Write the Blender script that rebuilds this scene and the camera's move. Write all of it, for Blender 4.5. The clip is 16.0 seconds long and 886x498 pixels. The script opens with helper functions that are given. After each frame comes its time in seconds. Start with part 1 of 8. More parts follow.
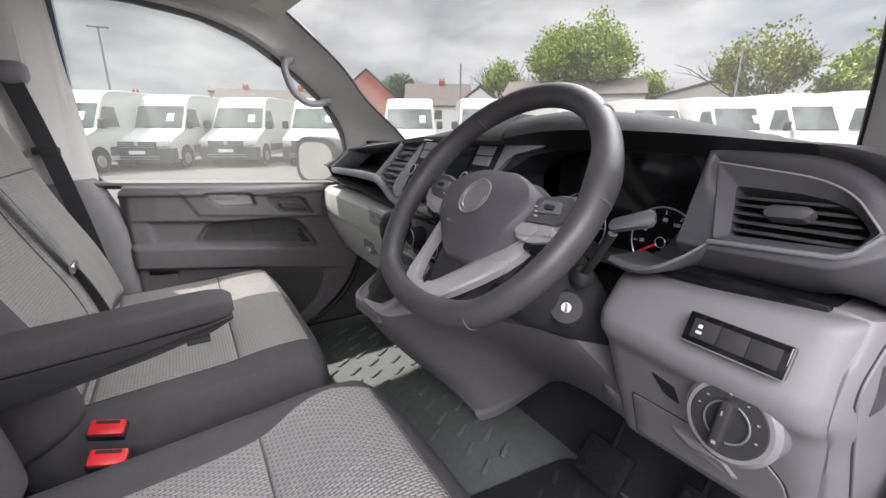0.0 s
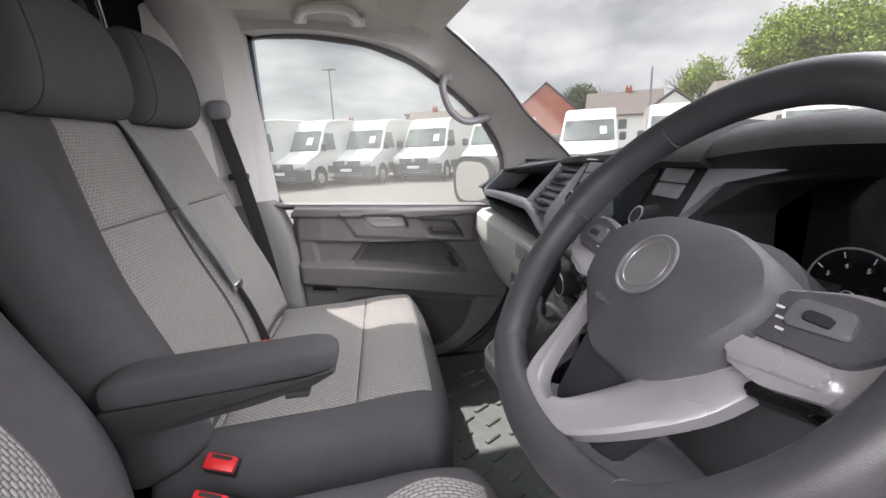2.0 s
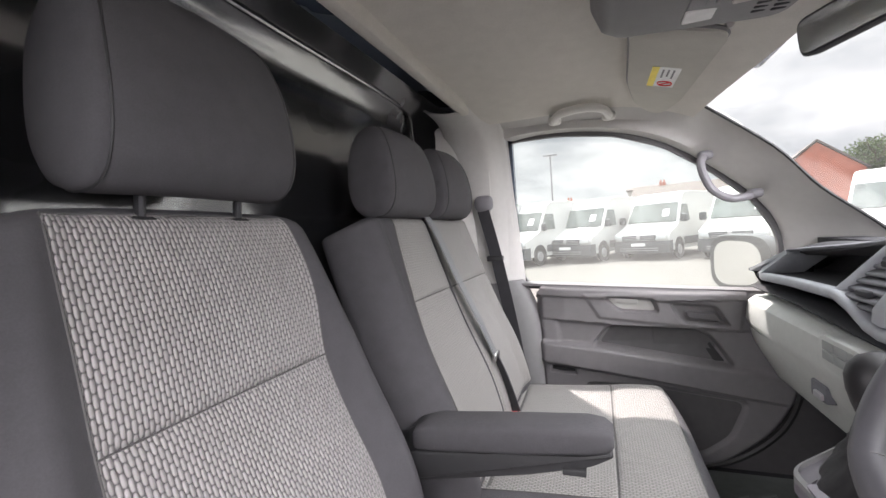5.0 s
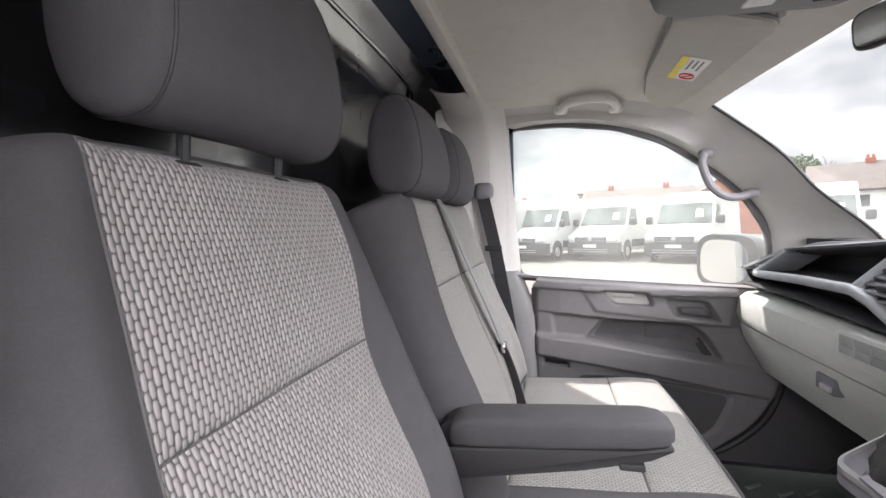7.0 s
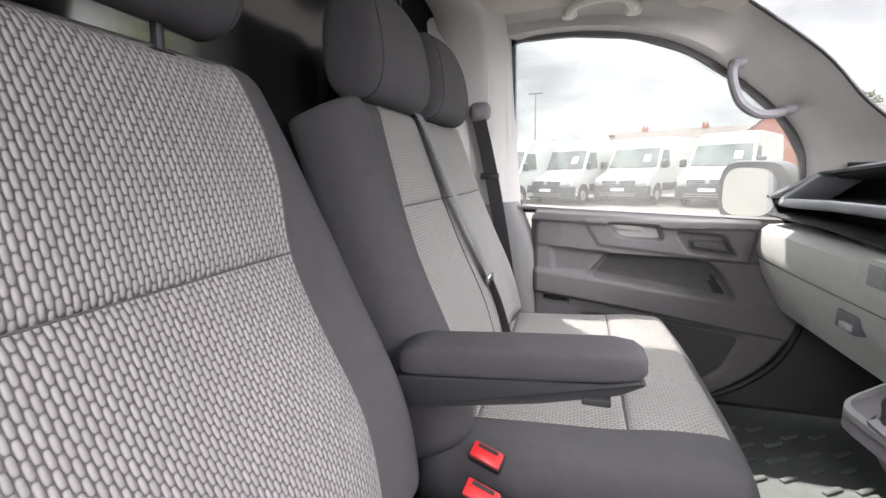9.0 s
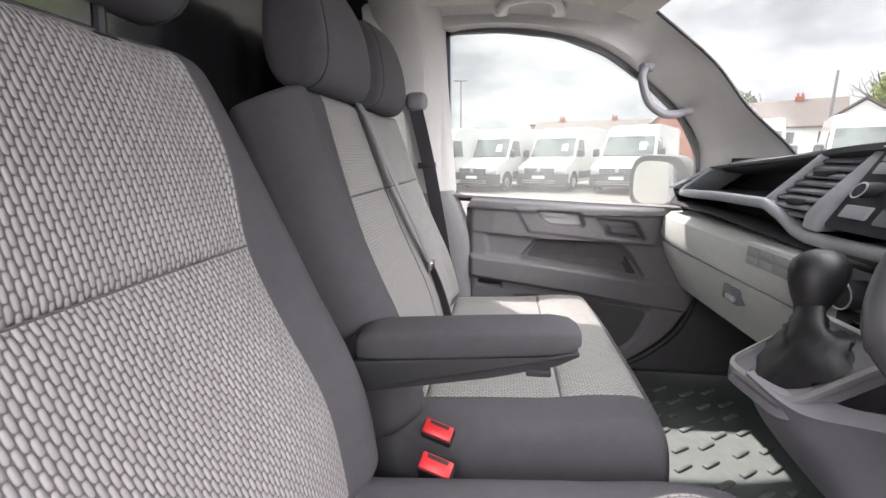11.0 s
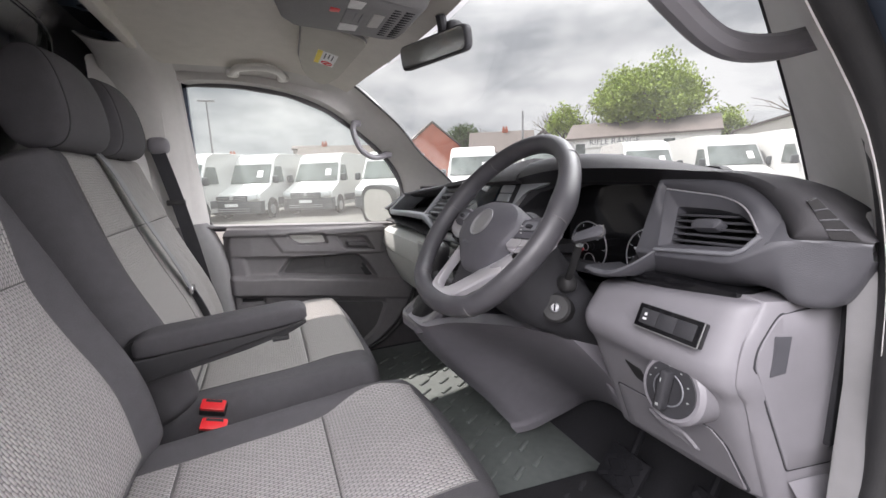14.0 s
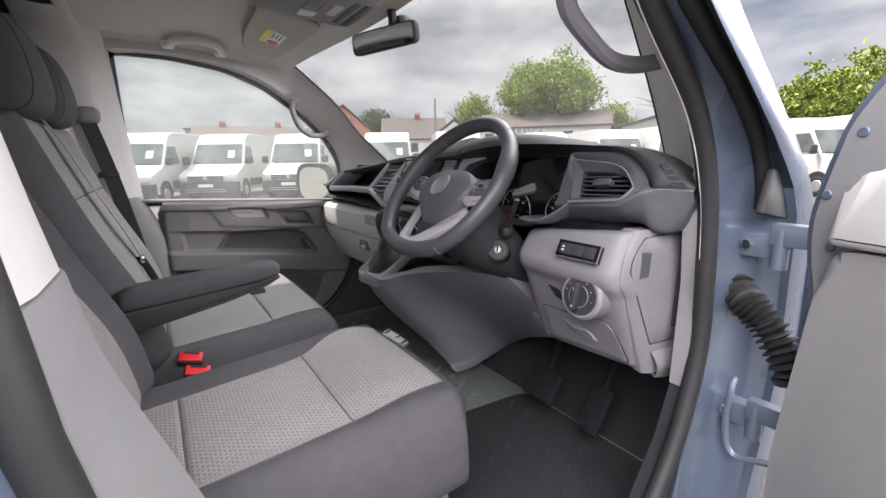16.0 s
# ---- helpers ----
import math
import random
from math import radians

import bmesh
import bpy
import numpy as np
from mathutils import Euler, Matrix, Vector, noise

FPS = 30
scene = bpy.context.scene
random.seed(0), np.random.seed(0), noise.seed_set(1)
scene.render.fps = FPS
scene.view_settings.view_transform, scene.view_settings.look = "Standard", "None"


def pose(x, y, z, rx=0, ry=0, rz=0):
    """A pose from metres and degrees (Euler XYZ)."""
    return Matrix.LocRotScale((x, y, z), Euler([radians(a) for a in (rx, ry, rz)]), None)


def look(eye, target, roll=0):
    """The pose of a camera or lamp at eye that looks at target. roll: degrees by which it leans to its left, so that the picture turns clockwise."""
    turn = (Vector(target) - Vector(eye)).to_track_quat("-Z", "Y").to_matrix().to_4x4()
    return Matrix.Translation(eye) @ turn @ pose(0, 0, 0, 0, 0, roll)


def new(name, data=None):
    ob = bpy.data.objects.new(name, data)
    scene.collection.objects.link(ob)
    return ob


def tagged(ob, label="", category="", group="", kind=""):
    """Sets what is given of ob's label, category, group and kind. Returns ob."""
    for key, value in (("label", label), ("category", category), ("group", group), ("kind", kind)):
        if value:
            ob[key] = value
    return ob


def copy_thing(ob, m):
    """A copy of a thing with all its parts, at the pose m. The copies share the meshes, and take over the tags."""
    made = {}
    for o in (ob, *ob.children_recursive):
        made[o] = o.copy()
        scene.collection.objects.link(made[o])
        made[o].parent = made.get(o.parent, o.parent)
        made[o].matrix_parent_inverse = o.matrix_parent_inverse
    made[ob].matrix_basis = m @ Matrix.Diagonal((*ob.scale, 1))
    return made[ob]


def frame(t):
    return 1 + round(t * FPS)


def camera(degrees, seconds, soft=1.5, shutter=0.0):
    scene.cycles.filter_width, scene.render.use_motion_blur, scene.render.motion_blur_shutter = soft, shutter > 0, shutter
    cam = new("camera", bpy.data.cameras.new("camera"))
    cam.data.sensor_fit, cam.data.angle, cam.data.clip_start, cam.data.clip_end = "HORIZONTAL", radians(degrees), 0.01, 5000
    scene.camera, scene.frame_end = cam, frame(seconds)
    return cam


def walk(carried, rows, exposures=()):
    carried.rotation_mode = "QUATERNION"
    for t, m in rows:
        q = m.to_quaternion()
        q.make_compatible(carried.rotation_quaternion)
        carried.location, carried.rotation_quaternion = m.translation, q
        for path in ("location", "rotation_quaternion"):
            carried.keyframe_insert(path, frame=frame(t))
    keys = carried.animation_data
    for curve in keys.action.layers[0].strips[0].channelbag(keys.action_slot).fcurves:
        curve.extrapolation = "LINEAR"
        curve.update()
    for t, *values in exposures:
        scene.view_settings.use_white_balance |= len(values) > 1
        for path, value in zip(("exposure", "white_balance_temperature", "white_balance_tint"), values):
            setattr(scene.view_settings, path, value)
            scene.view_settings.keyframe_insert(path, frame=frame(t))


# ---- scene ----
cam = camera(92.6, 16.0)
PATH = [
    (0.0, (0.862, 0.056, 1.461), (-0.783, 1.052, 0.911), 0.2),
    (0.5, (0.81, 0.103, 1.458), (-0.877, 1.025, 0.907), -0.1),
    (1.0, (0.755, 0.155, 1.462), (-1.01, 0.927, 0.923), -0.5),
    (1.5, (0.712, 0.182, 1.464), (-1.143, 0.729, 0.952), -1.3),
    (2.0, (0.694, 0.185, 1.47), (-1.23, 0.447, 0.993), -2.2),
    (2.5, (0.699, 0.176, 1.477), (-1.258, 0.125, 1.067), -3.2),
    (3.0, (0.714, 0.163, 1.48), (-1.232, -0.181, 1.17), -4.0),
    (3.5, (0.748, 0.164, 1.488), (-1.151, -0.43, 1.28), -4.6),
    (4.0, (0.768, 0.169, 1.488), (-1.082, -0.583, 1.376), -4.7),
    (6.3, (0.752, -0.053, 1.496), (-1.17, -0.606, 1.496), -2.0),
    (6.5, (0.752, -0.061, 1.493), (-1.177, -0.586, 1.47), -1.9),
    (7.0, (0.747, -0.075, 1.469), (-1.191, -0.561, 1.373), -1.5),
    (7.5, (0.733, -0.066, 1.441), (-1.196, -0.558, 1.247), -1.2),
    (8.0, (0.711, -0.027, 1.423), (-1.191, -0.576, 1.138), -1.3),
    (8.2, (0.692, -0.017, 1.416), (-1.2, -0.587, 1.108), -1.3),
    (10.3, (0.603, 0.014, 1.405), (-1.276, -0.509, 0.959), -1.5),
    (10.5, (0.62, 0.006, 1.41), (-1.276, -0.451, 0.969), -1.1),
    (11.0, (0.672, -0.022, 1.419), (-1.266, -0.284, 0.998), -0.5),
    (11.5, (0.722, -0.042, 1.427), (-1.238, -0.072, 1.028), -0.3),
    (12.0, (0.761, -0.05, 1.423), (-1.194, 0.143, 1.045), -0.3),
    (12.5, (0.806, -0.022, 1.434), (-1.123, 0.361, 1.072), -0.6),
    (13.0, (0.883, 0.024, 1.45), (-1.014, 0.558, 1.105), -1.3),
    (13.5, (0.983, 0.044, 1.459), (-0.88, 0.69, 1.126), -1.8),
    (14.0, (1.062, 0.039, 1.456), (-0.762, 0.785, 1.114), -2.2),
    (14.5, (1.095, -0.009, 1.455), (-0.678, 0.843, 1.093), -2.2),
    (15.0, (1.143, -0.084, 1.458), (-0.573, 0.869, 1.075), -1.9),
    (15.5, (1.177, -0.127, 1.441), (-0.486, 0.909, 1.04), -1.4),
    (16.0, (1.19, -0.143, 1.427), (-0.432, 0.952, 1.015), -1.0),
]
EXPOSURES = [(t, stops, 6500, 17) for t, stops in ((0.0, 0.80), (2.0, 0.90), (4.0, 1.18), (6.5, 1.46), (8.0, 1.42), (10.5, 1.36), (12.0, 1.25), (13.0, 1.05), (14.0, 0.90), (16.0, 0.78))]
walk(cam, [(t, look(eye, target, roll)) for t, eye, target, roll in PATH], EXPOSURES)

# ---------------------------------------------------------------- world and light
SUN_AZ, SUN_EL = 214.0, 57.5    # direction towards the sun: degrees from +x, and height
world = bpy.data.worlds.new("world")
scene.world = world
world.use_nodes = True
wn, wl = world.node_tree.nodes, world.node_tree.links
wn.clear()
w_out = wn.new("ShaderNodeOutputWorld")
w_bg = wn.new("ShaderNodeBackground")
w_sky = wn.new("ShaderNodeTexSky")
w_sky.sky_type = 'NISHITA'
w_sky.sun_disc = False
w_sky.sun_elevation = radians(SUN_EL)
w_sky.sun_rotation = radians(90 - SUN_AZ)
w_sky.air_density, w_sky.dust_density = 1.0, 2.0
w_dim = wn.new("ShaderNodeVectorMath")
w_dim.operation = 'SCALE'
w_dim.inputs['Scale'].default_value = 0.10
w_tc = wn.new("ShaderNodeTexCoord")
w_map = wn.new("ShaderNodeMapping")
w_map.inputs['Scale'].default_value = (1.0, 1.0, 2.6)
w_map.inputs['Location'].default_value = (3.1, 0.4, 1.7)
w_n1 = wn.new("ShaderNodeTexNoise")
w_n1.inputs['Scale'].default_value, w_n1.inputs['Detail'].default_value, w_n1.inputs['Roughness'].default_value = 2.6, 9.0, 0.55
w_n2 = wn.new("ShaderNodeTexNoise")
w_n2.inputs['Scale'].default_value, w_n2.inputs['Detail'].default_value = 1.6, 5.0
w_cov = wn.new("ShaderNodeValToRGB")
w_cov.color_ramp.elements[0].position, w_cov.color_ramp.elements[1].position = 0.28, 0.42
w_tone = wn.new("ShaderNodeValToRGB")
w_tone.color_ramp.elements[0].position, w_tone.color_ramp.elements[0].color = 0.36, (0.47, 0.49, 0.52, 1)
w_tone.color_ramp.elements[1].position, w_tone.color_ramp.elements[1].color = 0.60, (0.98, 0.98, 0.98, 1)
w_mix = wn.new("ShaderNodeMix")
w_mix.data_type = 'RGBA'
wl.new(w_tc.outputs['Generated'], w_map.inputs['Vector'])
wl.new(w_map.outputs['Vector'], w_n1.inputs['Vector'])
wl.new(w_map.outputs['Vector'], w_n2.inputs['Vector'])
wl.new(w_n2.outputs['Fac'], w_cov.inputs['Fac'])
wl.new(w_n1.outputs['Fac'], w_tone.inputs['Fac'])
wl.new(w_sky.outputs['Color'], w_dim.inputs[0])
wl.new(w_cov.outputs['Color'], w_mix.inputs[0])
wl.new(w_dim.outputs['Vector'], w_mix.inputs[6])
wl.new(w_tone.outputs['Color'], w_mix.inputs[7])
w_sep = wn.new("ShaderNodeSeparateXYZ")
wl.new(w_tc.outputs['Generated'], w_sep.inputs[0])
w_up = wn.new("ShaderNodeMapRange")
w_up.interpolation_type = 'SMOOTHSTEP'
w_up.inputs['From Min'].default_value, w_up.inputs['From Max'].default_value = 0.25, 0.95
w_up.inputs['To Min'].default_value, w_up.inputs['To Max'].default_value = 0.52, 3.0
wl.new(w_sep.outputs['Z'], w_up.inputs['Value'])
wl.new(w_up.outputs['Result'], w_bg.inputs['Strength'])
wl.new(w_mix.outputs[2], w_bg.inputs['Color'])
wl.new(w_bg.outputs['Background'], w_out.inputs['Surface'])

sun = new("sun", bpy.data.lights.new("sun", 'SUN'))
sun.data.energy, sun.data.angle, sun.data.color = 4.0, radians(1.0), (1.0, 0.95, 0.88)
sun_way = Vector((math.cos(radians(SUN_EL)) * math.cos(radians(SUN_AZ)), math.cos(radians(SUN_EL)) * math.sin(radians(SUN_AZ)), math.sin(radians(SUN_EL))))
sun.matrix_world = look(sun_way * 50, (0, 0, 0))

# skylight through the open driver's door and down through the windscreen
door_sky = new("door_skylight", bpy.data.lights.new("door_skylight", 'AREA'))
door_sky.data.shape, door_sky.data.size, door_sky.data.size_y, door_sky.data.energy = 'RECTANGLE', 3.0, 1.8, 120.0
door_sky.matrix_world = look((2.4, -1.2, 3.0), (0.35, 0.3, 1.35))
screen_sky = new("windscreen_skylight", bpy.data.lights.new("windscreen_skylight", 'AREA'))
screen_sky.data.shape, screen_sky.data.size, screen_sky.data.size_y, screen_sky.data.energy = 'RECTANGLE', 2.4, 1.2, 55.0
front_sky = new("front_door_skylight", bpy.data.lights.new("front_door_skylight", 'AREA'))
front_sky.data.shape, front_sky.data.size, front_sky.data.size_y, front_sky.data.energy = 'RECTANGLE', 3.0, 2.0, 125.0
front_sky.matrix_world = look((2.7, 2.7, 2.5), (0.1, -0.35, 1.35))
screen_sky.matrix_world = look((0.1, 2.1, 3.3), (0.1, -0.2, 1.45))

# ---------------------------------------------------------------- materials
def material(name, color, rough=0.5, metal=0.0, vary=0.12, scale=40.0, bump=0.0, bump_scale=600.0, coat=0.0, spec=0.5, stain=0.0):
    """A surface with grain at two sizes: colour mottling and fine relief, in metres of the object."""
    m = bpy.data.materials.new(name)
    m.use_nodes = True
    n, l = m.node_tree.nodes, m.node_tree.links
    b = n["Principled BSDF"]
    b.inputs['Roughness'].default_value, b.inputs['Metallic'].default_value = rough, metal
    b.inputs['Coat Weight'].default_value = coat
    b.inputs['Specular IOR Level'].default_value = spec
    tc = n.new("ShaderNodeTexCoord")
    n1 = n.new("ShaderNodeTexNoise")
    n1.inputs['Scale'].default_value, n1.inputs['Detail'].default_value = scale, 6.0
    n2 = n.new("ShaderNodeTexNoise")
    n2.inputs['Scale'].default_value, n2.inputs['Detail'].default_value = max(scale * 0.08, 1.5), 3.0
    l.new(tc.outputs['Object'], n1.inputs['Vector'])
    l.new(tc.outputs['Object'], n2.inputs['Vector'])
    add = n.new("ShaderNodeMath")
    add.operation = 'ADD'
    l.new(n1.outputs['Fac'], add.inputs[0])
    l.new(n2.outputs['Fac'], add.inputs[1])
    r = n.new("ShaderNodeValToRGB")
    lo, hi = [max(c * (1 - vary), 0) for c in color], [min(c * (1 + vary), 1) for c in color]
    r.color_ramp.elements[0].position, r.color_ramp.elements[1].position = 0.35, 0.65
    r.color_ramp.elements[0].color, r.color_ramp.elements[1].color = (*lo, 1), (*hi, 1)
    half = n.new("ShaderNodeMath")
    half.operation = 'MULTIPLY'
    half.inputs[1].default_value = 0.5
    l.new(add.outputs[0], half.inputs[0])
    l.new(half.outputs[0], r.inputs['Fac'])
    l.new(r.outputs['Color'], b.inputs['Base Color'])
    rr = n.new("ShaderNodeMapRange")
    rr.inputs['To Min'].default_value, rr.inputs['To Max'].default_value = max(rough - 0.08, 0.02), min(rough + 0.08, 1.0)
    l.new(n2.outputs['Fac'], rr.inputs['Value'])
    l.new(rr.outputs['Result'], b.inputs['Roughness'])
    if bump:
        n3 = n.new("ShaderNodeTexNoise")
        n3.inputs['Scale'].default_value, n3.inputs['Detail'].default_value = bump_scale, 2.0
        l.new(tc.outputs['Object'], n3.inputs['Vector'])
        bp = n.new("ShaderNodeBump")
        bp.inputs['Strength'].default_value, bp.inputs['Distance'].default_value = bump, 0.002
        l.new(n3.outputs['Fac'], bp.inputs['Height'])
        l.new(bp.outputs['Normal'], b.inputs['Normal'])
    return m


def weave(name, light, thread, dark, length, width):
    """Woven seat cloth: short rounded threads in offset columns over a dark ground; the mesh's UVs are metres."""
    m = bpy.data.materials.new(name)
    m.use_nodes = True
    n, l = m.node_tree.nodes, m.node_tree.links
    b = n["Principled BSDF"]
    b.inputs['Roughness'].default_value = 0.5
    b.inputs['Sheen Weight'].default_value = 0.1

    def calc(op, x, y=None, z=None):
        nd = n.new("ShaderNodeMath")
        nd.operation = op
        for k, v in enumerate((x, y, z)):
            if v is None:
                continue
            if isinstance(v, (int, float)):
                nd.inputs[k].default_value = v
            else:
                l.new(v, nd.inputs[k])
        return nd.outputs[0]
    uv = n.new("ShaderNodeUVMap")
    sep = n.new("ShaderNodeSeparateXYZ")
    l.new(uv.outputs['UV'], sep.inputs[0])
    col = calc('DIVIDE', sep.outputs['X'], width)
    ci = calc('FLOOR', col)
    fu = calc('FRACT', col)
    row = calc('ADD', calc('DIVIDE', sep.outputs['Y'], length), calc('MULTIPLY', calc('PINGPONG', ci, 1.0), 0.5))
    ri = calc('FLOOR', row)
    fv = calc('FRACT', row)
    du = calc('ABSOLUTE', calc('MULTIPLY_ADD', fu, 2.0, -1.0))
    dv = calc('ABSOLUTE', calc('MULTIPLY_ADD', fv, 2.0, -1.0))
    far = calc('ADD', calc('POWER', du, 2.0), calc('POWER', dv, 4.0))
    high = calc('MAXIMUM', calc('SUBTRACT', 1.0, far), 0.0)
    high = calc('POWER', high, 0.6)
    ids = n.new("ShaderNodeCombineXYZ")
    l.new(ci, ids.inputs[0])
    l.new(ri, ids.inputs[1])
    rnd = n.new("ShaderNodeTexWhiteNoise")
    l.new(ids.outputs[0], rnd.inputs['Vector'])
    tone = n.new("ShaderNodeMix")
    tone.data_type = 'RGBA'
    l.new(rnd.outputs['Value'], tone.inputs[0])
    tone.inputs[6].default_value, tone.inputs[7].default_value = (*light, 1), (*thread, 1)
    # tone falls off across each thread: its rounding is shaded in the colour
    ramp = n.new("ShaderNodeMapRange")
    ramp.interpolation_type = 'SMOOTHSTEP'
    ramp.inputs['From Min'].default_value, ramp.inputs['From Max'].default_value = 0.0, 0.85
    l.new(high, ramp.inputs['Value'])
    mix = n.new("ShaderNodeMix")
    mix.data_type = 'RGBA'
    l.new(ramp.outputs['Result'], mix.inputs[0])
    mix.inputs[6].default_value = (*dark, 1)
    l.new(tone.outputs[2], mix.inputs[7])
    fine = n.new("ShaderNodeTexNoise")
    fine.inputs['Scale'].default_value, fine.inputs['Detail'].default_value = 900.0, 3.0
    l.new(uv.outputs['UV'], fine.inputs['Vector'])
    mul = n.new("ShaderNodeMix")
    mul.data_type, mul.blend_type = 'RGBA', 'MULTIPLY'
    mul.inputs[0].default_value = 0.30
    l.new(mix.outputs[2], mul.inputs[6])
    l.new(fine.outputs['Color'], mul.inputs[7])
    l.new(mul.outputs[2], b.inputs['Base Color'])
    bp = n.new("ShaderNodeBump")
    bp.inputs['Strength'].default_value, bp.inputs['Distance'].default_value = 0.75, 0.003
    l.new(high, bp.inputs['Height'])
    l.new(bp.outputs['Normal'], b.inputs['Normal'])
    return m


def glass(name, tint=(1, 1, 1), rough=0.0, veil=0.0, gloss=0.02):
    m = bpy.data.materials.new(name)
    m.use_nodes = True
    n, l = m.node_tree.nodes, m.node_tree.links
    n.clear()
    out = n.new("ShaderNodeOutputMaterial")
    mix = n.new("ShaderNodeMixShader")
    tr = n.new("ShaderNodeBsdfTransparent")
    tr.inputs['Color'].default_value = (*tint, 1)
    gl = n.new("ShaderNodeBsdfGlossy")
    gl.inputs['Roughness'].default_value = rough
    lw = n.new("ShaderNodeLayerWeight")
    lw.inputs['Blend'].default_value = 0.5
    pw = n.new("ShaderNodeMath")
    pw.operation, pw.inputs[1].default_value = 'POWER', 5.0
    l.new(lw.outputs['Facing'], pw.inputs[0])
    ma = n.new("ShaderNodeMath")
    ma.operation, ma.inputs[1].default_value, ma.inputs[2].default_value = 'MULTIPLY_ADD', 0.5, gloss
    l.new(pw.outputs[0], ma.inputs[0])
    l.new(ma.outputs[0], mix.inputs['Fac'])
    l.new(tr.outputs['BSDF'], mix.inputs[1])
    l.new(gl.outputs['BSDF'], mix.inputs[2])
    # pale translucent haze mixed into the pane to whiten the view
    df = n.new("ShaderNodeBsdfTranslucent")
    df.inputs['Color'].default_value = (0.8, 0.8, 0.78, 1)
    film = n.new("ShaderNodeMixShader")
    tc = n.new("ShaderNodeTexCoord")
    ns = n.new("ShaderNodeTexNoise")
    ns.inputs['Scale'].default_value, ns.inputs['Detail'].default_value = 3.0, 4.0
    l.new(tc.outputs['Object'], ns.inputs['Vector'])
    am = n.new("ShaderNodeMath")
    am.operation, am.inputs[1].default_value = 'MULTIPLY', veil * 2
    l.new(ns.outputs['Fac'], am.inputs[0])
    l.new(am.outputs[0], film.inputs['Fac'])
    l.new(mix.outputs['Shader'], film.inputs[1])
    l.new(df.outputs['BSDF'], film.inputs[2])
    l.new(film.outputs['Shader'], out.inputs['Surface'])
    return m


def lit(name, color, strength):
    m = bpy.data.materials.new(name)
    m.use_nodes = True
    b = m.node_tree.nodes["Principled BSDF"]
    b.inputs['Base Color'].default_value = (*color, 1)
    b.inputs['Emission Color'].default_value = (*color, 1)
    b.inputs['Emission Strength'].default_value = strength
    return m


DASH_TOP = material("dash_top_grain", (0.058, 0.0565, 0.061), 0.70, vary=0.15, bump=0.4, bump_scale=900, spec=0.35)
DASH_BLACK = material("dash_soft_black", (0.030, 0.030, 0.034), 0.72, vary=0.15, bump=0.35, bump_scale=900, spec=0.35)
POD_GREY = material("dash_pod_grey", (0.072, 0.072, 0.081), 0.42, vary=0.12, bump=0.25, bump_scale=900)
KEY_GREY = material("key_grey_green", (0.30, 0.315, 0.31), 0.45, vary=0.05)
DASH_GREY = material("dash_slate_grey", (0.15, 0.153, 0.168), 0.5, bump=0.2, bump_scale=900)
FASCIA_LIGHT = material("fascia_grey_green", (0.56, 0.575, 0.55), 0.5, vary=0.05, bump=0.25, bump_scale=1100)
FRAME_GREY = material("vent_frame_grey", (0.33, 0.345, 0.365), 0.55, bump=0.1, bump_scale=900)
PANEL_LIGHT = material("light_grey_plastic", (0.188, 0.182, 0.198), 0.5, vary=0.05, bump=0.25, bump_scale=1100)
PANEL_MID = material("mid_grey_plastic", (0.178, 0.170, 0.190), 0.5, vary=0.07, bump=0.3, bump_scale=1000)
DOOR_GREY = material("door_grey_plastic", (0.170, 0.163, 0.168), 0.55, vary=0.07, bump=0.3, bump_scale=1000)
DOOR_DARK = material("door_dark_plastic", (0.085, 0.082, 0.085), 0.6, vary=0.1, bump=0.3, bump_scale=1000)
LATCH_PALE = material("latch_pale_plastic", (0.42, 0.42, 0.40), 0.45, vary=0.05)
HANDLE = material("handle_pale_plastic", (0.70, 0.69, 0.66), 0.5, vary=0.03)
VISOR = material("visor_cloth", (0.50, 0.485, 0.44), 0.95, vary=0.05, scale=300, bump=0.4, bump_scale=1500)
PILLAR = material("pillar_trim_grey", (0.53, 0.52, 0.505), 0.65, vary=0.04, bump=0.25, bump_scale=1200)
PILLAR_LOW = material("pillar_lower_grey", (0.222, 0.219, 0.224), 0.6, vary=0.05, bump=0.25, bump_scale=1200)
HEADLINER = material("headliner_cloth", (0.62, 0.595, 0.55), 0.95, vary=0.05, scale=300, bump=0.4, bump_scale=1500)
SEAT_DARK = material("seat_dark_cloth", (0.0745, 0.0720, 0.0785), 0.9, vary=0.12, scale=500, bump=0.5, bump_scale=1800)
SEAT_SHELL = material("seat_shell_plastic", (0.03, 0.03, 0.032), 0.6, bump=0.2)
WEAVE = weave("seat_weave", (0.42, 0.40, 0.398), (0.36, 0.344, 0.341), (0.135, 0.129, 0.132), 0.0139, 0.0056)
WEAVE_FINE = weave("seat_weave_fine", (0.40, 0.388, 0.370), (0.345, 0.333, 0.318), (0.13, 0.126, 0.122), 0.0125, 0.0048)
PIPING = material("seat_seam_thread", (0.10, 0.097, 0.097), 0.9)
LEATHER = material("wheel_leather", (0.056, 0.0545, 0.061), 0.44, vary=0.15, bump=0.12, bump_scale=1300)
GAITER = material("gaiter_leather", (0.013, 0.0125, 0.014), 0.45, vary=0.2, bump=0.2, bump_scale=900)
STITCH = material("stitch_grey", (0.10, 0.10, 0.10), 0.8)
PAD_GREY = material("airbag_pad_grey", (0.088, 0.086, 0.098), 0.55, bump=0.3, bump_scale=900)
SATIN = material("satin_silver", (0.66, 0.645, 0.675), 0.30, metal=0.62, vary=0.03)
BADGE = material("badge_grey_silver", (0.34, 0.34, 0.35), 0.35, metal=0.6)
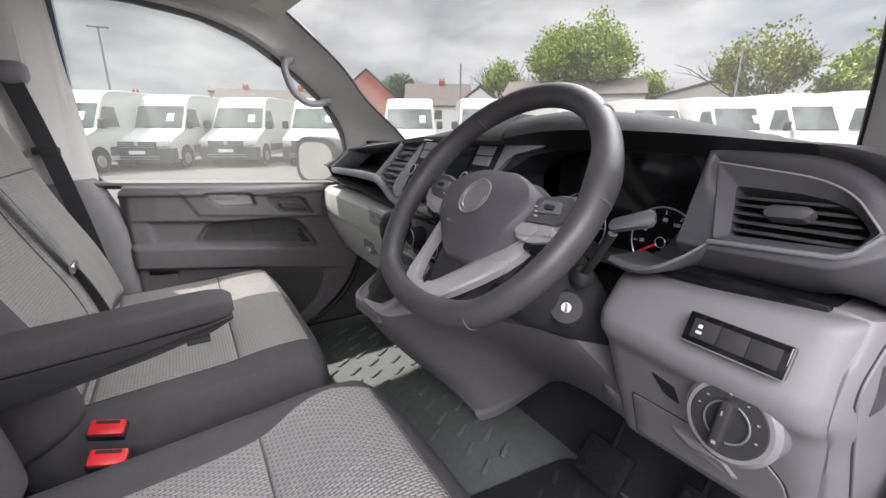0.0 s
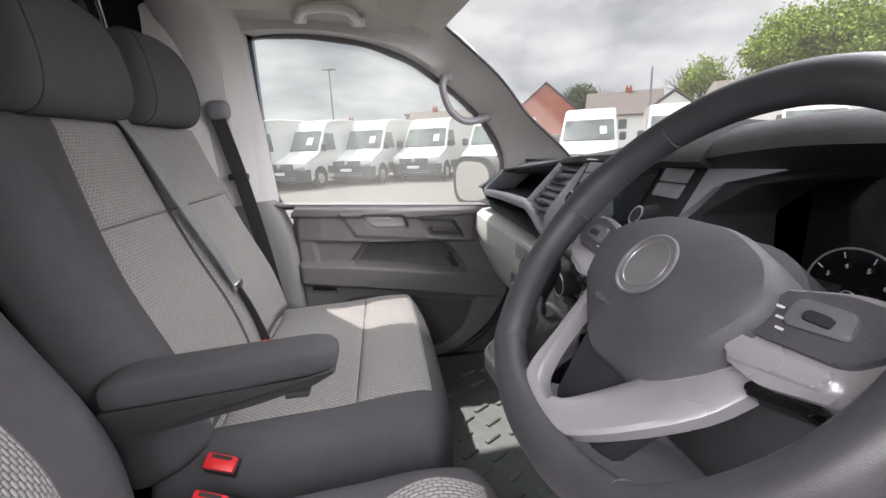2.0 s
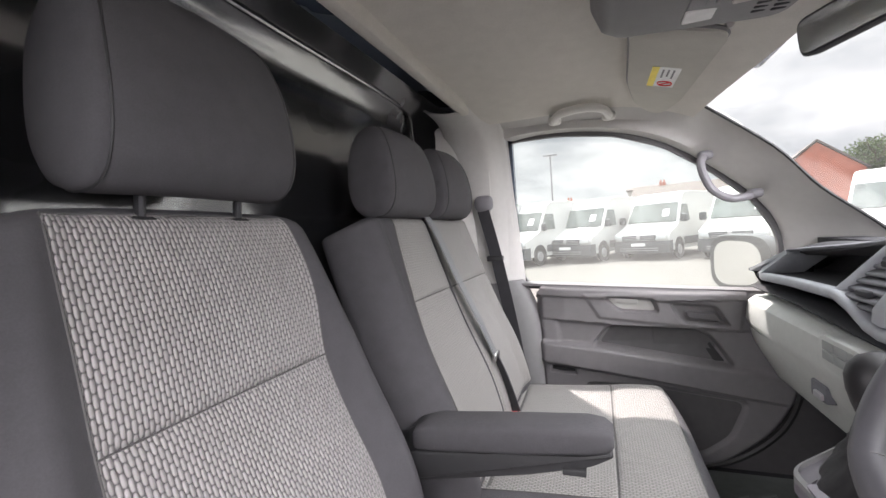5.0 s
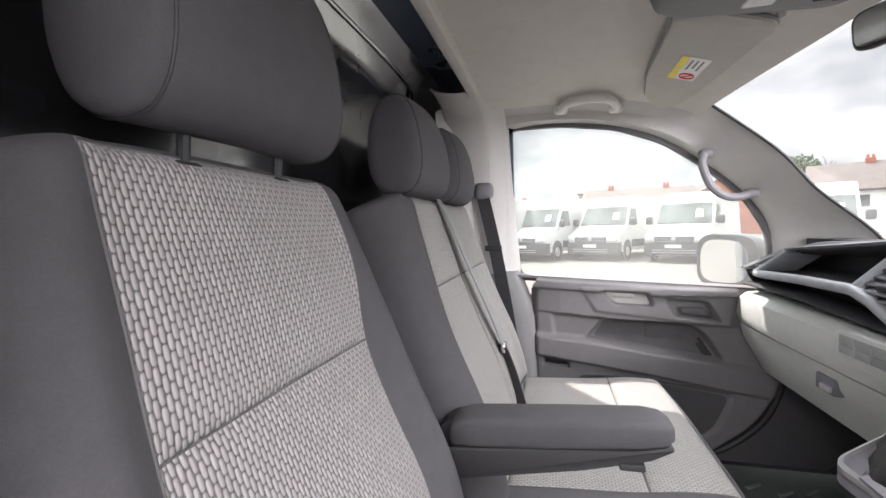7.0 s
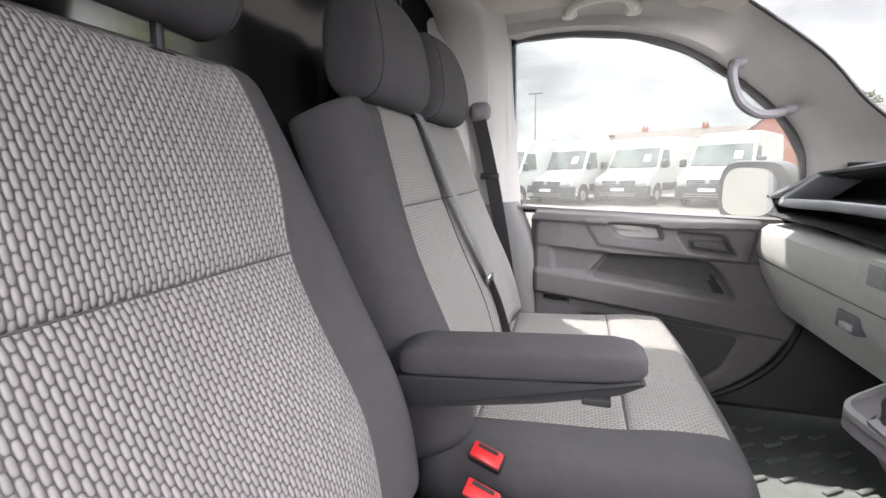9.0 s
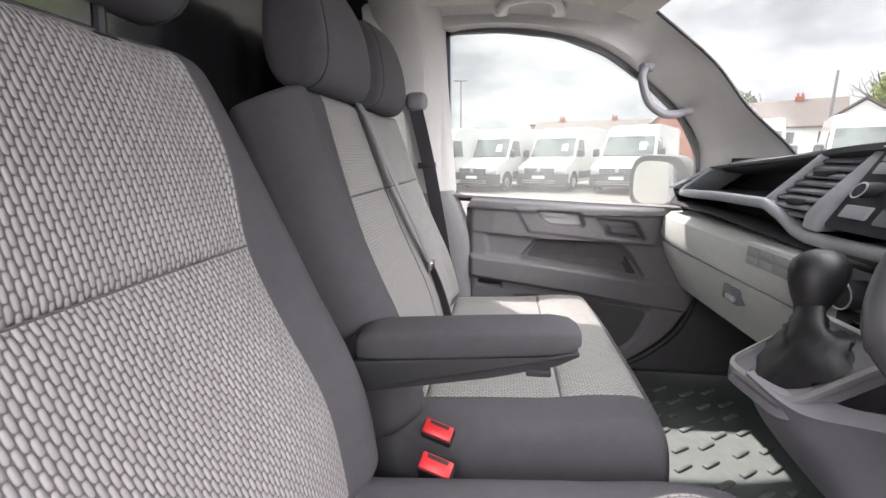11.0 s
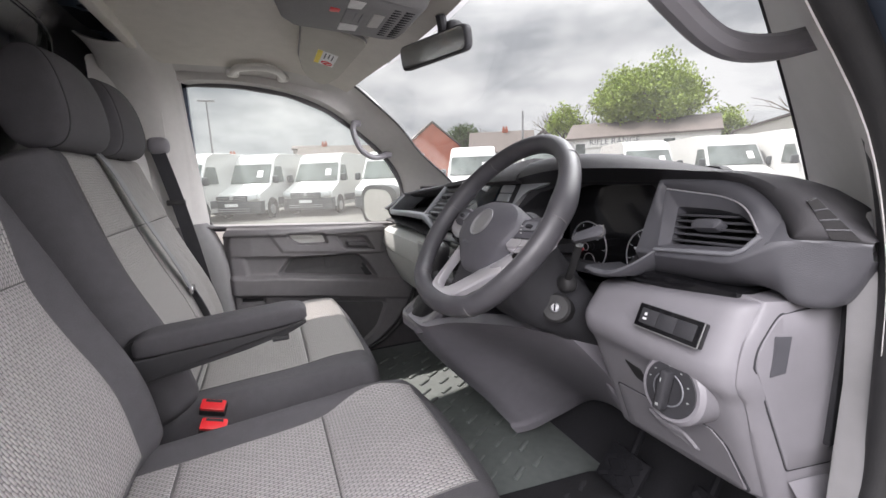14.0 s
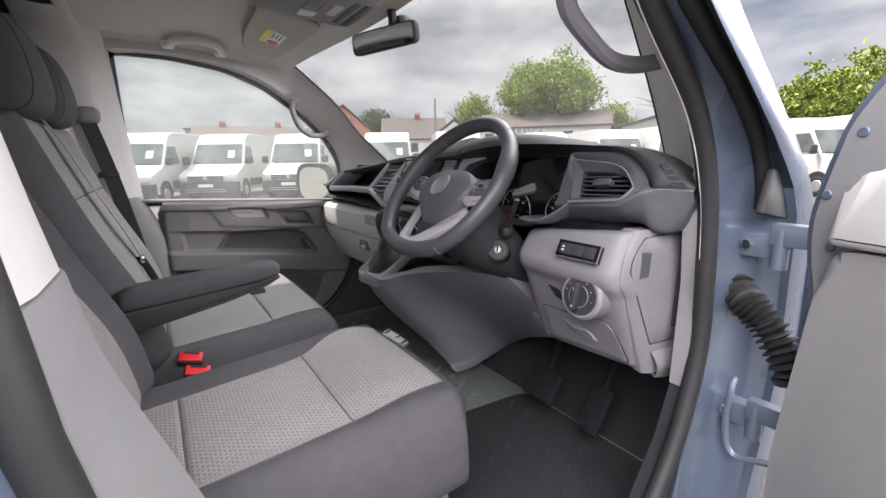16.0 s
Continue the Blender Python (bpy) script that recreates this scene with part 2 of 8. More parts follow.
LOCK_GREY = material("lock_grey", (0.30, 0.30, 0.30), 0.4, metal=0.5)
MAT_DRIVER = material("driver_mat_carpet", (0.016, 0.016, 0.019), 0.9, vary=0.3, scale=300, bump=0.5)
POST_STEEL = material("dull_steel", (0.25, 0.25, 0.26), 0.35, metal=0.9, vary=0.05)
POST_DARK = material("dark_post_steel", (0.06, 0.06, 0.065), 0.4, metal=0.7, vary=0.05)
CHROME = material("chrome", (0.8, 0.8, 0.8), 0.1, metal=1.0, vary=0.02)
GLOSS_BLACK = material("gloss_black", (0.008, 0.008, 0.009), 0.08, vary=0.1)
SCREEN = material("dark_glass_screen", (0.012, 0.018, 0.024), 0.05, vary=0.1)
PEDAL = material("pedal_rubber", (0.009, 0.009, 0.011), 0.7, vary=0.2, bump=0.2, spec=0.2)
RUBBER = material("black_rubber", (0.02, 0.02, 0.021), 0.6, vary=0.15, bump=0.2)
MAT_RUBBER = material("floor_mat_rubber", (0.125, 0.140, 0.134), 0.6, vary=0.15, bump=0.2)
MAT_DARK = material("footwell_carpet", (0.013, 0.013, 0.016), 0.85, vary=0.25, scale=200, bump=0.4)
BULKHEAD = material("bulkhead_gloss_paint", (0.085, 0.090, 0.100), 0.26, metal=0.85, vary=0.15, coat=1.0)
BULKHEAD.node_tree.nodes["Principled BSDF"].inputs['Coat IOR'].default_value = 3.2
BULKHEAD.node_tree.nodes["Principled BSDF"].inputs['Coat Roughness'].default_value = 0.15
BODY = material("blue_grey_paint", (0.098, 0.124, 0.172), 0.28, metal=0.25, vary=0.04, coat=0.3)
STEEL = material("hinge_steel", (0.15, 0.18, 0.235), 0.4, metal=0.4)
RED = material("red_buckle_plastic", (0.75, 0.03, 0.035), 0.35, vary=0.05)
BELT = material("belt_webbing", (0.045, 0.045, 0.05), 0.6, vary=0.15, scale=400, bump=0.3)
# webbing with its satin sheen put into a paler colour
BELT_SHINE = material("belt_webbing_sheen", (0.20, 0.205, 0.215), 0.35, vary=0.1, scale=400, bump=0.3)
GLASS = glass("windscreen_glass", (0.95, 0.97, 0.96), 0.0, 0.01)
SIDE_GLASS = glass("side_window_glass", (0.90, 0.94, 0.92), 0.0, 0.065, 0.006)
MIRROR = material("mirror_silver", (0.9, 0.9, 0.9), 0.01, metal=1.0, vary=0.0)
WHITE_MARK = material("white_print", (0.75, 0.75, 0.75), 0.5)
YELLOW = material("yellow_label", (0.85, 0.68, 0.05), 0.5)
NEEDLE = lit("needle_red", (0.7, 0.02, 0.03), 0.15)
DIAL_WHITE = lit("dial_print", (0.5, 0.52, 0.55), 0.03)
VAN_WHITE = material("white_van_paint", (0.46, 0.46, 0.452), 0.3, vary=0.02, coat=0.5)
VAN_TRIM = material("van_grey_bumper", (0.055, 0.06, 0.065), 0.6)
VAN_GLASS = material("van_dark_glass", (0.10, 0.115, 0.11), 0.06, vary=0.3, scale=1.5, spec=0.22)
TYRE = material("tyre_rubber", (0.02, 0.02, 0.02), 0.8)
RIM = material("steel_rim", (0.45, 0.45, 0.46), 0.4, metal=0.6)
ASPHALT = material("lot_asphalt", (0.100, 0.093, 0.084), 0.9, vary=0.2, scale=6.0, bump=0.4, bump_scale=60)
BRICK_RED = material("red_brick", (0.33, 0.10, 0.06), 0.85, vary=0.2, scale=8)
RENDER_WHITE = material("white_render", (0.70, 0.70, 0.68), 0.85, vary=0.06, scale=4)
ROOF_BROWN = material("roof_tiles", (0.10, 0.082, 0.074), 0.85, vary=0.2, scale=9)
BUILD_GREY = material("grey_cladding", (0.45, 0.43, 0.40), 0.7, vary=0.1, scale=4)
LEAF_A = material("leaf_green", (0.30, 0.38, 0.075), 0.6, vary=0.45, scale=2.0)
LEAF_B = material("leaf_dark_green", (0.08, 0.125, 0.035), 0.6, vary=0.4, scale=2.0)
LEAF_C = material("leaf_olive", (0.27, 0.31, 0.07), 0.6, vary=0.4, scale=2.0)
BARK = material("bark", (0.11, 0.09, 0.07), 0.9, vary=0.3, scale=10)
POLE = material("pole_grey", (0.20, 0.20, 0.21), 0.6)

# ---------------------------------------------------------------- building helpers
WORLD_OF = {}


def thing(name, base, label, category, group="", kind=""):
    ob = new(name)
    ob.location = base
    ob.empty_display_size = 0.1
    WORLD_OF[ob.name] = Matrix.Translation(base)
    return tagged(ob, label, category, group, kind)


def part(name, bm, mat, parent=None, label="", angle=35.0):
    """Links a bmesh as one mesh object under a thing or under a part."""
    bmesh.ops.recalc_face_normals(bm, faces=bm.faces)
    me = bpy.data.meshes.new(name)
    bm.to_mesh(me)
    bm.free()
    for p in me.polygons:
        p.use_smooth = True
    me.set_sharp_from_angle(angle=radians(angle))
    me.materials.append(mat)
    ob = new(name, me)
    if parent is not None:
        ob.parent = parent
        ob.matrix_parent_inverse = WORLD_OF.get(parent.name, Matrix()).inverted()
    if label:
        ob["label"] = label
    return ob


def structure(name, bm, mat, label, category, angle=35.0):
    return tagged(part(name, bm, mat, None, "", angle), label, category, "", "structure")


def box(bm, a, b, bev=0.004, seg=2, m=None):
    r = bmesh.ops.create_cube(bm, size=1.0)
    vs = r['verts']
    for v in vs:
        v.co = Vector([a[i] + (v.co[i] + 0.5) * (b[i] - a[i]) for i in range(3)])
    if m is not None:
        bmesh.ops.transform(bm, matrix=m, verts=vs)
    if bev:
        es = list({e for v in vs for e in v.link_edges})
        bmesh.ops.bevel(bm, geom=es, offset=bev, segments=seg, affect='EDGES', profile=0.5)


def round_poly(pts, r, n=4):
    """A polygon with its corners rounded."""
    out = []
    k = len(pts)
    for i in range(k):
        p0, p, p1 = Vector(pts[i - 1]), Vector(pts[i]), Vector(pts[(i + 1) % k])
        a, b = p0 - p, p1 - p
        d = min(r, a.length * 0.45, b.length * 0.45)
        s, e = p + a.normalized() * d, p + b.normalized() * d
        for j in range(n + 1):
            t = j / n
            out.append(tuple(s * (1 - t) ** 2 + p * 2 * t * (1 - t) + e * t ** 2))
    return out


def round_line(pts, r, n=4):
    """An open line with its inner corners rounded."""
    P = [Vector(q) for q in pts]
    res = [P[0]]
    for p0, p1, p2 in zip(P, P[1:], P[2:]):
        a, c = p0 - p1, p2 - p1
        d = min(r, a.length * 0.45, c.length * 0.45)
        b0, b1 = p1 + a.normalized() * d, p1 + c.normalized() * d
        for k in range(n + 1):
            t = k / n
            res.append(b0 * (1 - t) ** 2 + p1 * 2 * t * (1 - t) + b1 * t ** 2)
    return res + [P[-1]]


def smooth_line(pts, n=6, closed=False):
    """A soft curve through points."""
    P = [Vector(p) for p in pts]
    k = len(P)
    out = []
    for i in range(k if closed else k - 1):
        p0 = P[i - 1] if (closed or i > 0) else P[i]
        p1, p2 = P[i], P[(i + 1) % k]
        p3 = P[(i + 2) % k] if (closed or i + 2 < k) else p2
        for j in range(n):
            t = j / n
            out.append(0.5 * ((2 * p1) + (p2 - p0) * t + (2 * p0 - 5 * p1 + 4 * p2 - p3) * t * t + (3 * p1 - p0 - 3 * p2 + p3) * t ** 3))
    if not closed:
        out.append(P[-1])
    return out


def loft(bm, rings, close=True, caps=True, loop=False):
    R = [[bm.verts.new(p) for p in ring] for ring in rings]
    n = len(R[0])
    pairs = list(zip(R, R[1:])) + ([(R[-1], R[0])] if loop else [])
    for a, b in pairs:
        for i in range(n if close else n - 1):
            j = (i + 1) % n
            bm.faces.new((a[i], a[j], b[j], b[i]))
    if caps and not loop and close:
        bm.faces.new(R[0])
        bm.faces.new(R[-1][::-1])
    return R


def tube(bm, pts, r, n=10, closed=False, flat=1.0, up=None):
    """A round or flattened bar along a line; r may be a list."""
    P = [Vector(p) for p in pts]
    k = len(P)
    rings = []
    ref = Vector(up) if up else None
    for i in range(k):
        a = P[i - 1] if (closed or i > 0) else P[i]
        b = P[(i + 1) % k] if (closed or i + 1 < k) else P[i]
        t = (b - a).normalized()
        if up is None:
            ref = Vector((0, 0, 1)) if ref is None else ref
            if abs(t.dot(ref)) > 0.98:
                ref = Vector((1, 0, 0)) if abs(t.x) < 0.9 else Vector((0, 1, 0))
        s = t.cross(ref).normalized()
        u = s.cross(t).normalized()
        if up is None:
            ref = u
        rr = r[i] if isinstance(r, (list, tuple)) else r
        rings.append([P[i] + s * math.cos(2 * math.pi * j / n) * rr + u * math.sin(2 * math.pi * j / n) * rr * flat for j in range(n)])
    loft(bm, rings, True, not closed, closed)


def prism(bm, pts, axis, d0, d1, bev=0.0, seg=2):
    """A flat outline given a thickness along an axis."""
    def at(p, d):
        return {'x': (d, p[0], p[1]), 'y': (p[0], d, p[1]), 'z': (p[0], p[1], d)}[axis]
    A = [bm.verts.new(at(p, d0)) for p in pts]
    B = [bm.verts.new(at(p, d1)) for p in pts]
    f = [bm.faces.new(A), bm.faces.new(B[::-1])]
    n = len(pts)
    for i in range(n):
        bm.faces.new((A[i], B[i], B[(i + 1) % n], A[(i + 1) % n]))
    if bev:
        es = list({e for face in f for e in face.edges})
        bmesh.ops.bevel(bm, geom=es, offset=bev, segments=seg, affect='EDGES', profile=0.5)


def ring_prism(bm, outer, inner, axis, d0, d1):
    """A frame between two outlines with as many points each."""
    def at(p, d):
        return {'x': (d, p[0], p[1]), 'y': (p[0], d, p[1]), 'z': (p[0], p[1], d)}[axis]
    loft(bm, [[at(p, d0) for p in outer], [at(p, d1) for p in outer], [at(p, d1) for p in inner], [at(p, d0) for p in inner]], True, False, True)


def cushion(bm, c, size, r, n=7, m=None, puff=0.0):
    """A rounded, slightly swollen block."""
    vs = {}
    h = [s / 2 for s in size]

    def vert(q):
        key = tuple(round(x, 4) for x in q)
        if key not in vs:
            p = Vector([q[i] * h[i] for i in range(3)])
            core = Vector([max(-(h[i] - r), min(h[i] - r, p[i])) for i in range(3)])
            d = p - core
            if d.length > 0:
                p = core + d.normalized() * r
            sw = Vector([puff * q[i] * (1 - q[(i + 1) % 3] ** 2) * (1 - q[(i + 2) % 3] ** 2) for i in range(3)])
            p = p + sw
            p = (m @ p) if m is not None else p
            vs[key] = bm.verts.new(p + Vector(c))
        return vs[key]
    steps = [-1 + 2 * i / n for i in range(n + 1)]
    steps = [math.copysign(1 - (1 - abs(s)) ** 1.5, s) if s else 0.0 for s in steps]
    for ax in range(3):
        for side in (-1, 1):
            for i in range(n):
                for j in range(n):
                    q = []
                    for a, b in ((i, j), (i + 1, j), (i + 1, j + 1), (i, j + 1)):
                        p = [0, 0, 0]
                        p[ax], p[(ax + 1) % 3], p[(ax + 2) % 3] = side, steps[a], steps[b]
                        q.append(vert(p))
                    bm.faces.new(q if side > 0 else q[::-1])


def sheet(bm, fn, nu, nv, su, sv, skirt=None):
    """A curved sheet fn(u, v), u and v from 0 to 1, with UVs in metres (su x sv); skirt: the way in which its border is turned down."""
    uvl = bm.loops.layers.uv.verify()
    V = [[bm.verts.new(fn(i / nu, j / nv)) for j in range(nv + 1)] for i in range(nu + 1)]
    for i in range(nu):
        for j in range(nv):
            f = bm.faces.new((V[i][j], V[i + 1][j], V[i + 1][j + 1], V[i][j + 1]))
            for lp, (a, b) in zip(f.loops, ((i, j), (i + 1, j), (i + 1, j + 1), (i, j + 1))):
                lp[uvl].uv = (a / nu * su, b / nv * sv)
    if skirt is not None:
        edge = [V[i][0] for i in range(nu + 1)] + [V[nu][j] for j in range(1, nv + 1)] + [V[i][nv] for i in range(nu - 1, -1, -1)] + [V[0][j] for j in range(nv - 1, 0, -1)]
        low = [bm.verts.new(v.co + Vector(skirt)) for v in edge]
        k = len(edge)
        for i in range(k):
            bm.faces.new((edge[i], edge[(i + 1) % k], low[(i + 1) % k], low[i]))


def disc(bm, c, axis, r, depth, n=24, bev=0.0):
    """A short round body with its face at c, looking along axis, and its depth behind."""
    ax = Vector(axis).normalized()
    s = ax.orthogonal().normalized()
    u = ax.cross(s)
    rings = []
    prof = [(r, -depth), (r, -bev), (r - bev, 0)] if bev else [(r, -depth), (r, 0)]
    for rr, d in prof:
        rings.append([Vector(c) + ax * d + (s * math.cos(2 * math.pi * i / n) + u * math.sin(2 * math.pi * i / n)) * rr for i in range(n)])
    loft(bm, rings)


def hoop(bm, c, axis, r, wire, n=28, k=6):
    ax = Vector(axis).normalized()
    s = ax.orthogonal().normalized()
    u = ax.cross(s)
    tube(bm, [Vector(c) + (s * math.cos(2 * math.pi * i / n) + u * math.sin(2 * math.pi * i / n)) * r for i in range(n)], wire, k, True)


def lerp(a, b, t):
    return a + (b - a) * t


def curve_at(table, x):
    """Value at x of a soft line through (x, value) pairs."""
    n = len(table)
    if x <= table[0][0]:
        return table[0][1]
    if x >= table[-1][0]:
        return table[-1][1]
    i = max(k for k in range(n - 1) if table[k][0] <= x)

    def slope(k):
        a, c = max(k - 1, 0), min(k + 1, n - 1)
        return (table[c][1] - table[a][1]) / (table[c][0] - table[a][0])
    (x0, v0), (x1, v1) = table[i], table[i + 1]
    h = x1 - x0
    t = (x - x0) / h
    return (2 * t ** 3 - 3 * t * t + 1) * v0 + (t ** 3 - 2 * t * t + t) * h * slope(i) + (3 * t * t - 2 * t ** 3) * v1 + (t ** 3 - t * t) * h * slope(i + 1)


def text_mesh(name, words, size, m, mat, parent, depth=0.0006):
    cu = bpy.data.curves.new(name, 'FONT')
    cu.body, cu.size, cu.extrude = words, size, depth
    cu.align_x, cu.align_y = 'CENTER', 'CENTER'
    tmp = bpy.data.objects.new(name, cu)
    me = bpy.data.meshes.new_from_object(tmp)
    bpy.data.objects.remove(tmp)
    me.transform(m)
    me.materials.clear()
    me.materials.append(mat)
    ob = new(name, me)
    ob.parent = parent
    ob.matrix_parent_inverse = WORLD_OF.get(parent.name, Matrix()).inverted()
    return ob


def axes(o, x, z):
    """A frame at o with the given x way and z way."""
    x, z = Vector(x).normalized(), Vector(z).normalized()
    y = z.cross(x).normalized()
    x = y.cross(z)
    m = Matrix((x, y, z)).transposed().to_4x4()
    m.translation = o
    return m


# ---------------------------------------------------------------- the cab's shell
FLOOR_Z = 0.655
SILL = ((-0.20, 1.291), (0.64, 1.243))          # y, z of the door's window sill
WINDOW = round_poly([(-0.182, 1.288), (0.625, 1.243), (0.627, 1.42), (0.565, 1.535), (0.45, 1.645), (0.31, 1.745), (0.16, 1.803), (-0.03, 1.829), (-0.218, 1.829)], 0.04, 4)


def windscreen_at(x, z):
    """The y of the windscreen at a height; its middle bows forward."""
    return 0.41 + (1.826 - z) * 1.06 + 0.10 * (1 - (x / 0.75) ** 2)


# floor
bm = bmesh.new()
box(bm, (-0.90, -0.55, 0.60), (0.84, 1.0, FLOOR_Z - 0.012), 0)
structure("floor", bm, MAT_DARK, "dark carpeted cab floor under the rubber mats", "floor")
bm = bmesh.new()
prof = [(0.80, 0.64), (0.98, 0.80), (1.10, 1.05), (1.14, 1.30), (1.18, 1.30), (1.18, 0.60), (0.80, 0.60)]
prism(bm, prof, 'x', -0.90, 0.84)
structure("toe_board", bm, MAT_DARK, "dark carpeted toe board rising under the dashboard", "floor")


# passenger door: one moulded trim with stepped bands, a deep map pocket and a pull cup
def flat_distance(poly, px, pz):
    """Signed distance of many points to an outline, below zero inside."""
    best, inside = np.full(px.shape, 1e9), np.zeros(px.shape, bool)
    for (x0, z0), (x1, z1) in zip(poly, poly[1:] + poly[:1]):
        ex, ez = x1 - x0, z1 - z0
        t = np.clip(((px - x0) * ex + (pz - z0) * ez) / (ex * ex + ez * ez + 1e-12), 0, 1)
        best = np.minimum(best, np.hypot(px - x0 - t * ex, pz - z0 - t * ez))
        inside ^= ((z0 > pz) != (z1 > pz)) & (px < ex * (pz - z0) / (ez + 1e-12 * (ez == 0)) + x0)
    return np.where(inside, -best, best)


def ease(d, w):
    """0 well outside an edge, 1 well inside it, over a rounding of width w."""
    t = np.clip(0.5 - d / w, 0, 1)
    return t * t * (3 - 2 * t)


def grid_mesh(bm, P, keep=None):
    """A sheet of quads through a grid of places; keep drops the corners that lie off the piece."""
    V = {}
    nu, nv = P.shape[:2]
    for i in range(nu - 1):
        for j in range(nv - 1):
            q = ((i, j), (i + 1, j), (i + 1, j + 1), (i, j + 1))
            if keep is not None and not all(keep[k] for k in q):
                continue
            for k in q:
                if k not in V:
                    V[k] = bm.verts.new(P[k])
            bm.faces.new([V[k] for k in q])


pdoor = thing("passenger_door", (-0.88, 0.2, 0.75), "closed grey plastic passenger door with window and map pocket", "car door")
PX = -0.825
POCKET = [(0.050, 1.062), (0.108, 1.135), (0.386, 1.121), (0.425, 1.094), (0.482, 1.002)]
CUP = [(0.303, 1.212), (0.432, 1.203), (0.470, 1.138), (0.338, 1.150)]
LATCH = [(0.098, 1.242), (0.250, 1.233), (0.268, 1.186), (0.150, 1.190), (0.125, 1.206)]


def door_relief(Y, Z):
    """How far the trim stands into the cab over its flat plane."""
    sill = SILL[0][1] + (Y + 0.2) / 0.84 * (SILL[1][1] - SILL[0][1])
    rail = sill - 0.040 + 0.012 * np.clip((Y - 0.3) / 0.2, 0, 1)
    crease = np.interp(Y, [-0.2, -0.103, 0.123, 0.473, 0.9], [1.170, 1.160, 1.139, 1.122, 1.10])
    top = np.interp(Y, [-0.2, -0.087, 0.059, 0.454, 0.9], [1.085, 1.073, 1.057, 1.001, 0.94])
    bot = np.interp(Y, [-0.2, -0.081, 0.27, 0.538, 0.9], [1.012, 0.995, 0.943, 0.897, 0.84])
    fade = np.clip((0.62 - Y) / 0.14, 0, 1)
    h = -0.012 * np.clip((1.0 - Z) / 0.3, 0, 1)
    h = h + 0.016 * ease(rail - Z, 0.007) - 0.010 * ease(sill - 0.008 - Z, 0.014)
    h = h + 0.013 * ease(crease - Z, 0.006) * np.clip((Y + 0.14) / 0.10, 0, 1) * fade
    h = h + 0.006 * ease(flat_distance([(0.03, 1.25), (0.08, 1.165), (0.50, 1.12), (0.52, 1.25)], Y, Z), 0.012)
    h = h - 0.010 * ease(flat_distance([(-0.07, 1.152), (0.11, 1.136), (0.045, 1.066), (-0.06, 1.074)], Y, Z), 0.020)
    h = h + 0.020 * ease(Z - top, 0.018) * ease(bot - Z, 0.010) * (0.35 + 0.65 * fade)
    h = h - 0.048 * ease(flat_distance(round_poly(POCKET, 0.02, 3), Y, Z), 0.014) * np.clip((Z - 0.93) / 0.14, 0.35, 1)
    h = h - 0.026 * ease(flat_distance(round_poly(CUP, 0.012, 3), Y, Z), 0.009)
    h = h + 0.016 * ease(flat_distance(round_poly([(0.345, 1.188), (0.435, 1.180), (0.452, 1.150), (0.352, 1.163)], 0.01, 3), Y, Z), 0.008)
    h = h - 0.018 * ease(flat_distance(round_poly(LATCH, 0.012, 3), Y, Z), 0.008)
    h = h - 0.014 * ease(flat_distance(round_poly([(0.02, 0.925), (0.275, 0.922), (0.520, 0.888), (0.468, 0.76), (0.38, 0.69), (0.02, 0.69)], 0.03, 3), Y, Z), 0.014)
    h = h - 0.020 * ease(flat_distance([(-0.10, 0.985), (-0.01, 0.974), (-0.01, 0.955), (-0.10, 0.962)], Y, Z), 0.007)
    return h


FRONT = round_poly([(-0.135, 1.30), (-0.135, 0.64), (0.42, 0.64), (0.585, 0.775), (0.655, 0.90), (0.672, 1.05), (0.70, 1.30)], 0.10, 6)
gy, gz = np.meshgrid(np.linspace(-0.17, 0.72, 224), np.linspace(0.0, 1.0, 150), indexing='ij')
gtop = SILL[0][1] + (gy + 0.2) / 0.84 * (SILL[1][1] - SILL[0][1])
gz = 0.645 + gz * (gtop - 0.645)
edge_d = flat_distance(FRONT, gy, gz)
gx = PX + door_relief(gy, gz) - 0.05 * np.clip((edge_d + 0.022) / 0.03, 0, 1) ** 2 * (gz < 1.24)
bm = bmesh.new()
grid_mesh(bm, np.stack([gx, gy, gz], -1), edge_d < 0.012)
part("trim_panel", bm, DOOR_GREY, pdoor, "", 60)
bm = bmesh.new()
loft(bm, [[(PX + 0.006, y, SILL[0][1] + (y + 0.2) / 0.84 * (SILL[1][1] - SILL[0][1]) + d) for d in (-0.006, 0.003)] + [(-0.872, y, SILL[0][1] + (y + 0.2) / 0.84 * (SILL[1][1] - SILL[0][1]) + d) for d in (0.006, -0.006)] for y in np.linspace(-0.20, 0.66, 12)])
part("sill_cap", bm, DOOR_GREY, pdoor, "", 50)


def door_inlay(name, pts, back, mat_, label, r=0.012):
    """A thin plate lying on the trim's relief inside an outline."""
    o = np.array(round_poly(pts, r, 5))
    c = o.mean(0)
    bm = bmesh.new()
    rings = []
    for k in (1.0, 0.96, 0.9, 0.8, 0.65, 0.5, 0.35, 0.2, 0.08):
        q = c + (o - c) * k
        rings.append([tuple(v) for v in np.stack([PX + door_relief(q[:, 0], q[:, 1]) + back, q[:, 0], q[:, 1]], -1)])
    loft(bm, rings, True, False)
    bm.verts.ensure_lookup_table()
    bm.faces.new(bm.verts[-len(o):])
    return part(name, bm, mat_, pdoor, label, 60)


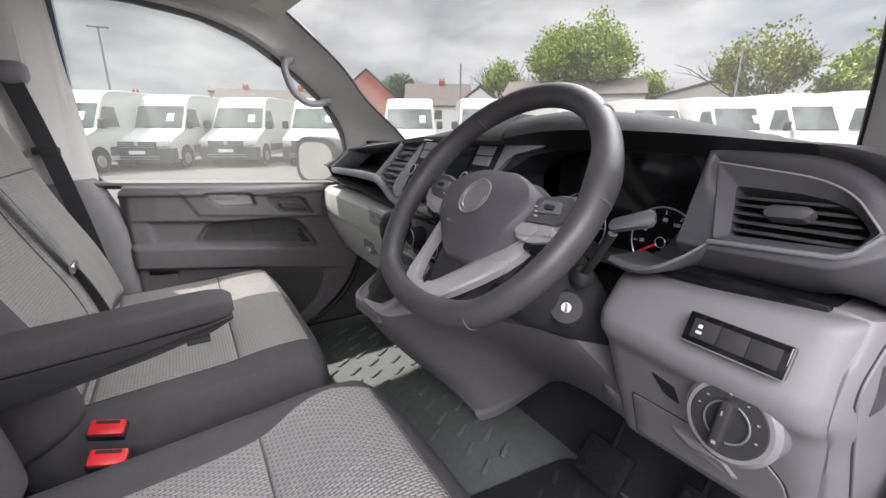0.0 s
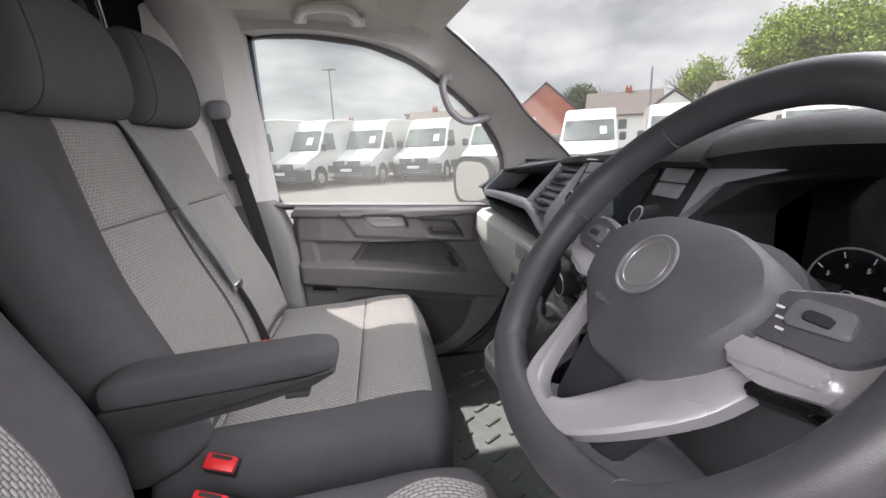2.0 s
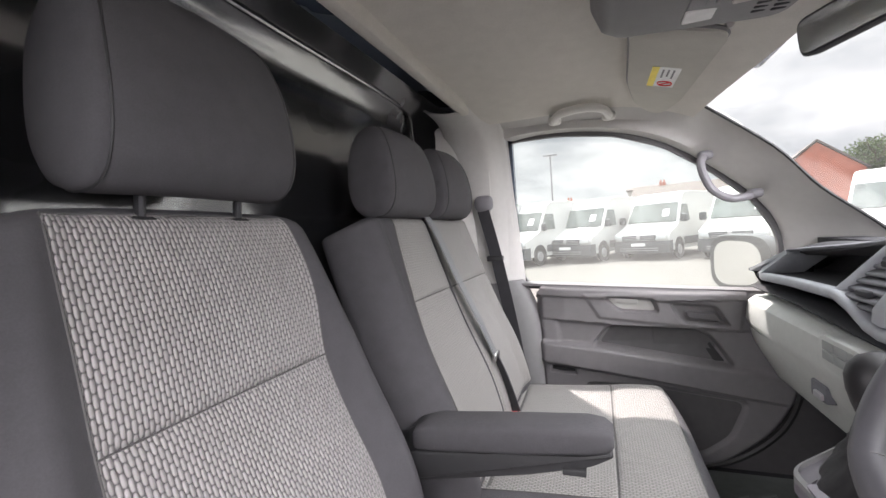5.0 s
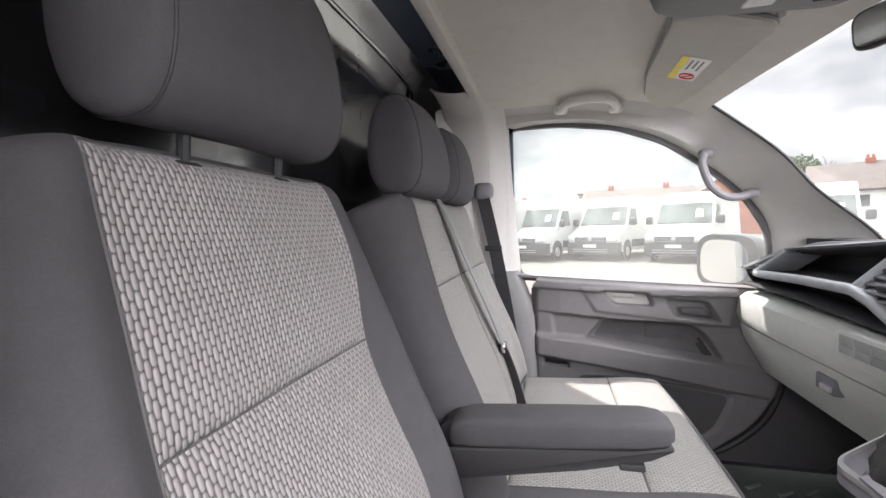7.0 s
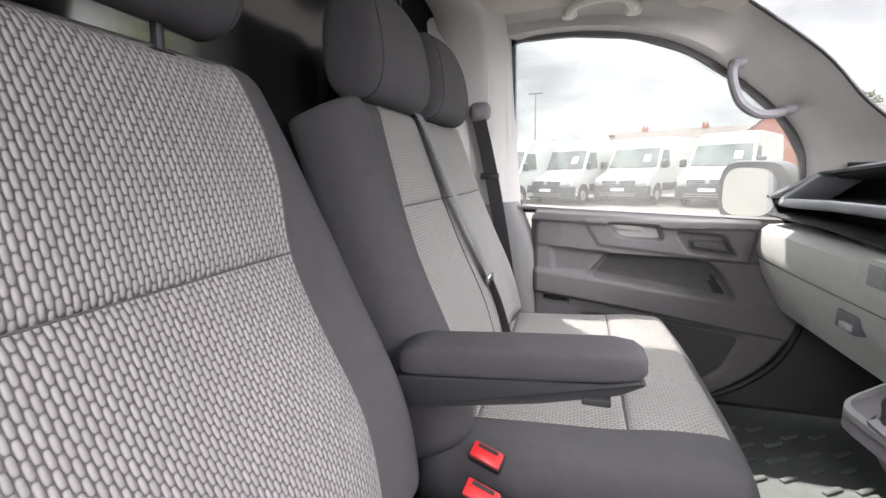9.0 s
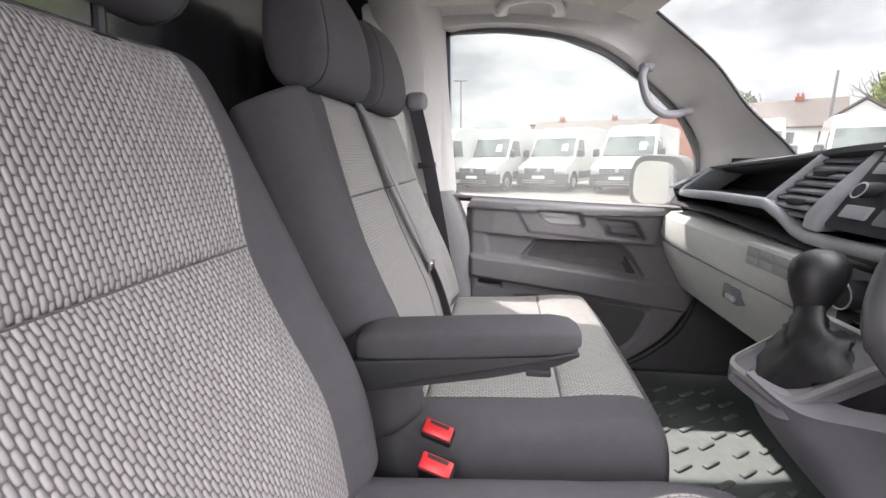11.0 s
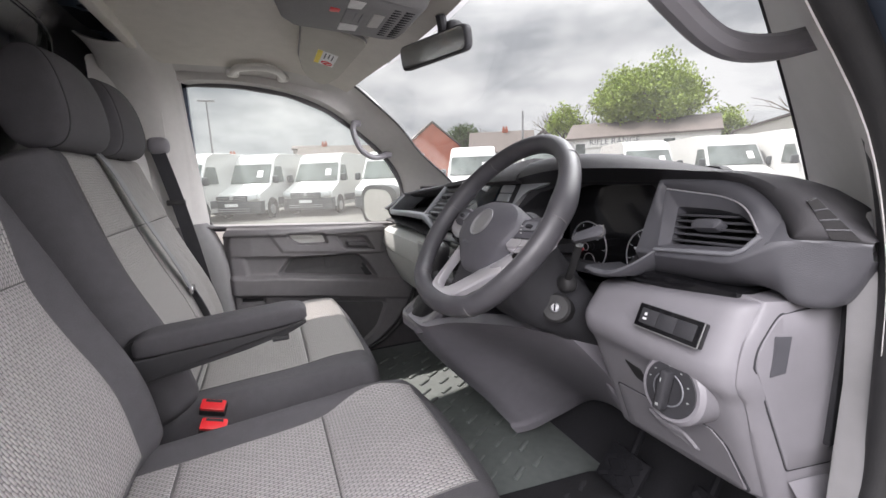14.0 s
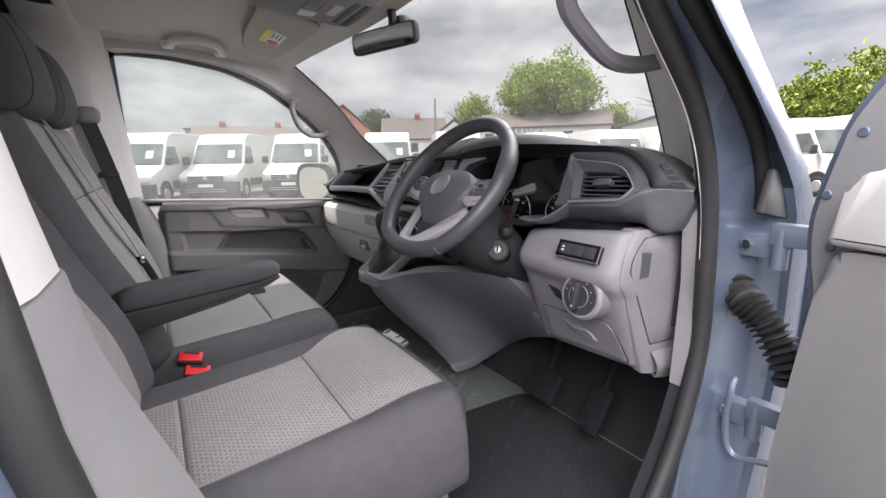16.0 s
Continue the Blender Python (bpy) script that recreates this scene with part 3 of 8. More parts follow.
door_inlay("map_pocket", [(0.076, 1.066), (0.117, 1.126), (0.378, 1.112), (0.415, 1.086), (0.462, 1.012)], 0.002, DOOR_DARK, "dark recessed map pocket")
# the end wall's shadow, put in as a black plate
door_inlay("pocket_wall_shade", [(0.372, 1.110), (0.415, 1.085), (0.460, 1.013), (0.428, 1.015), (0.398, 1.075), (0.366, 1.098)], 0.003, RUBBER, "black plate drawn as shade at the map pocket end", 0.006)
door_inlay("latch_recess", [(0.108, 1.234), (0.244, 1.226), (0.259, 1.190), (0.153, 1.195), (0.131, 1.208)], 0.002, LATCH_PALE, "pale recessed door latch")
bm = bmesh.new()
prism(bm, round_poly([(0.110, 1.236), (0.205, 1.230), (0.207, 1.214), (0.140, 1.216)], 0.006, 3), 'x', PX - 0.002, PX + 0.012, 0.003)
part("latch_lever", bm, LATCH_PALE, pdoor)
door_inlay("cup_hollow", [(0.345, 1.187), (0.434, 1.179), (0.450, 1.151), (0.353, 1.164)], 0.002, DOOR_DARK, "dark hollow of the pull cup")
door_inlay("speaker_grille", [(0.035, 0.915), (0.275, 0.912), (0.508, 0.880), (0.462, 0.765), (0.38, 0.70), (0.035, 0.70)], 0.002, DOOR_DARK, "dark lower speaker panel", 0.03)
door_inlay("lower_slot", [(-0.095, 0.981), (-0.015, 0.970), (-0.015, 0.957), (-0.095, 0.965)], 0.001, RUBBER, "black slot at the rear of the door", 0.004)
bm = bmesh.new()
tube(bm, smooth_line([(-0.855, 0.675, 1.06), (-0.853, 0.662, 0.92), (-0.853, 0.60, 0.785), (-0.853, 0.46, 0.675), (-0.853, 0.30, 0.645)], 8), 0.012, 8)
part("door_seal", bm, RUBBER, pdoor, "black rubber edge seal")
bm = bmesh.new()
big = round_poly([(-0.245, 1.27), (0.80, 1.22), (0.80, 1.40), (0.63, 1.58), (0.48, 1.69), (0.32, 1.795), (0.16, 1.855), (-0.03, 1.875), (-0.27, 1.872)], 0.04, 4)
ring_prism(bm, big, WINDOW, 'x', -0.892, -0.870)
part("window_frame", bm, DOOR_DARK, pdoor, "dark grey rubber window surround")
bm = bmesh.new()
prism(bm, WINDOW, 'x', -0.884, -0.880)
pane = part("window_pane", bm, SIDE_GLASS, pdoor, "clear side window glass")
pane.visible_shadow = False

bm = bmesh.new()
box(bm, (-0.90, 0.25, 0.62), (-0.868, 1.18, 1.215), 0.004)
structure("kick_panel_left", bm, DOOR_DARK, "dark side panel of the passenger footwell", "trim")
# pillars and side trims on the passenger side
def screen_edge(s, z):
    """Half the width between the windscreen pillars' inner edges at a height."""
    left = lerp(0.690, 0.745, max(0.0, min(1.0, (z - 1.60) / 0.3)))
    return left if s < 0 else curve_at([(1.30, 0.61), (1.432, 0.648), (1.553, 0.684), (1.682, 0.712), (1.835, 0.735), (1.92, 0.745)], z)


def side_trim(s):
    """Roof rail, A-pillar and B-pillar trim round a door opening; s is -1 on the passenger's side, 1 on the driver's."""
    bm = bmesh.new()
    inner = [(-0.178, 1.29), (-0.212, 1.79), (-0.190, 1.832), (-0.03, 1.840), (0.16, 1.814), (0.315, 1.756), (0.455, 1.656), (0.573, 1.543), (0.634, 1.425), (0.636, 1.25)]
    outer = [(-0.46, 1.30), (-0.46, 1.80), (-0.42, 1.90), (-0.03, 1.90), (0.16, 1.888), (0.400, 1.835), (0.568, 1.682), (0.668, 1.553), (0.800, 1.432), (0.90, 1.30)]
    if s > 0:
        inner = [(-0.20, 1.838), (-0.03, 1.824), (0.15, 1.786), (0.295, 1.702), (0.41, 1.593), (0.538, 1.480), (0.604, 1.356), (0.622, 1.25)]
        outer = outer[2:6] + [(0.568, 1.682), (0.710, 1.553), (0.848, 1.432), (0.980, 1.30)]
    inn, out = smooth_line([(0, *p) for p in inner], 4), smooth_line([(0, *p) for p in outer], 4)
    rings = []
    for a, b in zip(inn, out):
        c = lerp(a, b, 0.5)
        top = max(0.0, min(1.0, (b.z - 1.60) / 0.3))
        rings.append([(s * (0.872 if s < 0 else 0.848), a.y, a.z), (s * (0.835 if s < 0 else 0.830), lerp(a.y, b.y, 0.10), lerp(a.z, b.z, 0.10)), (s * lerp(0.79, 0.832 if s < 0 else 0.80, top), c.y, c.z), (s * screen_edge(s, b.z), b.y, b.z), (s * 0.80, b.y + 0.02, b.z + 0.02), (s * (0.88 if s < 0 else 0.843), b.y, b.z + 0.02)])
    loft(bm, rings)
    return bm


structure("pillar_trim_left", side_trim(-1), PILLAR, "pale grey moulded pillar and roof rail trim round the passenger door", "trim", 50)
for s in (-1, 1):
    bm = bmesh.new()
    line = smooth_line([(s * screen_edge(s, z), y + 0.003, z) for y, z in ((0.400, 1.835), (0.568, 1.682), (0.668 if s < 0 else 0.710, 1.553), (0.800 if s < 0 else 0.848, 1.432), (0.90 if s < 0 else 0.98, 1.30))], 5)
    tube(bm, line, 0.0045, 6)
    structure("windscreen_edge", bm, RUBBER, "thin black edge of the windscreen along the pillar", "trim")
bm = bmesh.new()
rings = []
for z, yf in ((0.66, -0.120), (0.80, -0.122), (0.956, -0.124), (1.05, -0.126), (1.135, -0.130), (1.21, -0.148), (1.26, -0.168), (1.305, -0.190)):
    rings.append([(-0.88, yf + 0.004, z), (-0.826, yf, z), (-0.812, yf - 0.008, z), (-0.803, yf - 0.026, z), (-0.798, yf - 0.055, z), (-0.795, -0.47, z), (-0.88, -0.47, z)])
loft(bm, rings)
structure("b_pillar_lower_left", bm, PILLAR_LOW, "grey lower pillar trim beside the passenger door", "trim")

CORNER = smooth_line([(-0.806, 0, 1.30), (-0.804, 0, 1.50), (-0.800, 0, 1.70), (-0.790, 0, 1.79), (-0.765, 0, 1.85), (-0.720, 0, 1.888), (-0.650, 0, 1.905), (-0.56, 0, 1.910)], 5)


def corner_fn(u, v):
    """A moulding that rises up the belt post and turns inward under the roof."""
    k = v * (len(CORNER) - 1)
    i = min(int(k), len(CORNER) - 2)
    p, q = CORNER[i], CORNER[i + 1]
    way = (q - p).normalized()
    out_ = Vector((way.z, 0, -way.x))
    swell = 0.024 * math.sin(math.pi * min(1.0, u * 1.05)) ** 0.7 - 0.045 * max(0.0, u - 0.72) / 0.28
    return p.lerp(q, k - i) + out_ * swell + Vector((0, lerp(-0.435, lerp(-0.205, -0.24, v), u), 0))


bm = bmesh.new()
sheet(bm, corner_fn, 20, 34, 0.24, 0.8, (-0.03, 0, 0.01))
structure("rear_corner_trim", bm, PILLAR, "pale rounded moulding from the belt post up into the roof corner", "trim", 60)

# windscreen
bm = bmesh.new()
nx, nz = 14, 6
rings = []
for k in range(nz + 1):
    z = 1.835 - k * (0.62 / nz)
    xs = [lerp(-0.79, 0.79, i / nx) for i in range(nx + 1)]
    rings.append([(x, windscreen_at(x, z), z) for x in xs] + [(x, windscreen_at(x, z) + 0.006, z + 0.002) for x in xs[::-1]])
loft(bm, rings)
ws = structure("windscreen", bm, GLASS, "clear laminated windscreen", "window")
ws.visible_shadow = False

# headliner
bm = bmesh.new()
def roof_fn(u, v):
    x = lerp(-0.76, 0.76, u)
    y = lerp(-0.30, windscreen_at(x, 1.84) - 0.005, v)
    e = abs(x) / 0.76
    return (x, y, 1.915 - 0.035 * e ** 4 - 0.075 * max(0, (v - 0.55) / 0.45) ** 2)
sheet(bm, roof_fn, 18, 14, 1.5, 0.8, (0, 0, 0.05))
structure("ceiling", bm, HEADLINER, "pale beige cloth headliner", "headliner")
bm = bmesh.new()
box(bm, (-0.60, -0.315, 1.880), (0.80, -0.285, 1.925), 0.008)
structure("headliner_edge", bm, HEADLINER, "rolled rear edge of the headliner", "trim")
bm = bmesh.new()
box(bm, (-0.93, -0.62, 1.97), (0.93, 0.62, 2.0), 0.004)
structure("roof", bm, BODY, "blue-grey painted steel roof skin", "roof")

# bulkhead
bulk = thing("bulkhead", (0, -0.52, 0.7), "glossy black painted steel bulkhead behind the seats", "bulkhead", kind="structure")
bm = bmesh.new()
def bulk_fn(u, v):
    x, z = lerp(-0.88, 0.88, u), lerp(0.62, 1.975, v)
    e = max(0, (abs(x) - 0.70) / 0.18)
    t = max(0, (z - 1.86) / 0.115)
    rib = min(0.0, 0.058 * (z - 1.637)) + 0.006 * math.exp(-((z - 1.12) / 0.02) ** 2)
    return (x, -0.535 + 0.05 * e ** 2 + 0.10 * t ** 2 + rib, z)
sheet(bm, bulk_fn, 40, 120, 1.7, 1.3, (0, -0.02, 0))
part("panel", bm, BULKHEAD, bulk)
bm = bmesh.new()
tube(bm, smooth_line([(-0.70, -0.532, 1.30), (-0.69, -0.527, 1.70), (-0.655, -0.520, 1.86), (-0.58, -0.500, 1.915), (-0.35, -0.490, 1.925), (0.0, -0.490, 1.925), (0.35, -0.490, 1.925), (0.58, -0.500, 1.915), (0.655, -0.520, 1.86), (0.69, -0.527, 1.70), (0.70, -0.532, 1.30)], 6), 0.006, 8)
part("pressed_rib", bm, BULKHEAD, bulk)
bm = bmesh.new()
box(bm, (-0.90, -0.58, 0.60), (-0.87, -0.2, 2.0), 0)
box(bm, (0.90, -0.58, 0.60), (0.93, -0.30, 2.0), 0)
structure("side_panels", bm, BODY, "blue-grey painted body sides behind the doors", "body panel")

# ---------------------------------------------------------------- seats
def tight(k, n, power):
    """Steps from -1 to 1 that crowd towards both ends."""
    t = -1 + 2 * k / n
    return math.copysign(1 - (1 - abs(t)) ** power, t)


class Pad:
    """An upholstered pad: its face is front(u, s) above the line from o along; u from -1 to 1 across, s from 0 to 1."""

    def __init__(self, o, along, up, length, width, front, thick, round_side=0.30, head=0.09, tail=0.05, corner=0.05, square=2.4):
        self.o, self.along, self.up = Vector(o), Vector(along).normalized(), Vector(up).normalized()
        self.side = self.along.cross(self.up).normalized()
        if self.side.x < 0:
            self.side = -self.side
        self.length, self.width, self.front, self.thick = length, width, front, thick
        self.round_side, self.head, self.tail, self.corner, self.square = round_side, head, tail, corner, square

    def at(self, u, s, back=False, lift=0.0):
        d, q = s * self.length, self.square
        eu = max(0.0, (abs(u) - (1 - self.round_side)) / self.round_side)
        eh = max(0.0, 1 - (self.length - d) / self.head)
        et = max(0.0, 1 - d / self.tail)
        full = max(0.0, 1 - eu ** q) ** (1 / q) * max(0.0, 1 - eh ** q) ** (1 / q) * max(0.0, 1 - et ** q) ** (1 / q)
        mid = -self.thick * 0.55
        h = lerp(mid, -self.thick if back else self.front(u, s) + lift, full)
        x = self.width(s) * u * (1 - 0.10 * max(eh, et) ** 3)
        d = d - self.corner * (abs(u) ** 4) * eh + 0.4 * self.corner * (abs(u) ** 4) * et
        return self.o + self.along * d + self.side * x + self.up * h

    def body(self, bm, n=44, m=40):
        rings = []
        for j in range(m + 1):
            s = (tight(j, m, 1.9) + 1) / 2
            us = [tight(i, n, 1.7) for i in range(n + 1)]
            rings.append([self.at(u, s) for u in us] + [self.at(u, s, True) - self.up * 0.0005 for u in us[::-1]])
        loft(bm, rings)

    def cloth(self, bm, x0, x1, s0, s1, lift=0.0045, n=30, m=30):
        """A puffed panel on the face between two edge lines x0(s), x1(s)."""
        def fn(a, b):
            s = lerp(s0, s1, b)
            x = lerp(x0(s), x1(s), a)
            rise = (1 - abs(2 * a - 1) ** 14) * (1 - abs(2 * b - 1) ** 14)
            return self.at(x / self.width(s), s, False, 0.0008 + lift * rise)
        mid = (s0 + s1) / 2
        sheet(bm, fn, n, m, x1(mid) - x0(mid), (s1 - s0) * self.length, tuple(-0.006 * self.up))


BACK_WAY, BACK_UP = (0, -0.287, 0.958), (0, 0.958, 0.287)


def back_front(u, s):
    b = min(1.0, max(0.0, (abs(u) - 0.56) / 0.22))
    return 0.010 + 0.030 * b * b * (3 - 2 * b) * (1 - 0.6 * max(0.0, s - 0.6) / 0.4) - 0.012 * math.sin(math.pi * s) * (1 - abs(u)) + 0.02 * math.exp(-((s - 0.25) / 0.2) ** 2)


def cush_front(u, s):
    b = min(1.0, max(0.0, (abs(u) - 0.56) / 0.22))
    return 0.012 + 0.022 * b * b * (3 - 2 * b) * (1 - 0.8 * max(0.0, s - 0.55) / 0.45) + 0.030 * s + 0.010 * math.exp(-((s - 0.76) / 0.12) ** 2)


def upholstery(owner, body, spans, splits, cloth):
    """The woven panels of a pad, split by cross seams, with a sewn line at every seam."""
    for x0, x1 in spans:
        for s0, s1 in zip(splits, splits[1:]):
            bm = bmesh.new()
            body.cloth(bm, x0, x1, s0 + 0.0015, s1 - 0.0015)
            part("woven_panel", bm, cloth, owner, "light grey woven cloth panel", 75)
        for line in (x0, x1):
            bm = bmesh.new()
            tube(bm, [body.at(line(q) / body.width(q), q, False, 0.0006) for q in [lerp(splits[0], splits[-1], k / 30) for k in range(31)]], 0.0013, 6)
            part("seam", bm, PIPING, owner)
        for q in splits:
            bm = bmesh.new()
            tube(bm, [body.at(lerp(x0(q), x1(q), k / 20) / body.width(q), q, False, 0.0006) for k in range(21)], 0.0013, 6)
            part("seam", bm, PIPING, owner)


def line_of(*table):
    """An edge line of a panel: x at s."""
    return lambda s: curve_at(list(table), s)


def headrest(c, w, h, tilt=14.0, deep=0.115, name_label="dark grey cloth headrest with seamed side panels on short posts"):
    hr = thing("headrest", (c[0], c[1], c[2] - h / 2 - 0.05), name_label, "headrest", "headrests")
    m = Matrix.Rotation(radians(tilt), 3, 'X')
    n = 36

    def section(u, sc):
        """The outline across the headrest at u from -1 to 1, scaled."""
        ring = []
        for i in range(n):
            a = 2 * math.pi * i / n
            ca, sa = math.cos(a), math.sin(a)
            t = math.copysign(abs(sa) ** 0.85, sa)
            y = math.copysign(abs(ca) ** 0.80, ca) * deep / 2 * (1.0 - 0.16 * t) * sc
            z = t * h / 2 * (1 - (1 - sc) * 0.95)
            t *= 1 - (1 - sc) * 0.95
            x = u * w / 2 * (1.0 - 0.05 * t - 0.13 * max(0.0, t) ** 2.5 - 0.03 * max(0.0, -t) ** 3)
            y += 0.016 * (1 - u * u)
            ring.append(m @ Vector((x, y, z)) + Vector(c))
        return ring
    bm = bmesh.new()
    stations = [(-1.0, 0.30), (-0.992, 0.62), (-0.97, 0.85), (-0.935, 0.955), (-0.90, 0.975)] + [(-0.8 + 0.2 * k, 1.0) for k in range(9)] + [(0.90, 0.975), (0.935, 0.955), (0.97, 0.85), (0.992, 0.62), (1.0, 0.30)]
    loft(bm, [section(u, sc) for u, sc in stations])
    pad_ob = part("cushion", bm, SEAT_DARK, hr, "", 70)
    for u in (-0.87, 0.87):
        bm = bmesh.new()
        tube(bm, section(u, 0.988), 0.0016, 5, True)
        part("seam", bm, SEAT_SHELL, pad_ob)
    for sx in (-0.07, 0.07):
        bm = bmesh.new()
        b = m @ Vector((sx, 0, -h / 2 + 0.02)) + Vector(c)
        tube(bm, [b, b + Vector((0, -0.008, -0.09))], 0.006, 8)
        post = part("post", bm, POST_DARK, hr, "dark steel post")
        bm = bmesh.new()
        cushion(bm, b + Vector((0, -0.006, -0.050)), (0.034, 0.024, 0.014), 0.006, 4)
        part("sleeve", bm, RUBBER, post)
    return hr


# driver's seat
SX = 0.362
dseat = thing("driver_seat", (SX, -0.05, FLOOR_Z), "dark grey driver seat with light woven centre panels", "car seat", "seats")
dback_w = lambda s: curve_at([(0, 0.270), (0.15, 0.292), (0.3, 0.294), (0.5, 0.284), (0.7, 0.266), (0.85, 0.250), (0.95, 0.232), (1.0, 0.215)], s)
dback = Pad((SX, -0.222, 0.93), BACK_WAY, BACK_UP, 0.660, dback_w, back_front, 0.125, 0.34, 0.05, 0.05, 0.03)
bm = bmesh.new()
dback.body(bm)
part("backrest", bm, SEAT_DARK, dseat, "", 80)
EDGE_D = [(0.05, 0.158), (0.25, 0.170), (0.46, 0.166), (0.60, 0.163), (0.75, 0.174), (0.85, 0.172), (0.96, 0.158)]
upholstery(dseat, dback, [(line_of(*[(q, -w) for q, w in EDGE_D]), line_of((0.05, 0.160), (0.30, 0.170), (0.60, 0.170), (0.75, 0.165), (0.96, 0.162)))], [0.06, 0.606, 0.962], WEAVE)
C_WAY, C_UP = (0, 0.998, 0.02), (0, -0.02, 0.998)
dc_w = lambda s: curve_at([(0, 0.255), (0.5, 0.264), (0.85, 0.268), (1.0, 0.255)], s)
dcush = Pad((SX + 0.005, -0.27, 0.928), C_WAY, C_UP, 0.635, dc_w, cush_front, 0.150, 0.30, 0.085, 0.05, 0.070)
bm = bmesh.new()
dcush.body(bm)
part("seat_cushion", bm, SEAT_DARK, dseat, "", 80)
upholstery(dseat, dcush, [(line_of((0.05, -0.150), (0.30, -0.152), (0.58, -0.160), (0.70, -0.188), (0.80, -0.198), (0.905, -0.180)), line_of((0.05, 0.178), (0.38, 0.178), (0.58, 0.172), (0.75, 0.168), (0.905, 0.158)))], [0.06, 0.178, 0.585, 0.908], WEAVE)
bm = bmesh.new()
prism(bm, round_poly([(-0.26, 0.60), (0.20, 0.60), (0.27, 0.80), (-0.26, 0.80)], 0.03), 'x', SX - 0.235, SX + 0.235, 0.006)
part("seat_base", bm, PANEL_LIGHT, dseat, "pale grey moulded seat base")
headrest((SX - 0.010, -0.405, 1.680), 0.292, 0.240, 4.0)

# double passenger bench
BX = -0.345
bench = thing("passenger_bench", (BX, -0.05, FLOOR_Z), "dark grey double passenger bench with light woven panels", "car seat", "seats")
bb_w = lambda s: 0.392 - 0.03 * s ** 2


def bench_front(u, s):
    b = min(1.0, max(0.0, (abs(u) - 0.66) / 0.2))
    return 0.012 + 0.020 * b * b * (3 - 2 * b) - 0.007 * math.exp(-((u + 0.02) / 0.03) ** 2) + 0.015 * math.exp(-((s - 0.25) / 0.2) ** 2)


bback = Pad((BX, -0.172, 0.93), (0, -0.325, 0.946), (0, 0.946, 0.325), 0.668, bb_w, bench_front, 0.105, 0.22, 0.045, 0.05, 0.030)
bm = bmesh.new()
bback.body(bm)
part("backrest", bm, SEAT_DARK, bench, "", 80)
upholstery(bench, bback, [(line_of((0.05, -0.335), (0.9, -0.330)), line_of((0.05, -0.012), (0.97, -0.012))), (line_of((0.05, 0.0), (0.97, 0.0)), line_of((0.05, 0.296), (0.25, 0.288), (0.45, 0.273), (0.66, 0.246), (0.85, 0.216), (0.97, 0.192)))], [0.06, 0.655, 0.966], WEAVE_FINE)
bc_w = lambda s: 0.390 + 0.005 * s


def bench_cush(u, s):
    b = min(1.0, max(0.0, (abs(u) - 0.70) / 0.2))
    return 0.012 + 0.014 * b * b * (3 - 2 * b) * (1 - 0.7 * s) + 0.020 * s + 0.006 * math.exp(-((s - 0.76) / 0.12) ** 2)


bcush = Pad((BX, -0.27, 0.93), C_WAY, C_UP, 0.575, bc_w, bench_cush, 0.185, 0.16, 0.075, 0.05, 0.035)
bm = bmesh.new()
bcush.body(bm)
part("seat_cushion", bm, SEAT_DARK, bench, "", 80)
upholstery(bench, bcush, [(line_of((0.05, -0.350), (0.9, -0.350)), line_of((0.05, 0.262), (0.4, 0.256), (0.66, 0.256), (0.93, 0.246)))], [0.07, 0.188, 0.648, 0.925], WEAVE_FINE)
bm = bmesh.new()
prism(bm, round_poly([(-0.26, 0.60), (0.16, 0.60), (0.20, 0.78), (-0.26, 0.78)], 0.03), 'x', BX - 0.35, BX + 0.35, 0.006)
part("seat_base", bm, SEAT_SHELL, bench)
headrest((-0.222, -0.390, 1.650), 0.285, 0.216, 4.0)
headrest((-0.545, -0.380, 1.650), 0.275, 0.216, 4.0)

# armrest between the seats
arm = thing("armrest", (0.075, -0.2, 1.08), "dark grey padded folding armrest between the seats", "armrest")
bm = bmesh.new()
rings = []
for y, z0, z1, w in ((-0.235, 1.122, 1.150, 0.030), (-0.228, 1.118, 1.160, 0.036), (-0.20, 1.119, 1.168, 0.039), (-0.05, 1.130, 1.178, 0.040), (0.06, 1.141, 1.184, 0.039), (0.085, 1.145, 1.181, 0.035), (0.097, 1.152, 1.174, 0.024)):
    c, h = (z0 + z1) / 2, (z1 - z0) / 2
    rings.append([(0.068 + w * math.copysign(abs(math.cos(a)) ** 0.45, math.cos(a)), y, c + h * math.copysign(abs(math.sin(a)) ** 0.45, math.sin(a))) for a in [2 * math.pi * k / 24 for k in range(24)]])
loft(bm, rings)
part("pad", bm, SEAT_DARK, arm, "padded cloth top", 60)
bm = bmesh.new()
prism(bm, round_poly([(-0.245, 1.062), (-0.03, 1.104), (0.06, 1.127), (0.096, 1.143), (0.092, 1.151), (0.05, 1.141), (-0.24, 1.118)], 0.008, 3), 'x', 0.033, 0.103, 0.005)
shell_ = part("under_shell", bm, SEAT_SHELL, arm, "black plastic under shell")
bm = bmesh.new()
box(bm, (0.050, 0.020, 1.112), (0.108, 0.055, 1.122), 0.002)
part("release_catch", bm, SEAT_SHELL, shell_)
bm = bmesh.new()
disc(bm, (0.03, -0.225, 1.12), (-1, 0, 0), 0.035, 0.05, 20, 0.004)
part("pivot", bm, SEAT_SHELL, arm)

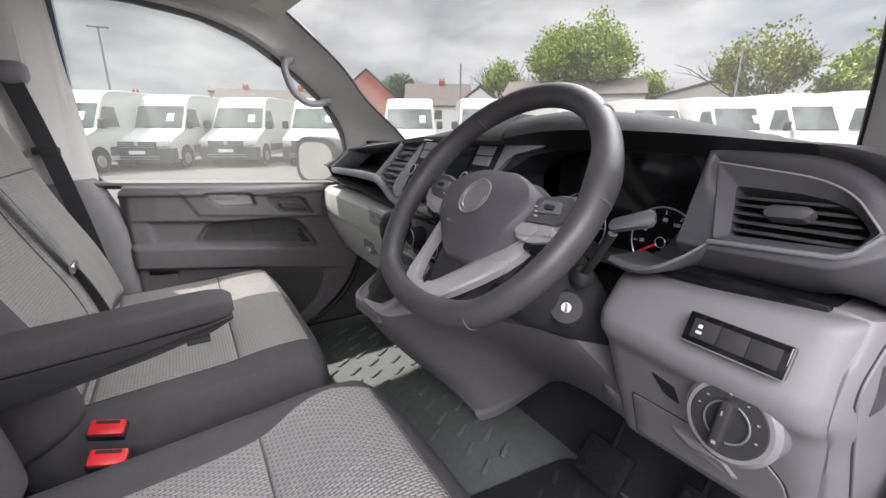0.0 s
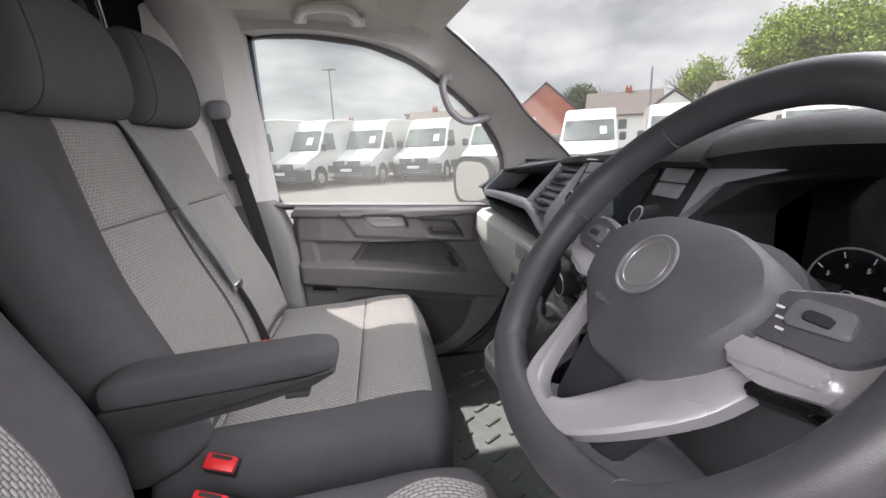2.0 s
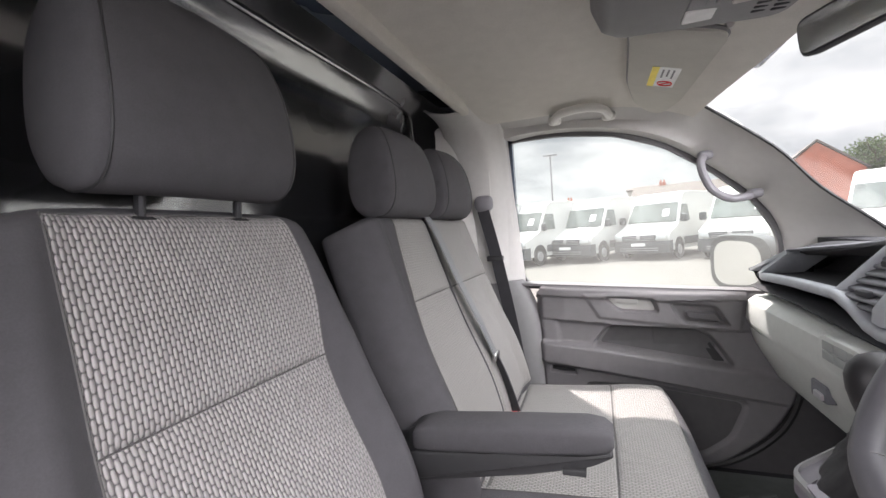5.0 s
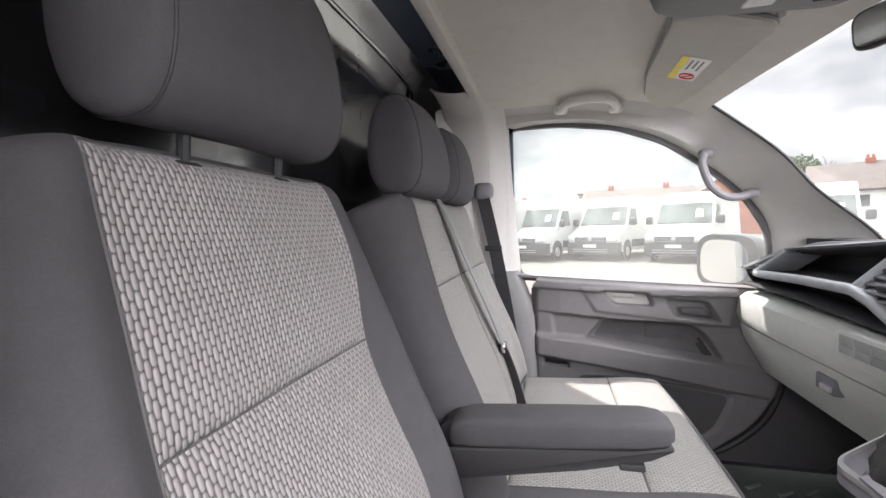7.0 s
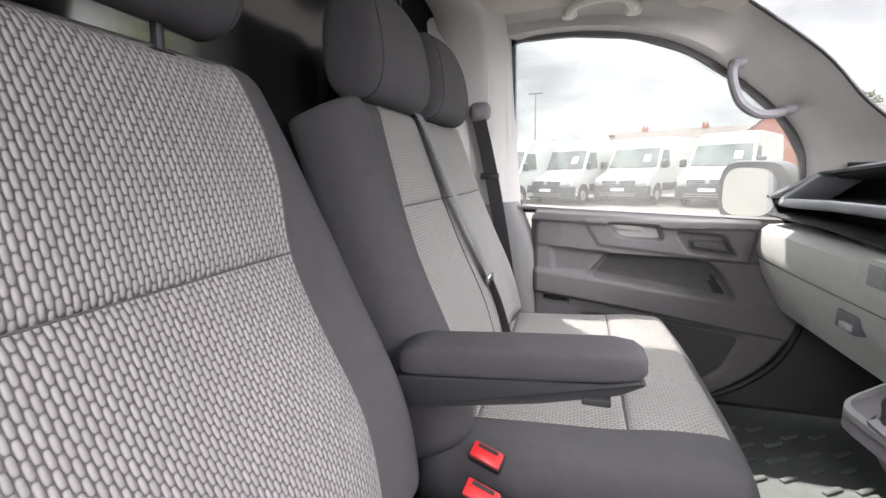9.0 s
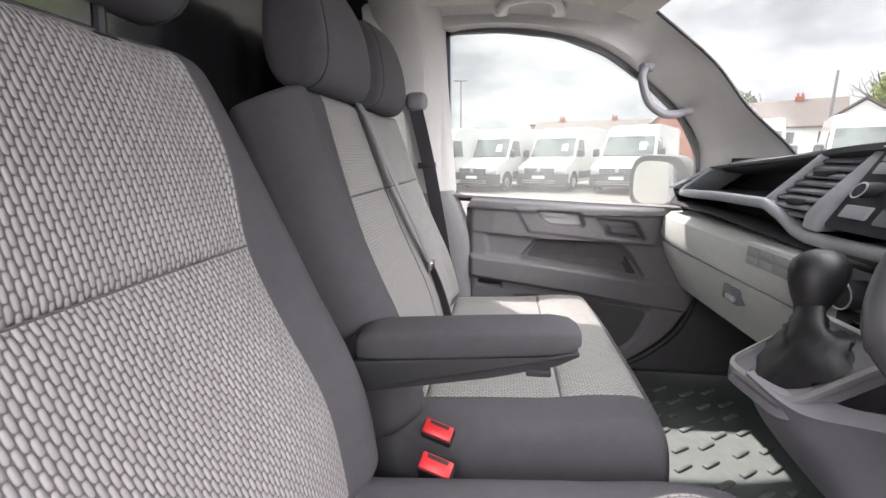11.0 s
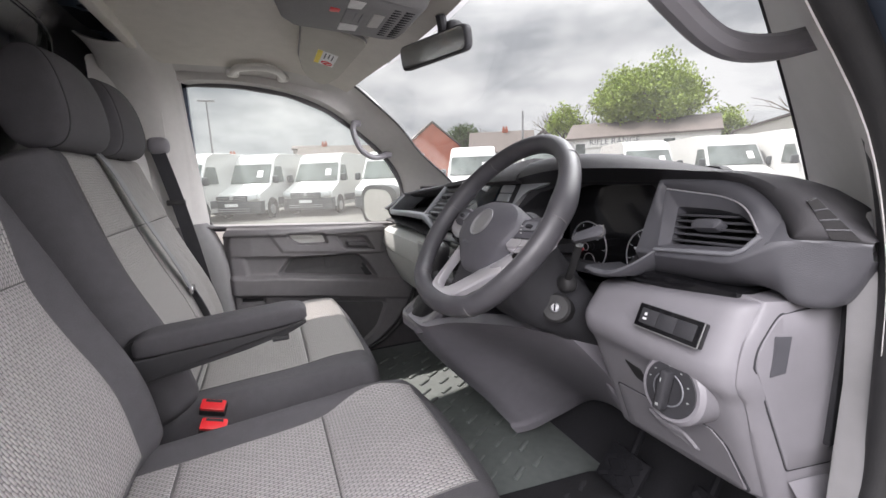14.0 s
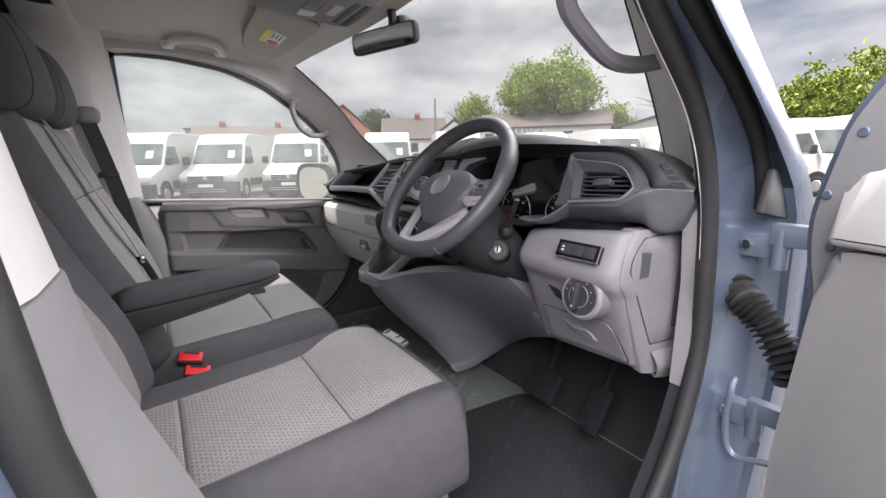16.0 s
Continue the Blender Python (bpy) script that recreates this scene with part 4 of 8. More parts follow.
# ---------------------------------------------------------------- dashboard
dash = thing("dashboard", (0, 0.8, 1.0), "two-tone van dashboard, black above and light grey below", "dashboard")
RIDGE = [(-0.82, 1.350), (-0.73, 1.380), (-0.65, 1.404), (-0.4, 1.418), (-0.17, 1.442), (0.0, 1.464), (0.15, 1.483), (0.33, 1.491), (0.45, 1.486), (0.55, 1.472), (0.65, 1.447), (0.74, 1.420), (0.80, 1.395)]
LIP_Y = [(-0.82, 0.60), (-0.3, 0.60), (0.05, 0.590), (0.25, 0.570), (0.55, 0.570), (0.64, 0.592), (0.72, 0.606), (0.80, 0.66)]
LIP_Z = [(-0.82, 1.322), (-0.73, 1.356), (-0.646, 1.386), (-0.5, 1.397), (-0.3, 1.420), (-0.15, 1.432), (0.1, 1.441), (0.25, 1.446), (0.33, 1.456), (0.45, 1.460), (0.55, 1.452), (0.65, 1.436), (0.74, 1.410), (0.80, 1.385)]
bm = bmesh.new()
rings = []
for i in range(28):
    x = lerp(-0.80, 0.215, i / 27)
    zr, yl, lz = curve_at(RIDGE, x), curve_at(LIP_Y, x), curve_at(LIP_Z, x)
    rings.append([(x, yl + 0.012, lz - 0.014), (x, yl - 0.001, lz - 0.006), (x, yl + 0.004, lz + 0.005), (x, yl + 0.025, lerp(lz + 0.008, zr, 0.45)), (x, yl + 0.05, zr), (x, yl + 0.13, zr - 0.006), (x, 0.85, zr - 0.05), (x, 1.16, 1.25), (x, 1.16, 1.05), (x, 0.78, 1.05), (x, 0.76, zr - 0.045)])
loft(bm, rings)
part("top_pad", bm, DASH_TOP, dash, "black soft-grained dash top", 40)
# the hood over the instruments, rolling down round the outer vent to the dash end
HOOD = [
    smooth_line([(0.20, 0.620, 1.418), (0.33, 0.605, 1.430), (0.45, 0.600, 1.433), (0.56, 0.600, 1.433), (0.66, 0.600, 1.431), (0.705, 0.600, 1.427), (0.734, 0.598, 1.414), (0.752, 0.595, 1.394), (0.768, 0.588, 1.374), (0.782, 0.582, 1.362), (0.812, 0.596, 1.362), (0.838, 0.610, 1.362)], 5),
    smooth_line([(0.20, 0.590, 1.432), (0.33, 0.582, 1.446), (0.45, 0.580, 1.448), (0.56, 0.580, 1.448), (0.66, 0.580, 1.446), (0.705, 0.580, 1.441), (0.738, 0.578, 1.427), (0.762, 0.576, 1.403), (0.778, 0.571, 1.381), (0.786, 0.566, 1.373), (0.812, 0.581, 1.373), (0.840, 0.597, 1.371)], 5),
    smooth_line([(0.20, 0.579, 1.440), (0.33, 0.567, 1.456), (0.45, 0.564, 1.459), (0.56, 0.567, 1.456), (0.66, 0.571, 1.4495), (0.712, 0.571, 1.446), (0.752, 0.568, 1.434), (0.780, 0.566, 1.414), (0.793, 0.563, 1.394), (0.799, 0.566, 1.384), (0.818, 0.581, 1.381), (0.8405, 0.598, 1.373)], 5),
    smooth_line([(0.20, 0.591, 1.464), (0.33, 0.578, 1.481), (0.45, 0.577, 1.479), (0.56, 0.583, 1.467), (0.66, 0.588, 1.452), (0.717, 0.588, 1.4490), (0.764, 0.584, 1.4410), (0.795, 0.571, 1.420), (0.806, 0.573, 1.406), (0.812, 0.578, 1.395), (0.824, 0.588, 1.386), (0.841, 0.600, 1.374)], 5),
    smooth_line([(0.20, 0.625, 1.484), (0.33, 0.615, 1.491), (0.45, 0.616, 1.486), (0.56, 0.620, 1.470), (0.66, 0.630, 1.4500), (0.72, 0.638, 1.440), (0.77, 0.636, 1.431), (0.803, 0.603, 1.415), (0.816, 0.600, 1.402), (0.824, 0.600, 1.392), (0.832, 0.602, 1.384), (0.842, 0.605, 1.374)], 5),
    smooth_line([(0.20, 0.70, 1.478), (0.33, 0.70, 1.485), (0.45, 0.70, 1.478), (0.56, 0.70, 1.460), (0.66, 0.71, 1.438), (0.72, 0.71, 1.427), (0.77, 0.70, 1.417), (0.803, 0.66, 1.402), (0.816, 0.65, 1.390), (0.824, 0.64, 1.380), (0.832, 0.63, 1.374), (0.842, 0.62, 1.368)], 5),
    smooth_line([(0.20, 0.95, 1.36), (0.33, 0.95, 1.36), (0.45, 0.95, 1.355), (0.56, 0.95, 1.345), (0.66, 0.95, 1.335), (0.72, 0.93, 1.33), (0.77, 0.90, 1.33), (0.803, 0.85, 1.33), (0.816, 0.80, 1.33), (0.824, 0.75, 1.33), (0.832, 0.72, 1.33), (0.842, 0.70, 1.33)], 5)]
# underside takes the gaiter's near-black, so its shade sits in the colour
bm = bmesh.new()
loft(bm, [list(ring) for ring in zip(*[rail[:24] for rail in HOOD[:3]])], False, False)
under = part("hood_shaded_underside", bm, GAITER, dash, "underside of the instrument hood, its shade painted near-black", 70)
under.modifiers.new("soft", 'SUBSURF').levels = 1
under.modifiers["soft"].render_levels = 1
bm = bmesh.new()
loft(bm, [list(ring) for ring in zip(*[rail[:24] for rail in HOOD[2:]])], False, False)
loft(bm, [list(ring) for ring in zip(*[rail[23:] for rail in HOOD])], False, False)
bmesh.ops.remove_doubles(bm, verts=bm.verts, dist=0.00002)
hood = part("hood", bm, DASH_TOP, dash, "black soft-grained instrument hood", 70)
hood.modifiers.new("soft", 'SUBSURF').levels = 1
hood.modifiers["soft"].render_levels = 1
bm = bmesh.new()
box(bm, (0.20, 0.95, 1.05), (0.80, 1.16, 1.30), 0)
part("hood_support", bm, DASH_BLACK, dash)

# passenger side: tray, side vent, middle vents and their frame
bm = bmesh.new()
box(bm, (-0.80, 0.70, 1.03), (0.25, 0.78, 1.41), 0)
part("fascia_back", bm, DASH_BLACK, dash)
RAIL = [(-0.80, 1.312), (-0.70, 1.318), (-0.50, 1.326), (-0.30, 1.328), (-0.25, 1.312), (-0.20, 1.288), (-0.16, 1.280), (-0.10, 1.280), (0.30, 1.292)]


def face_y(z):
    """The fascia's opening leans away from the seats with height."""
    return 0.524 + 0.75 * max(0.0, z - 1.32)


bm = bmesh.new()
rings = []
for x, z in RAIL:
    y = 0.518 + 0.03 * max(0.0, (-0.70 - x) / 0.10)
    rings.append([(x, y + 0.024, z - 0.022), (x, y + 0.008, z - 0.018), (x, y + 0.003, z - 0.010), (x, y + 0.006, z + 0.000), (x, y + 0.014, z + 0.003), (x, y + 0.032, z + 0.001), (x, y + 0.034, z - 0.020)])
loft(bm, rings)
part("frame_rail", bm, FRAME_GREY, dash, "slate grey moulded rail under tray and vents", 60)
bm = bmesh.new()
rings = []
for x, z in RAIL:
    rings.append([(x, 0.545, z - 0.012), (x, 0.545, z - 0.001), (x, 0.70, z + 0.004), (x, 0.70, z - 0.02)])
loft(bm, rings)
part("tray_floor", bm, DASH_BLACK, dash)
bm = bmesh.new()
rings = []
for x, z in ((-0.80, 1.272), (-0.5, 1.272), (-0.2, 1.255), (0.0, 1.25)):
    rings.append([(x, 0.60, z - 0.010), (x, 0.535, z - 0.008), (x, 0.528, z - 0.002), (x, 0.535, z + 0.003), (x, 0.60, z + 0.004)])
loft(bm, rings)
part("recess_ledge", bm, DASH_BLACK, dash, "thin black ledge in the recess under the rail", 60)


def bar_y(pts, w, depth, mat, name):
    """A rounded bar in the leaning fascia from one x, z to another."""
    a, b = Vector(pts[0]), Vector(pts[1])
    d = (b - a).normalized()
    sd = Vector((-d.y, d.x)) * w / 2
    rings = []
    for k in range(7):
        c = a.lerp(b, k / 6)
        y = face_y(c.y)
        p, q = c - sd, c + sd
        rings.append([(p.x, y + depth, p.y), (p.x, y + 0.006, p.y), (lerp(p.x, q.x, 0.2), y, lerp(p.y, q.y, 0.2)), (lerp(p.x, q.x, 0.8), y, lerp(p.y, q.y, 0.8)), (q.x, y + 0.006, q.y), (q.x, y + depth, q.y)])
    bm = bmesh.new()
    loft(bm, rings)
    return part(name, bm, mat, dash, "", 60)


bar_y(((-0.302, 1.326), (-0.262, 1.418)), 0.016, 0.10, FRAME_GREY, "vent_surround")
bar_y(((-0.160, 1.290), (-0.132, 1.430)), 0.034, 0.06, FRAME_GREY, "vent_surround")
bar_y(((-0.712, 1.318), (-0.646, 1.380)), 0.014, 0.10, FRAME_GREY, "vent_surround")
bar_y(((-0.792, 1.322), (-0.655, 1.382)), 0.014, 0.07, FRAME_GREY, "vent_surround")
# skirt between the opening's frame and the pad, and the closed end
bm = bmesh.new()
rings = []
for k in range(19):
    x = lerp(-0.806, -0.255, k / 18)
    z = lerp(1.322, 1.388, (x + 0.806) / 0.151) if x < -0.655 else lerp(1.388, 1.424, (x + 0.655) / 0.40)
    lz, yl = curve_at(LIP_Z, x), curve_at(LIP_Y, x)
    rings.append([(x, face_y(z) + 0.004, z - 0.006), (x, face_y(z) - 0.001, z), (x, lerp(face_y(z), yl, 0.5), lerp(z, lz, 0.5) + 0.003), (x, yl + 0.003, max(lz, z) + 0.004), (x, yl + 0.05, max(lz, z) + 0.006)])
loft(bm, rings, False, False)
part("pad_skirt", bm, DASH_GREY, dash, "slate grey edge over the tray opening", 60)
bm = bmesh.new()
prism(bm, [(0.548, 1.292), (0.536, 1.324), (0.606, 1.352), (0.75, 1.34), (0.75, 1.20), (0.60, 1.20)], 'x', -0.812, -0.804)
part("dash_end", bm, DASH_BLACK, dash)
bm = bmesh.new()
prism(bm, [(-0.72, 1.30), (-0.29, 1.30), (-0.25, 1.43), (-0.66, 1.40)], 'y', 0.69, 0.695)
part("tray", bm, DASH_BLACK, dash, "black open storage tray")


def slat(x0, x1, z, y, parent, tilt=0.012, chord=0.034, mat=None):
    bm = bmesh.new()
    box(bm, (x0, y, z - 0.0030), (x1, y + chord, z + 0.0030), 0.0022, 2)
    for v in bm.verts:
        v.co.z += (v.co.y - y) * tilt / chord
    return part("slat", bm, mat or DASH_GREY, parent)


vent_l = bmesh.new()
prism(vent_l, [(-0.300, 1.30), (-0.262, 1.43), (-0.15, 1.43), (-0.15, 1.27)], 'y', 0.66, 0.666)
vent_left = part("middle_vent", vent_l, GLOSS_BLACK, dash, "slatted middle air vent")
for k in range(8):
    z = 1.306 + k * 0.0142
    t = max(0.0, (z - 1.326) / 0.092)
    lo = lerp(-0.297, -0.258, t) + 0.004 if z > 1.326 else lerp(-0.215, -0.297, (z - 1.290) / 0.036)
    slat(lo, -0.171, z, face_y(z) + 0.010, vent_left)
for z in (1.384, 1.332):
    bm = bmesh.new()
    box(bm, (-0.245, face_y(z) + 0.002, z - 0.006), (-0.205, face_y(z) + 0.02, z + 0.006), 0.004)
    part("vent_tab", bm, DASH_BLACK, vent_left)
sv = bmesh.new()
prism(sv, [(-0.80, 1.31), (-0.70, 1.31), (-0.64, 1.395), (-0.66, 1.395)], 'y', 0.64, 0.646)
side_vent = part("side_vent", sv, GLOSS_BLACK, dash, "slatted side air vent")
for k in range(4):
    z = 1.330 + k * 0.0135
    slat(-0.782 + k * 0.028, -0.705 + k * 0.013, z, face_y(z) + 0.012, side_vent)

# middle: screen with buttons and knobs, leaning with the fascia
def lean(bm):
    for v in bm.verts:
        v.co.y += 0.55 * (v.co.z - 1.36)


bm = bmesh.new()
prism(bm, round_poly([(-0.128, 1.298), (0.190, 1.298), (0.196, 1.436), (-0.122, 1.436)], 0.006), 'y', 0.562, 0.66, 0.003)
lean(bm)
radio = part("media_unit", bm, DASH_BLACK, dash, "black media unit with touch screen")
bm = bmesh.new()
prism(bm, round_poly([(-0.040, 1.314), (0.108, 1.314), (0.112, 1.424), (-0.036, 1.424)], 0.004), 'y', 0.5575, 0.568, 0.001)
lean(bm)
part("screen", bm, SCREEN, radio, "dark glass touch screen")
for x0, x1 in ((-0.108, -0.058), (0.124, 0.176)):
    for z0, z1 in ((1.408, 1.426), (1.388, 1.406), (1.318, 1.338)):
        bm = bmesh.new()
        box(bm, (x0, 0.556, z0), (x1, 0.57, z1), 0.002)
        lean(bm)
        part("button", bm, FRAME_GREY, radio)
for x, z in ((-0.078, 1.364), (0.145, 1.364)):
    bm = bmesh.new()
    disc(bm, (x, 0.534, z), (0, -1, 0), 0.012, 0.03, 20, 0.002)
    lean(bm)
    part("knob", bm, DASH_BLACK, radio, "small silver-rimmed knob")
    bm = bmesh.new()
    hoop(bm, (x, 0.5345, z), (0, -1, 0), 0.0115, 0.0013, 24, 5)
    lean(bm)
    part("knob_ring", bm, SATIN, radio)
bm = bmesh.new()
tube(bm, [(-0.125, 0.5575, 1.4315), (0.190, 0.5575, 1.4315)], 0.0014, 6)
lean(bm)
part("chrome_line", bm, SATIN, radio)
bm = bmesh.new()
prism(bm, round_poly([(0.192, 1.285), (0.215, 1.285), (0.192, 1.362), (0.228, 1.412), (0.300, 1.430), (0.330, 1.440), (0.198, 1.440)], 0.006), 'y', 0.562, 0.64, 0.003)
lean(bm)
part("centre_cheek", bm, FRAME_GREY, dash, "slate grey panel between screen and instruments")
# light grey band, heater panel, glove compartment
bm = bmesh.new()
rings = []
for x, dy in ((-0.86, 0.03), (-0.80, 0.008), (-0.6, 0.0), (-0.3, 0.0), (-0.06, 0.004)):
    rings.append([(x, 0.62 + dy, 1.246), (x, 0.530 + dy, 1.240), (x, 0.508 + dy, 1.226), (x, 0.502 + dy, 1.170), (x, 0.512 + dy, 1.146), (x, 0.62, 1.138), (x, 0.70, 1.2)])
loft(bm, rings)
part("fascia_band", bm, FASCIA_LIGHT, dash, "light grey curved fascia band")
bm = bmesh.new()
rings = []
for x in (-0.86, -0.80, -0.5, -0.2, -0.06):
    e = 0.05 if x < -0.82 else 0.0
    rings.append([(x, 0.62, 1.144), (x, 0.520 + e, 1.140), (x, 0.530 + e, 1.10), (x, 0.590 + e, 0.985), (x, 0.66, 0.96), (x, 0.75, 1.0)])
loft(bm, rings)
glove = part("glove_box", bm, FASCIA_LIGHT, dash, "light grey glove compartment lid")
bm = bmesh.new()
box(bm, (-0.40, 0.520, 1.080), (-0.33, 0.56, 1.118), 0.005)
latch = part("glove_latch", bm, DASH_GREY, glove)
bm = bmesh.new()
box(bm, (-0.375, 0.514, 1.086), (-0.338, 0.53, 1.100), 0.003)
part("lever", bm, SATIN, latch)
bm = bmesh.new()
prism(bm, round_poly([(-0.305, 1.180), (-0.08, 1.172), (-0.08, 1.242), (-0.290, 1.244)], 0.016, 5), 'y', 0.496, 0.56, 0.005, 3)
sw = part("switch_bank", bm, FASCIA_LIGHT, dash, "grey hazard switch bank")
for r in range(2):
    for c in range(3):
        bm = bmesh.new()
        x = -0.272 + c * 0.045
        z = 1.198 + r * 0.019
        box(bm, (x, 0.4935, z), (x + 0.0435, 0.50, z + 0.0175), 0.0012)
        part("key", bm, KEY_GREY, sw)
bm = bmesh.new()
prism(bm, round_poly([(-0.08, 1.13), (0.26, 1.13), (0.26, 1.282), (-0.08, 1.282)], 0.01), 'y', 0.535, 0.70, 0.004)
climate = part("climate_panel", bm, DASH_GREY, dash, "dark grey climate control panel")
for z in (1.258, 1.166):
    bm = bmesh.new()
    box(bm, (-0.07, 0.526, z - 0.012), (0.25, 0.54, z + 0.012), 0.004)
    part("strip", bm, GLOSS_BLACK, climate)
for x in (-0.025, 0.085, 0.195):
    bm = bmesh.new()
    disc(bm, (x, 0.498, 1.208), (0, -1, 0), 0.023, 0.035, 28, 0.003)
    kn = part("dial", bm, DASH_BLACK, climate)
    bm = bmesh.new()
    hoop(bm, (x, 0.4985, 1.208), (0, -1, 0), 0.0222, 0.0013)
    part("silver_ring", bm, SATIN, kn)

# instrument binnacle
bm = bmesh.new()
prism(bm, round_poly([(0.17, 1.22), (0.62, 1.22), (0.62, 1.455), (0.18, 1.455)], 0.03), 'y', 0.70, 0.72)
cluster = part("instrument_panel", bm, GLOSS_BLACK, dash, "black instrument panel")
outer = round_poly([(0.190, 1.262), (0.50, 1.270), (0.545, 1.284), (0.585, 1.306), (0.628, 1.337), (0.599, 1.426), (0.556, 1.442), (0.315, 1.440), (0.238, 1.425), (0.180, 1.372)], 0.010, 4)
inner = round_poly([(0.215, 1.285), (0.50, 1.284), (0.54, 1.297), (0.563, 1.322), (0.578, 1.347), (0.566, 1.412), (0.545, 1.428), (0.338, 1.427), (0.256, 1.410), (0.205, 1.368)], 0.010, 4)


def hood_y(z):
    """The surround leans away from the driver with height."""
    return 0.556 + 0.61 * max(0.0, z - 1.342) + 0.15 * max(0.0, 1.342 - z)


bm = bmesh.new()
loft(bm, [[(p[0], 0.66, p[1]) for p in outer], [(p[0], hood_y(p[1]) + 0.004, p[1]) for p in outer], [(lerp(p[0], q[0], 0.12), hood_y(p[1]), lerp(p[1], q[1], 0.12)) for p, q in zip(outer, inner)], [(lerp(p[0], q[0], 0.9), hood_y(q[1]) + 0.016, lerp(p[1], q[1], 0.9)) for p, q in zip(outer, inner)], [(p[0], hood_y(p[1]) + 0.022, p[1]) for p in inner], [(p[0], 0.705, p[1] - 0.050 * max(0.0, min(1.0, (1.345 - p[1]) / 0.05))) for p in inner], [(p[0], 0.706, p[1] - 0.055 * max(0.0, min(1.0, (1.345 - p[1]) / 0.05))) for p in outer]], True, False, True)
part("binnacle_frame", bm, DASH_BLACK, dash, "dark grey binnacle surround", 30)
DZ = 1.286
for cx, marks in ((0.315, 8), (0.482, 9)):
    bm = bmesh.new()
    hoop(bm, (cx, 0.699, DZ), (0, -1, 0), 0.056, 0.0013, 40, 5)
    dial = part("dial_ring", bm, SATIN, cluster)
    bm = bmesh.new()
    hoop(bm, (cx + 0.004, 0.699, DZ - 0.032), (0, -1, 0), 0.017, 0.0009, 28, 5)
    part("small_gauge", bm, SATIN, dial)
    for k in range(marks):
        a = radians(220 - k * 260 / (marks - 1))
        bm = bmesh.new()
        p, q = (cx + 0.052 * math.cos(a), 0.698, DZ + 0.052 * math.sin(a)), (cx + 0.045 * math.cos(a), 0.698, DZ + 0.045 * math.sin(a))
        tube(bm, [p, q], 0.0007, 4)
        part("tick", bm, DIAL_WHITE, dial)
        word = str(k + 1) if marks == 8 else str(k * 20)
        if marks == 8 and k < 6 or marks == 9:
            text_mesh("numeral", word, 0.0078, axes((cx + 0.036 * math.cos(a), 0.6975, DZ + 0.036 * math.sin(a)), (1, 0, 0), (0, -1, 0)), DIAL_WHITE, dial)
    bm = bmesh.new()
    disc(bm, (cx, 0.692, DZ), (0, -1, 0), 0.0085, 0.008, 20, 0.001)
    hub = part("needle_hub", bm, GLOSS_BLACK, dial)
    bm = bmesh.new()
    hoop(bm, (cx, 0.6915, DZ), (0, -1, 0), 0.0085, 0.0008, 24, 5)
    part("hub_ring", bm, SATIN, dial)
    bm = bmesh.new()
    a = radians(212)
    tube(bm, [(cx, 0.694, DZ), (cx + 0.047 * math.cos(a), 0.696, DZ + 0.047 * math.sin(a))], [0.0024, 0.0012], 5)
    part("needle", bm, NEEDLE, dial, "red needle")

# driver's outer vent pod: a face above a lip that slopes back under it, running out to the tip
POD_RAW = [(0.585, (0.597, 1.440), (0.555, 1.338), (0.551, 1.331), (0.615, 1.276)), (0.64, (0.595, 1.440), (0.549, 1.337), (0.547, 1.332), (0.62, 1.282)), (0.70, (0.594, 1.436), (0.545, 1.342), (0.542, 1.337), (0.612, 1.289)), (0.735, (0.590, 1.421), (0.543, 1.347), (0.540, 1.341), (0.597, 1.303)), (0.766, (0.580, 1.393), (0.555, 1.366), (0.552, 1.359), (0.582, 1.304)), (0.782, (0.566, 1.374), (0.562, 1.371), (0.561, 1.366), (0.577, 1.296)), (0.80, (0.576, 1.373), (0.575, 1.370), (0.576, 1.366), (0.588, 1.292)), (0.815, (0.584, 1.373), (0.584, 1.370), (0.584, 1.366), (0.598, 1.299)), (0.828, (0.591, 1.372), (0.591, 1.370), (0.591, 1.367), (0.606, 1.322)), (0.84, (0.597, 1.371), (0.596, 1.369), (0.596, 1.367), (0.602, 1.352))]


def pod_rail(k):
    return smooth_line([(r[0], *r[k]) for r in POD_RAW], 4)


POD = [(a.x, (a.y, a.z), (b.y, b.z), (c.y, c.z), (d.y, d.z)) for a, b, c, d in zip(pod_rail(1), pod_rail(2), pod_rail(3), pod_rail(4))]
bm = bmesh.new()
rings = []
for x, top, bot, lip, under in POD:
    rings.append(round_line([(x, bot[0], bot[1]), (x, lip[0], lip[1]), (x, lerp(lip[0], under[0], 0.40), lerp(lip[1], under[1], 0.60)), (x, under[0], under[1]), (x, 0.80, under[1])], 0.016, 5))
loft(bm, rings, False, False)
loft(bm, [[(x, top[0], top[1]), (x, lerp(top[0], bot[0], 0.5), lerp(top[1], bot[1], 0.5)), (x, bot[0], bot[1])] for x, top, bot, lip, under in POD[16:]], False, False)
POD_BM = bm
M_V = axes((0.675, 0.571, 1.383), (0.997, -0.065, 0.040), (-0.076, -0.85, 0.52))


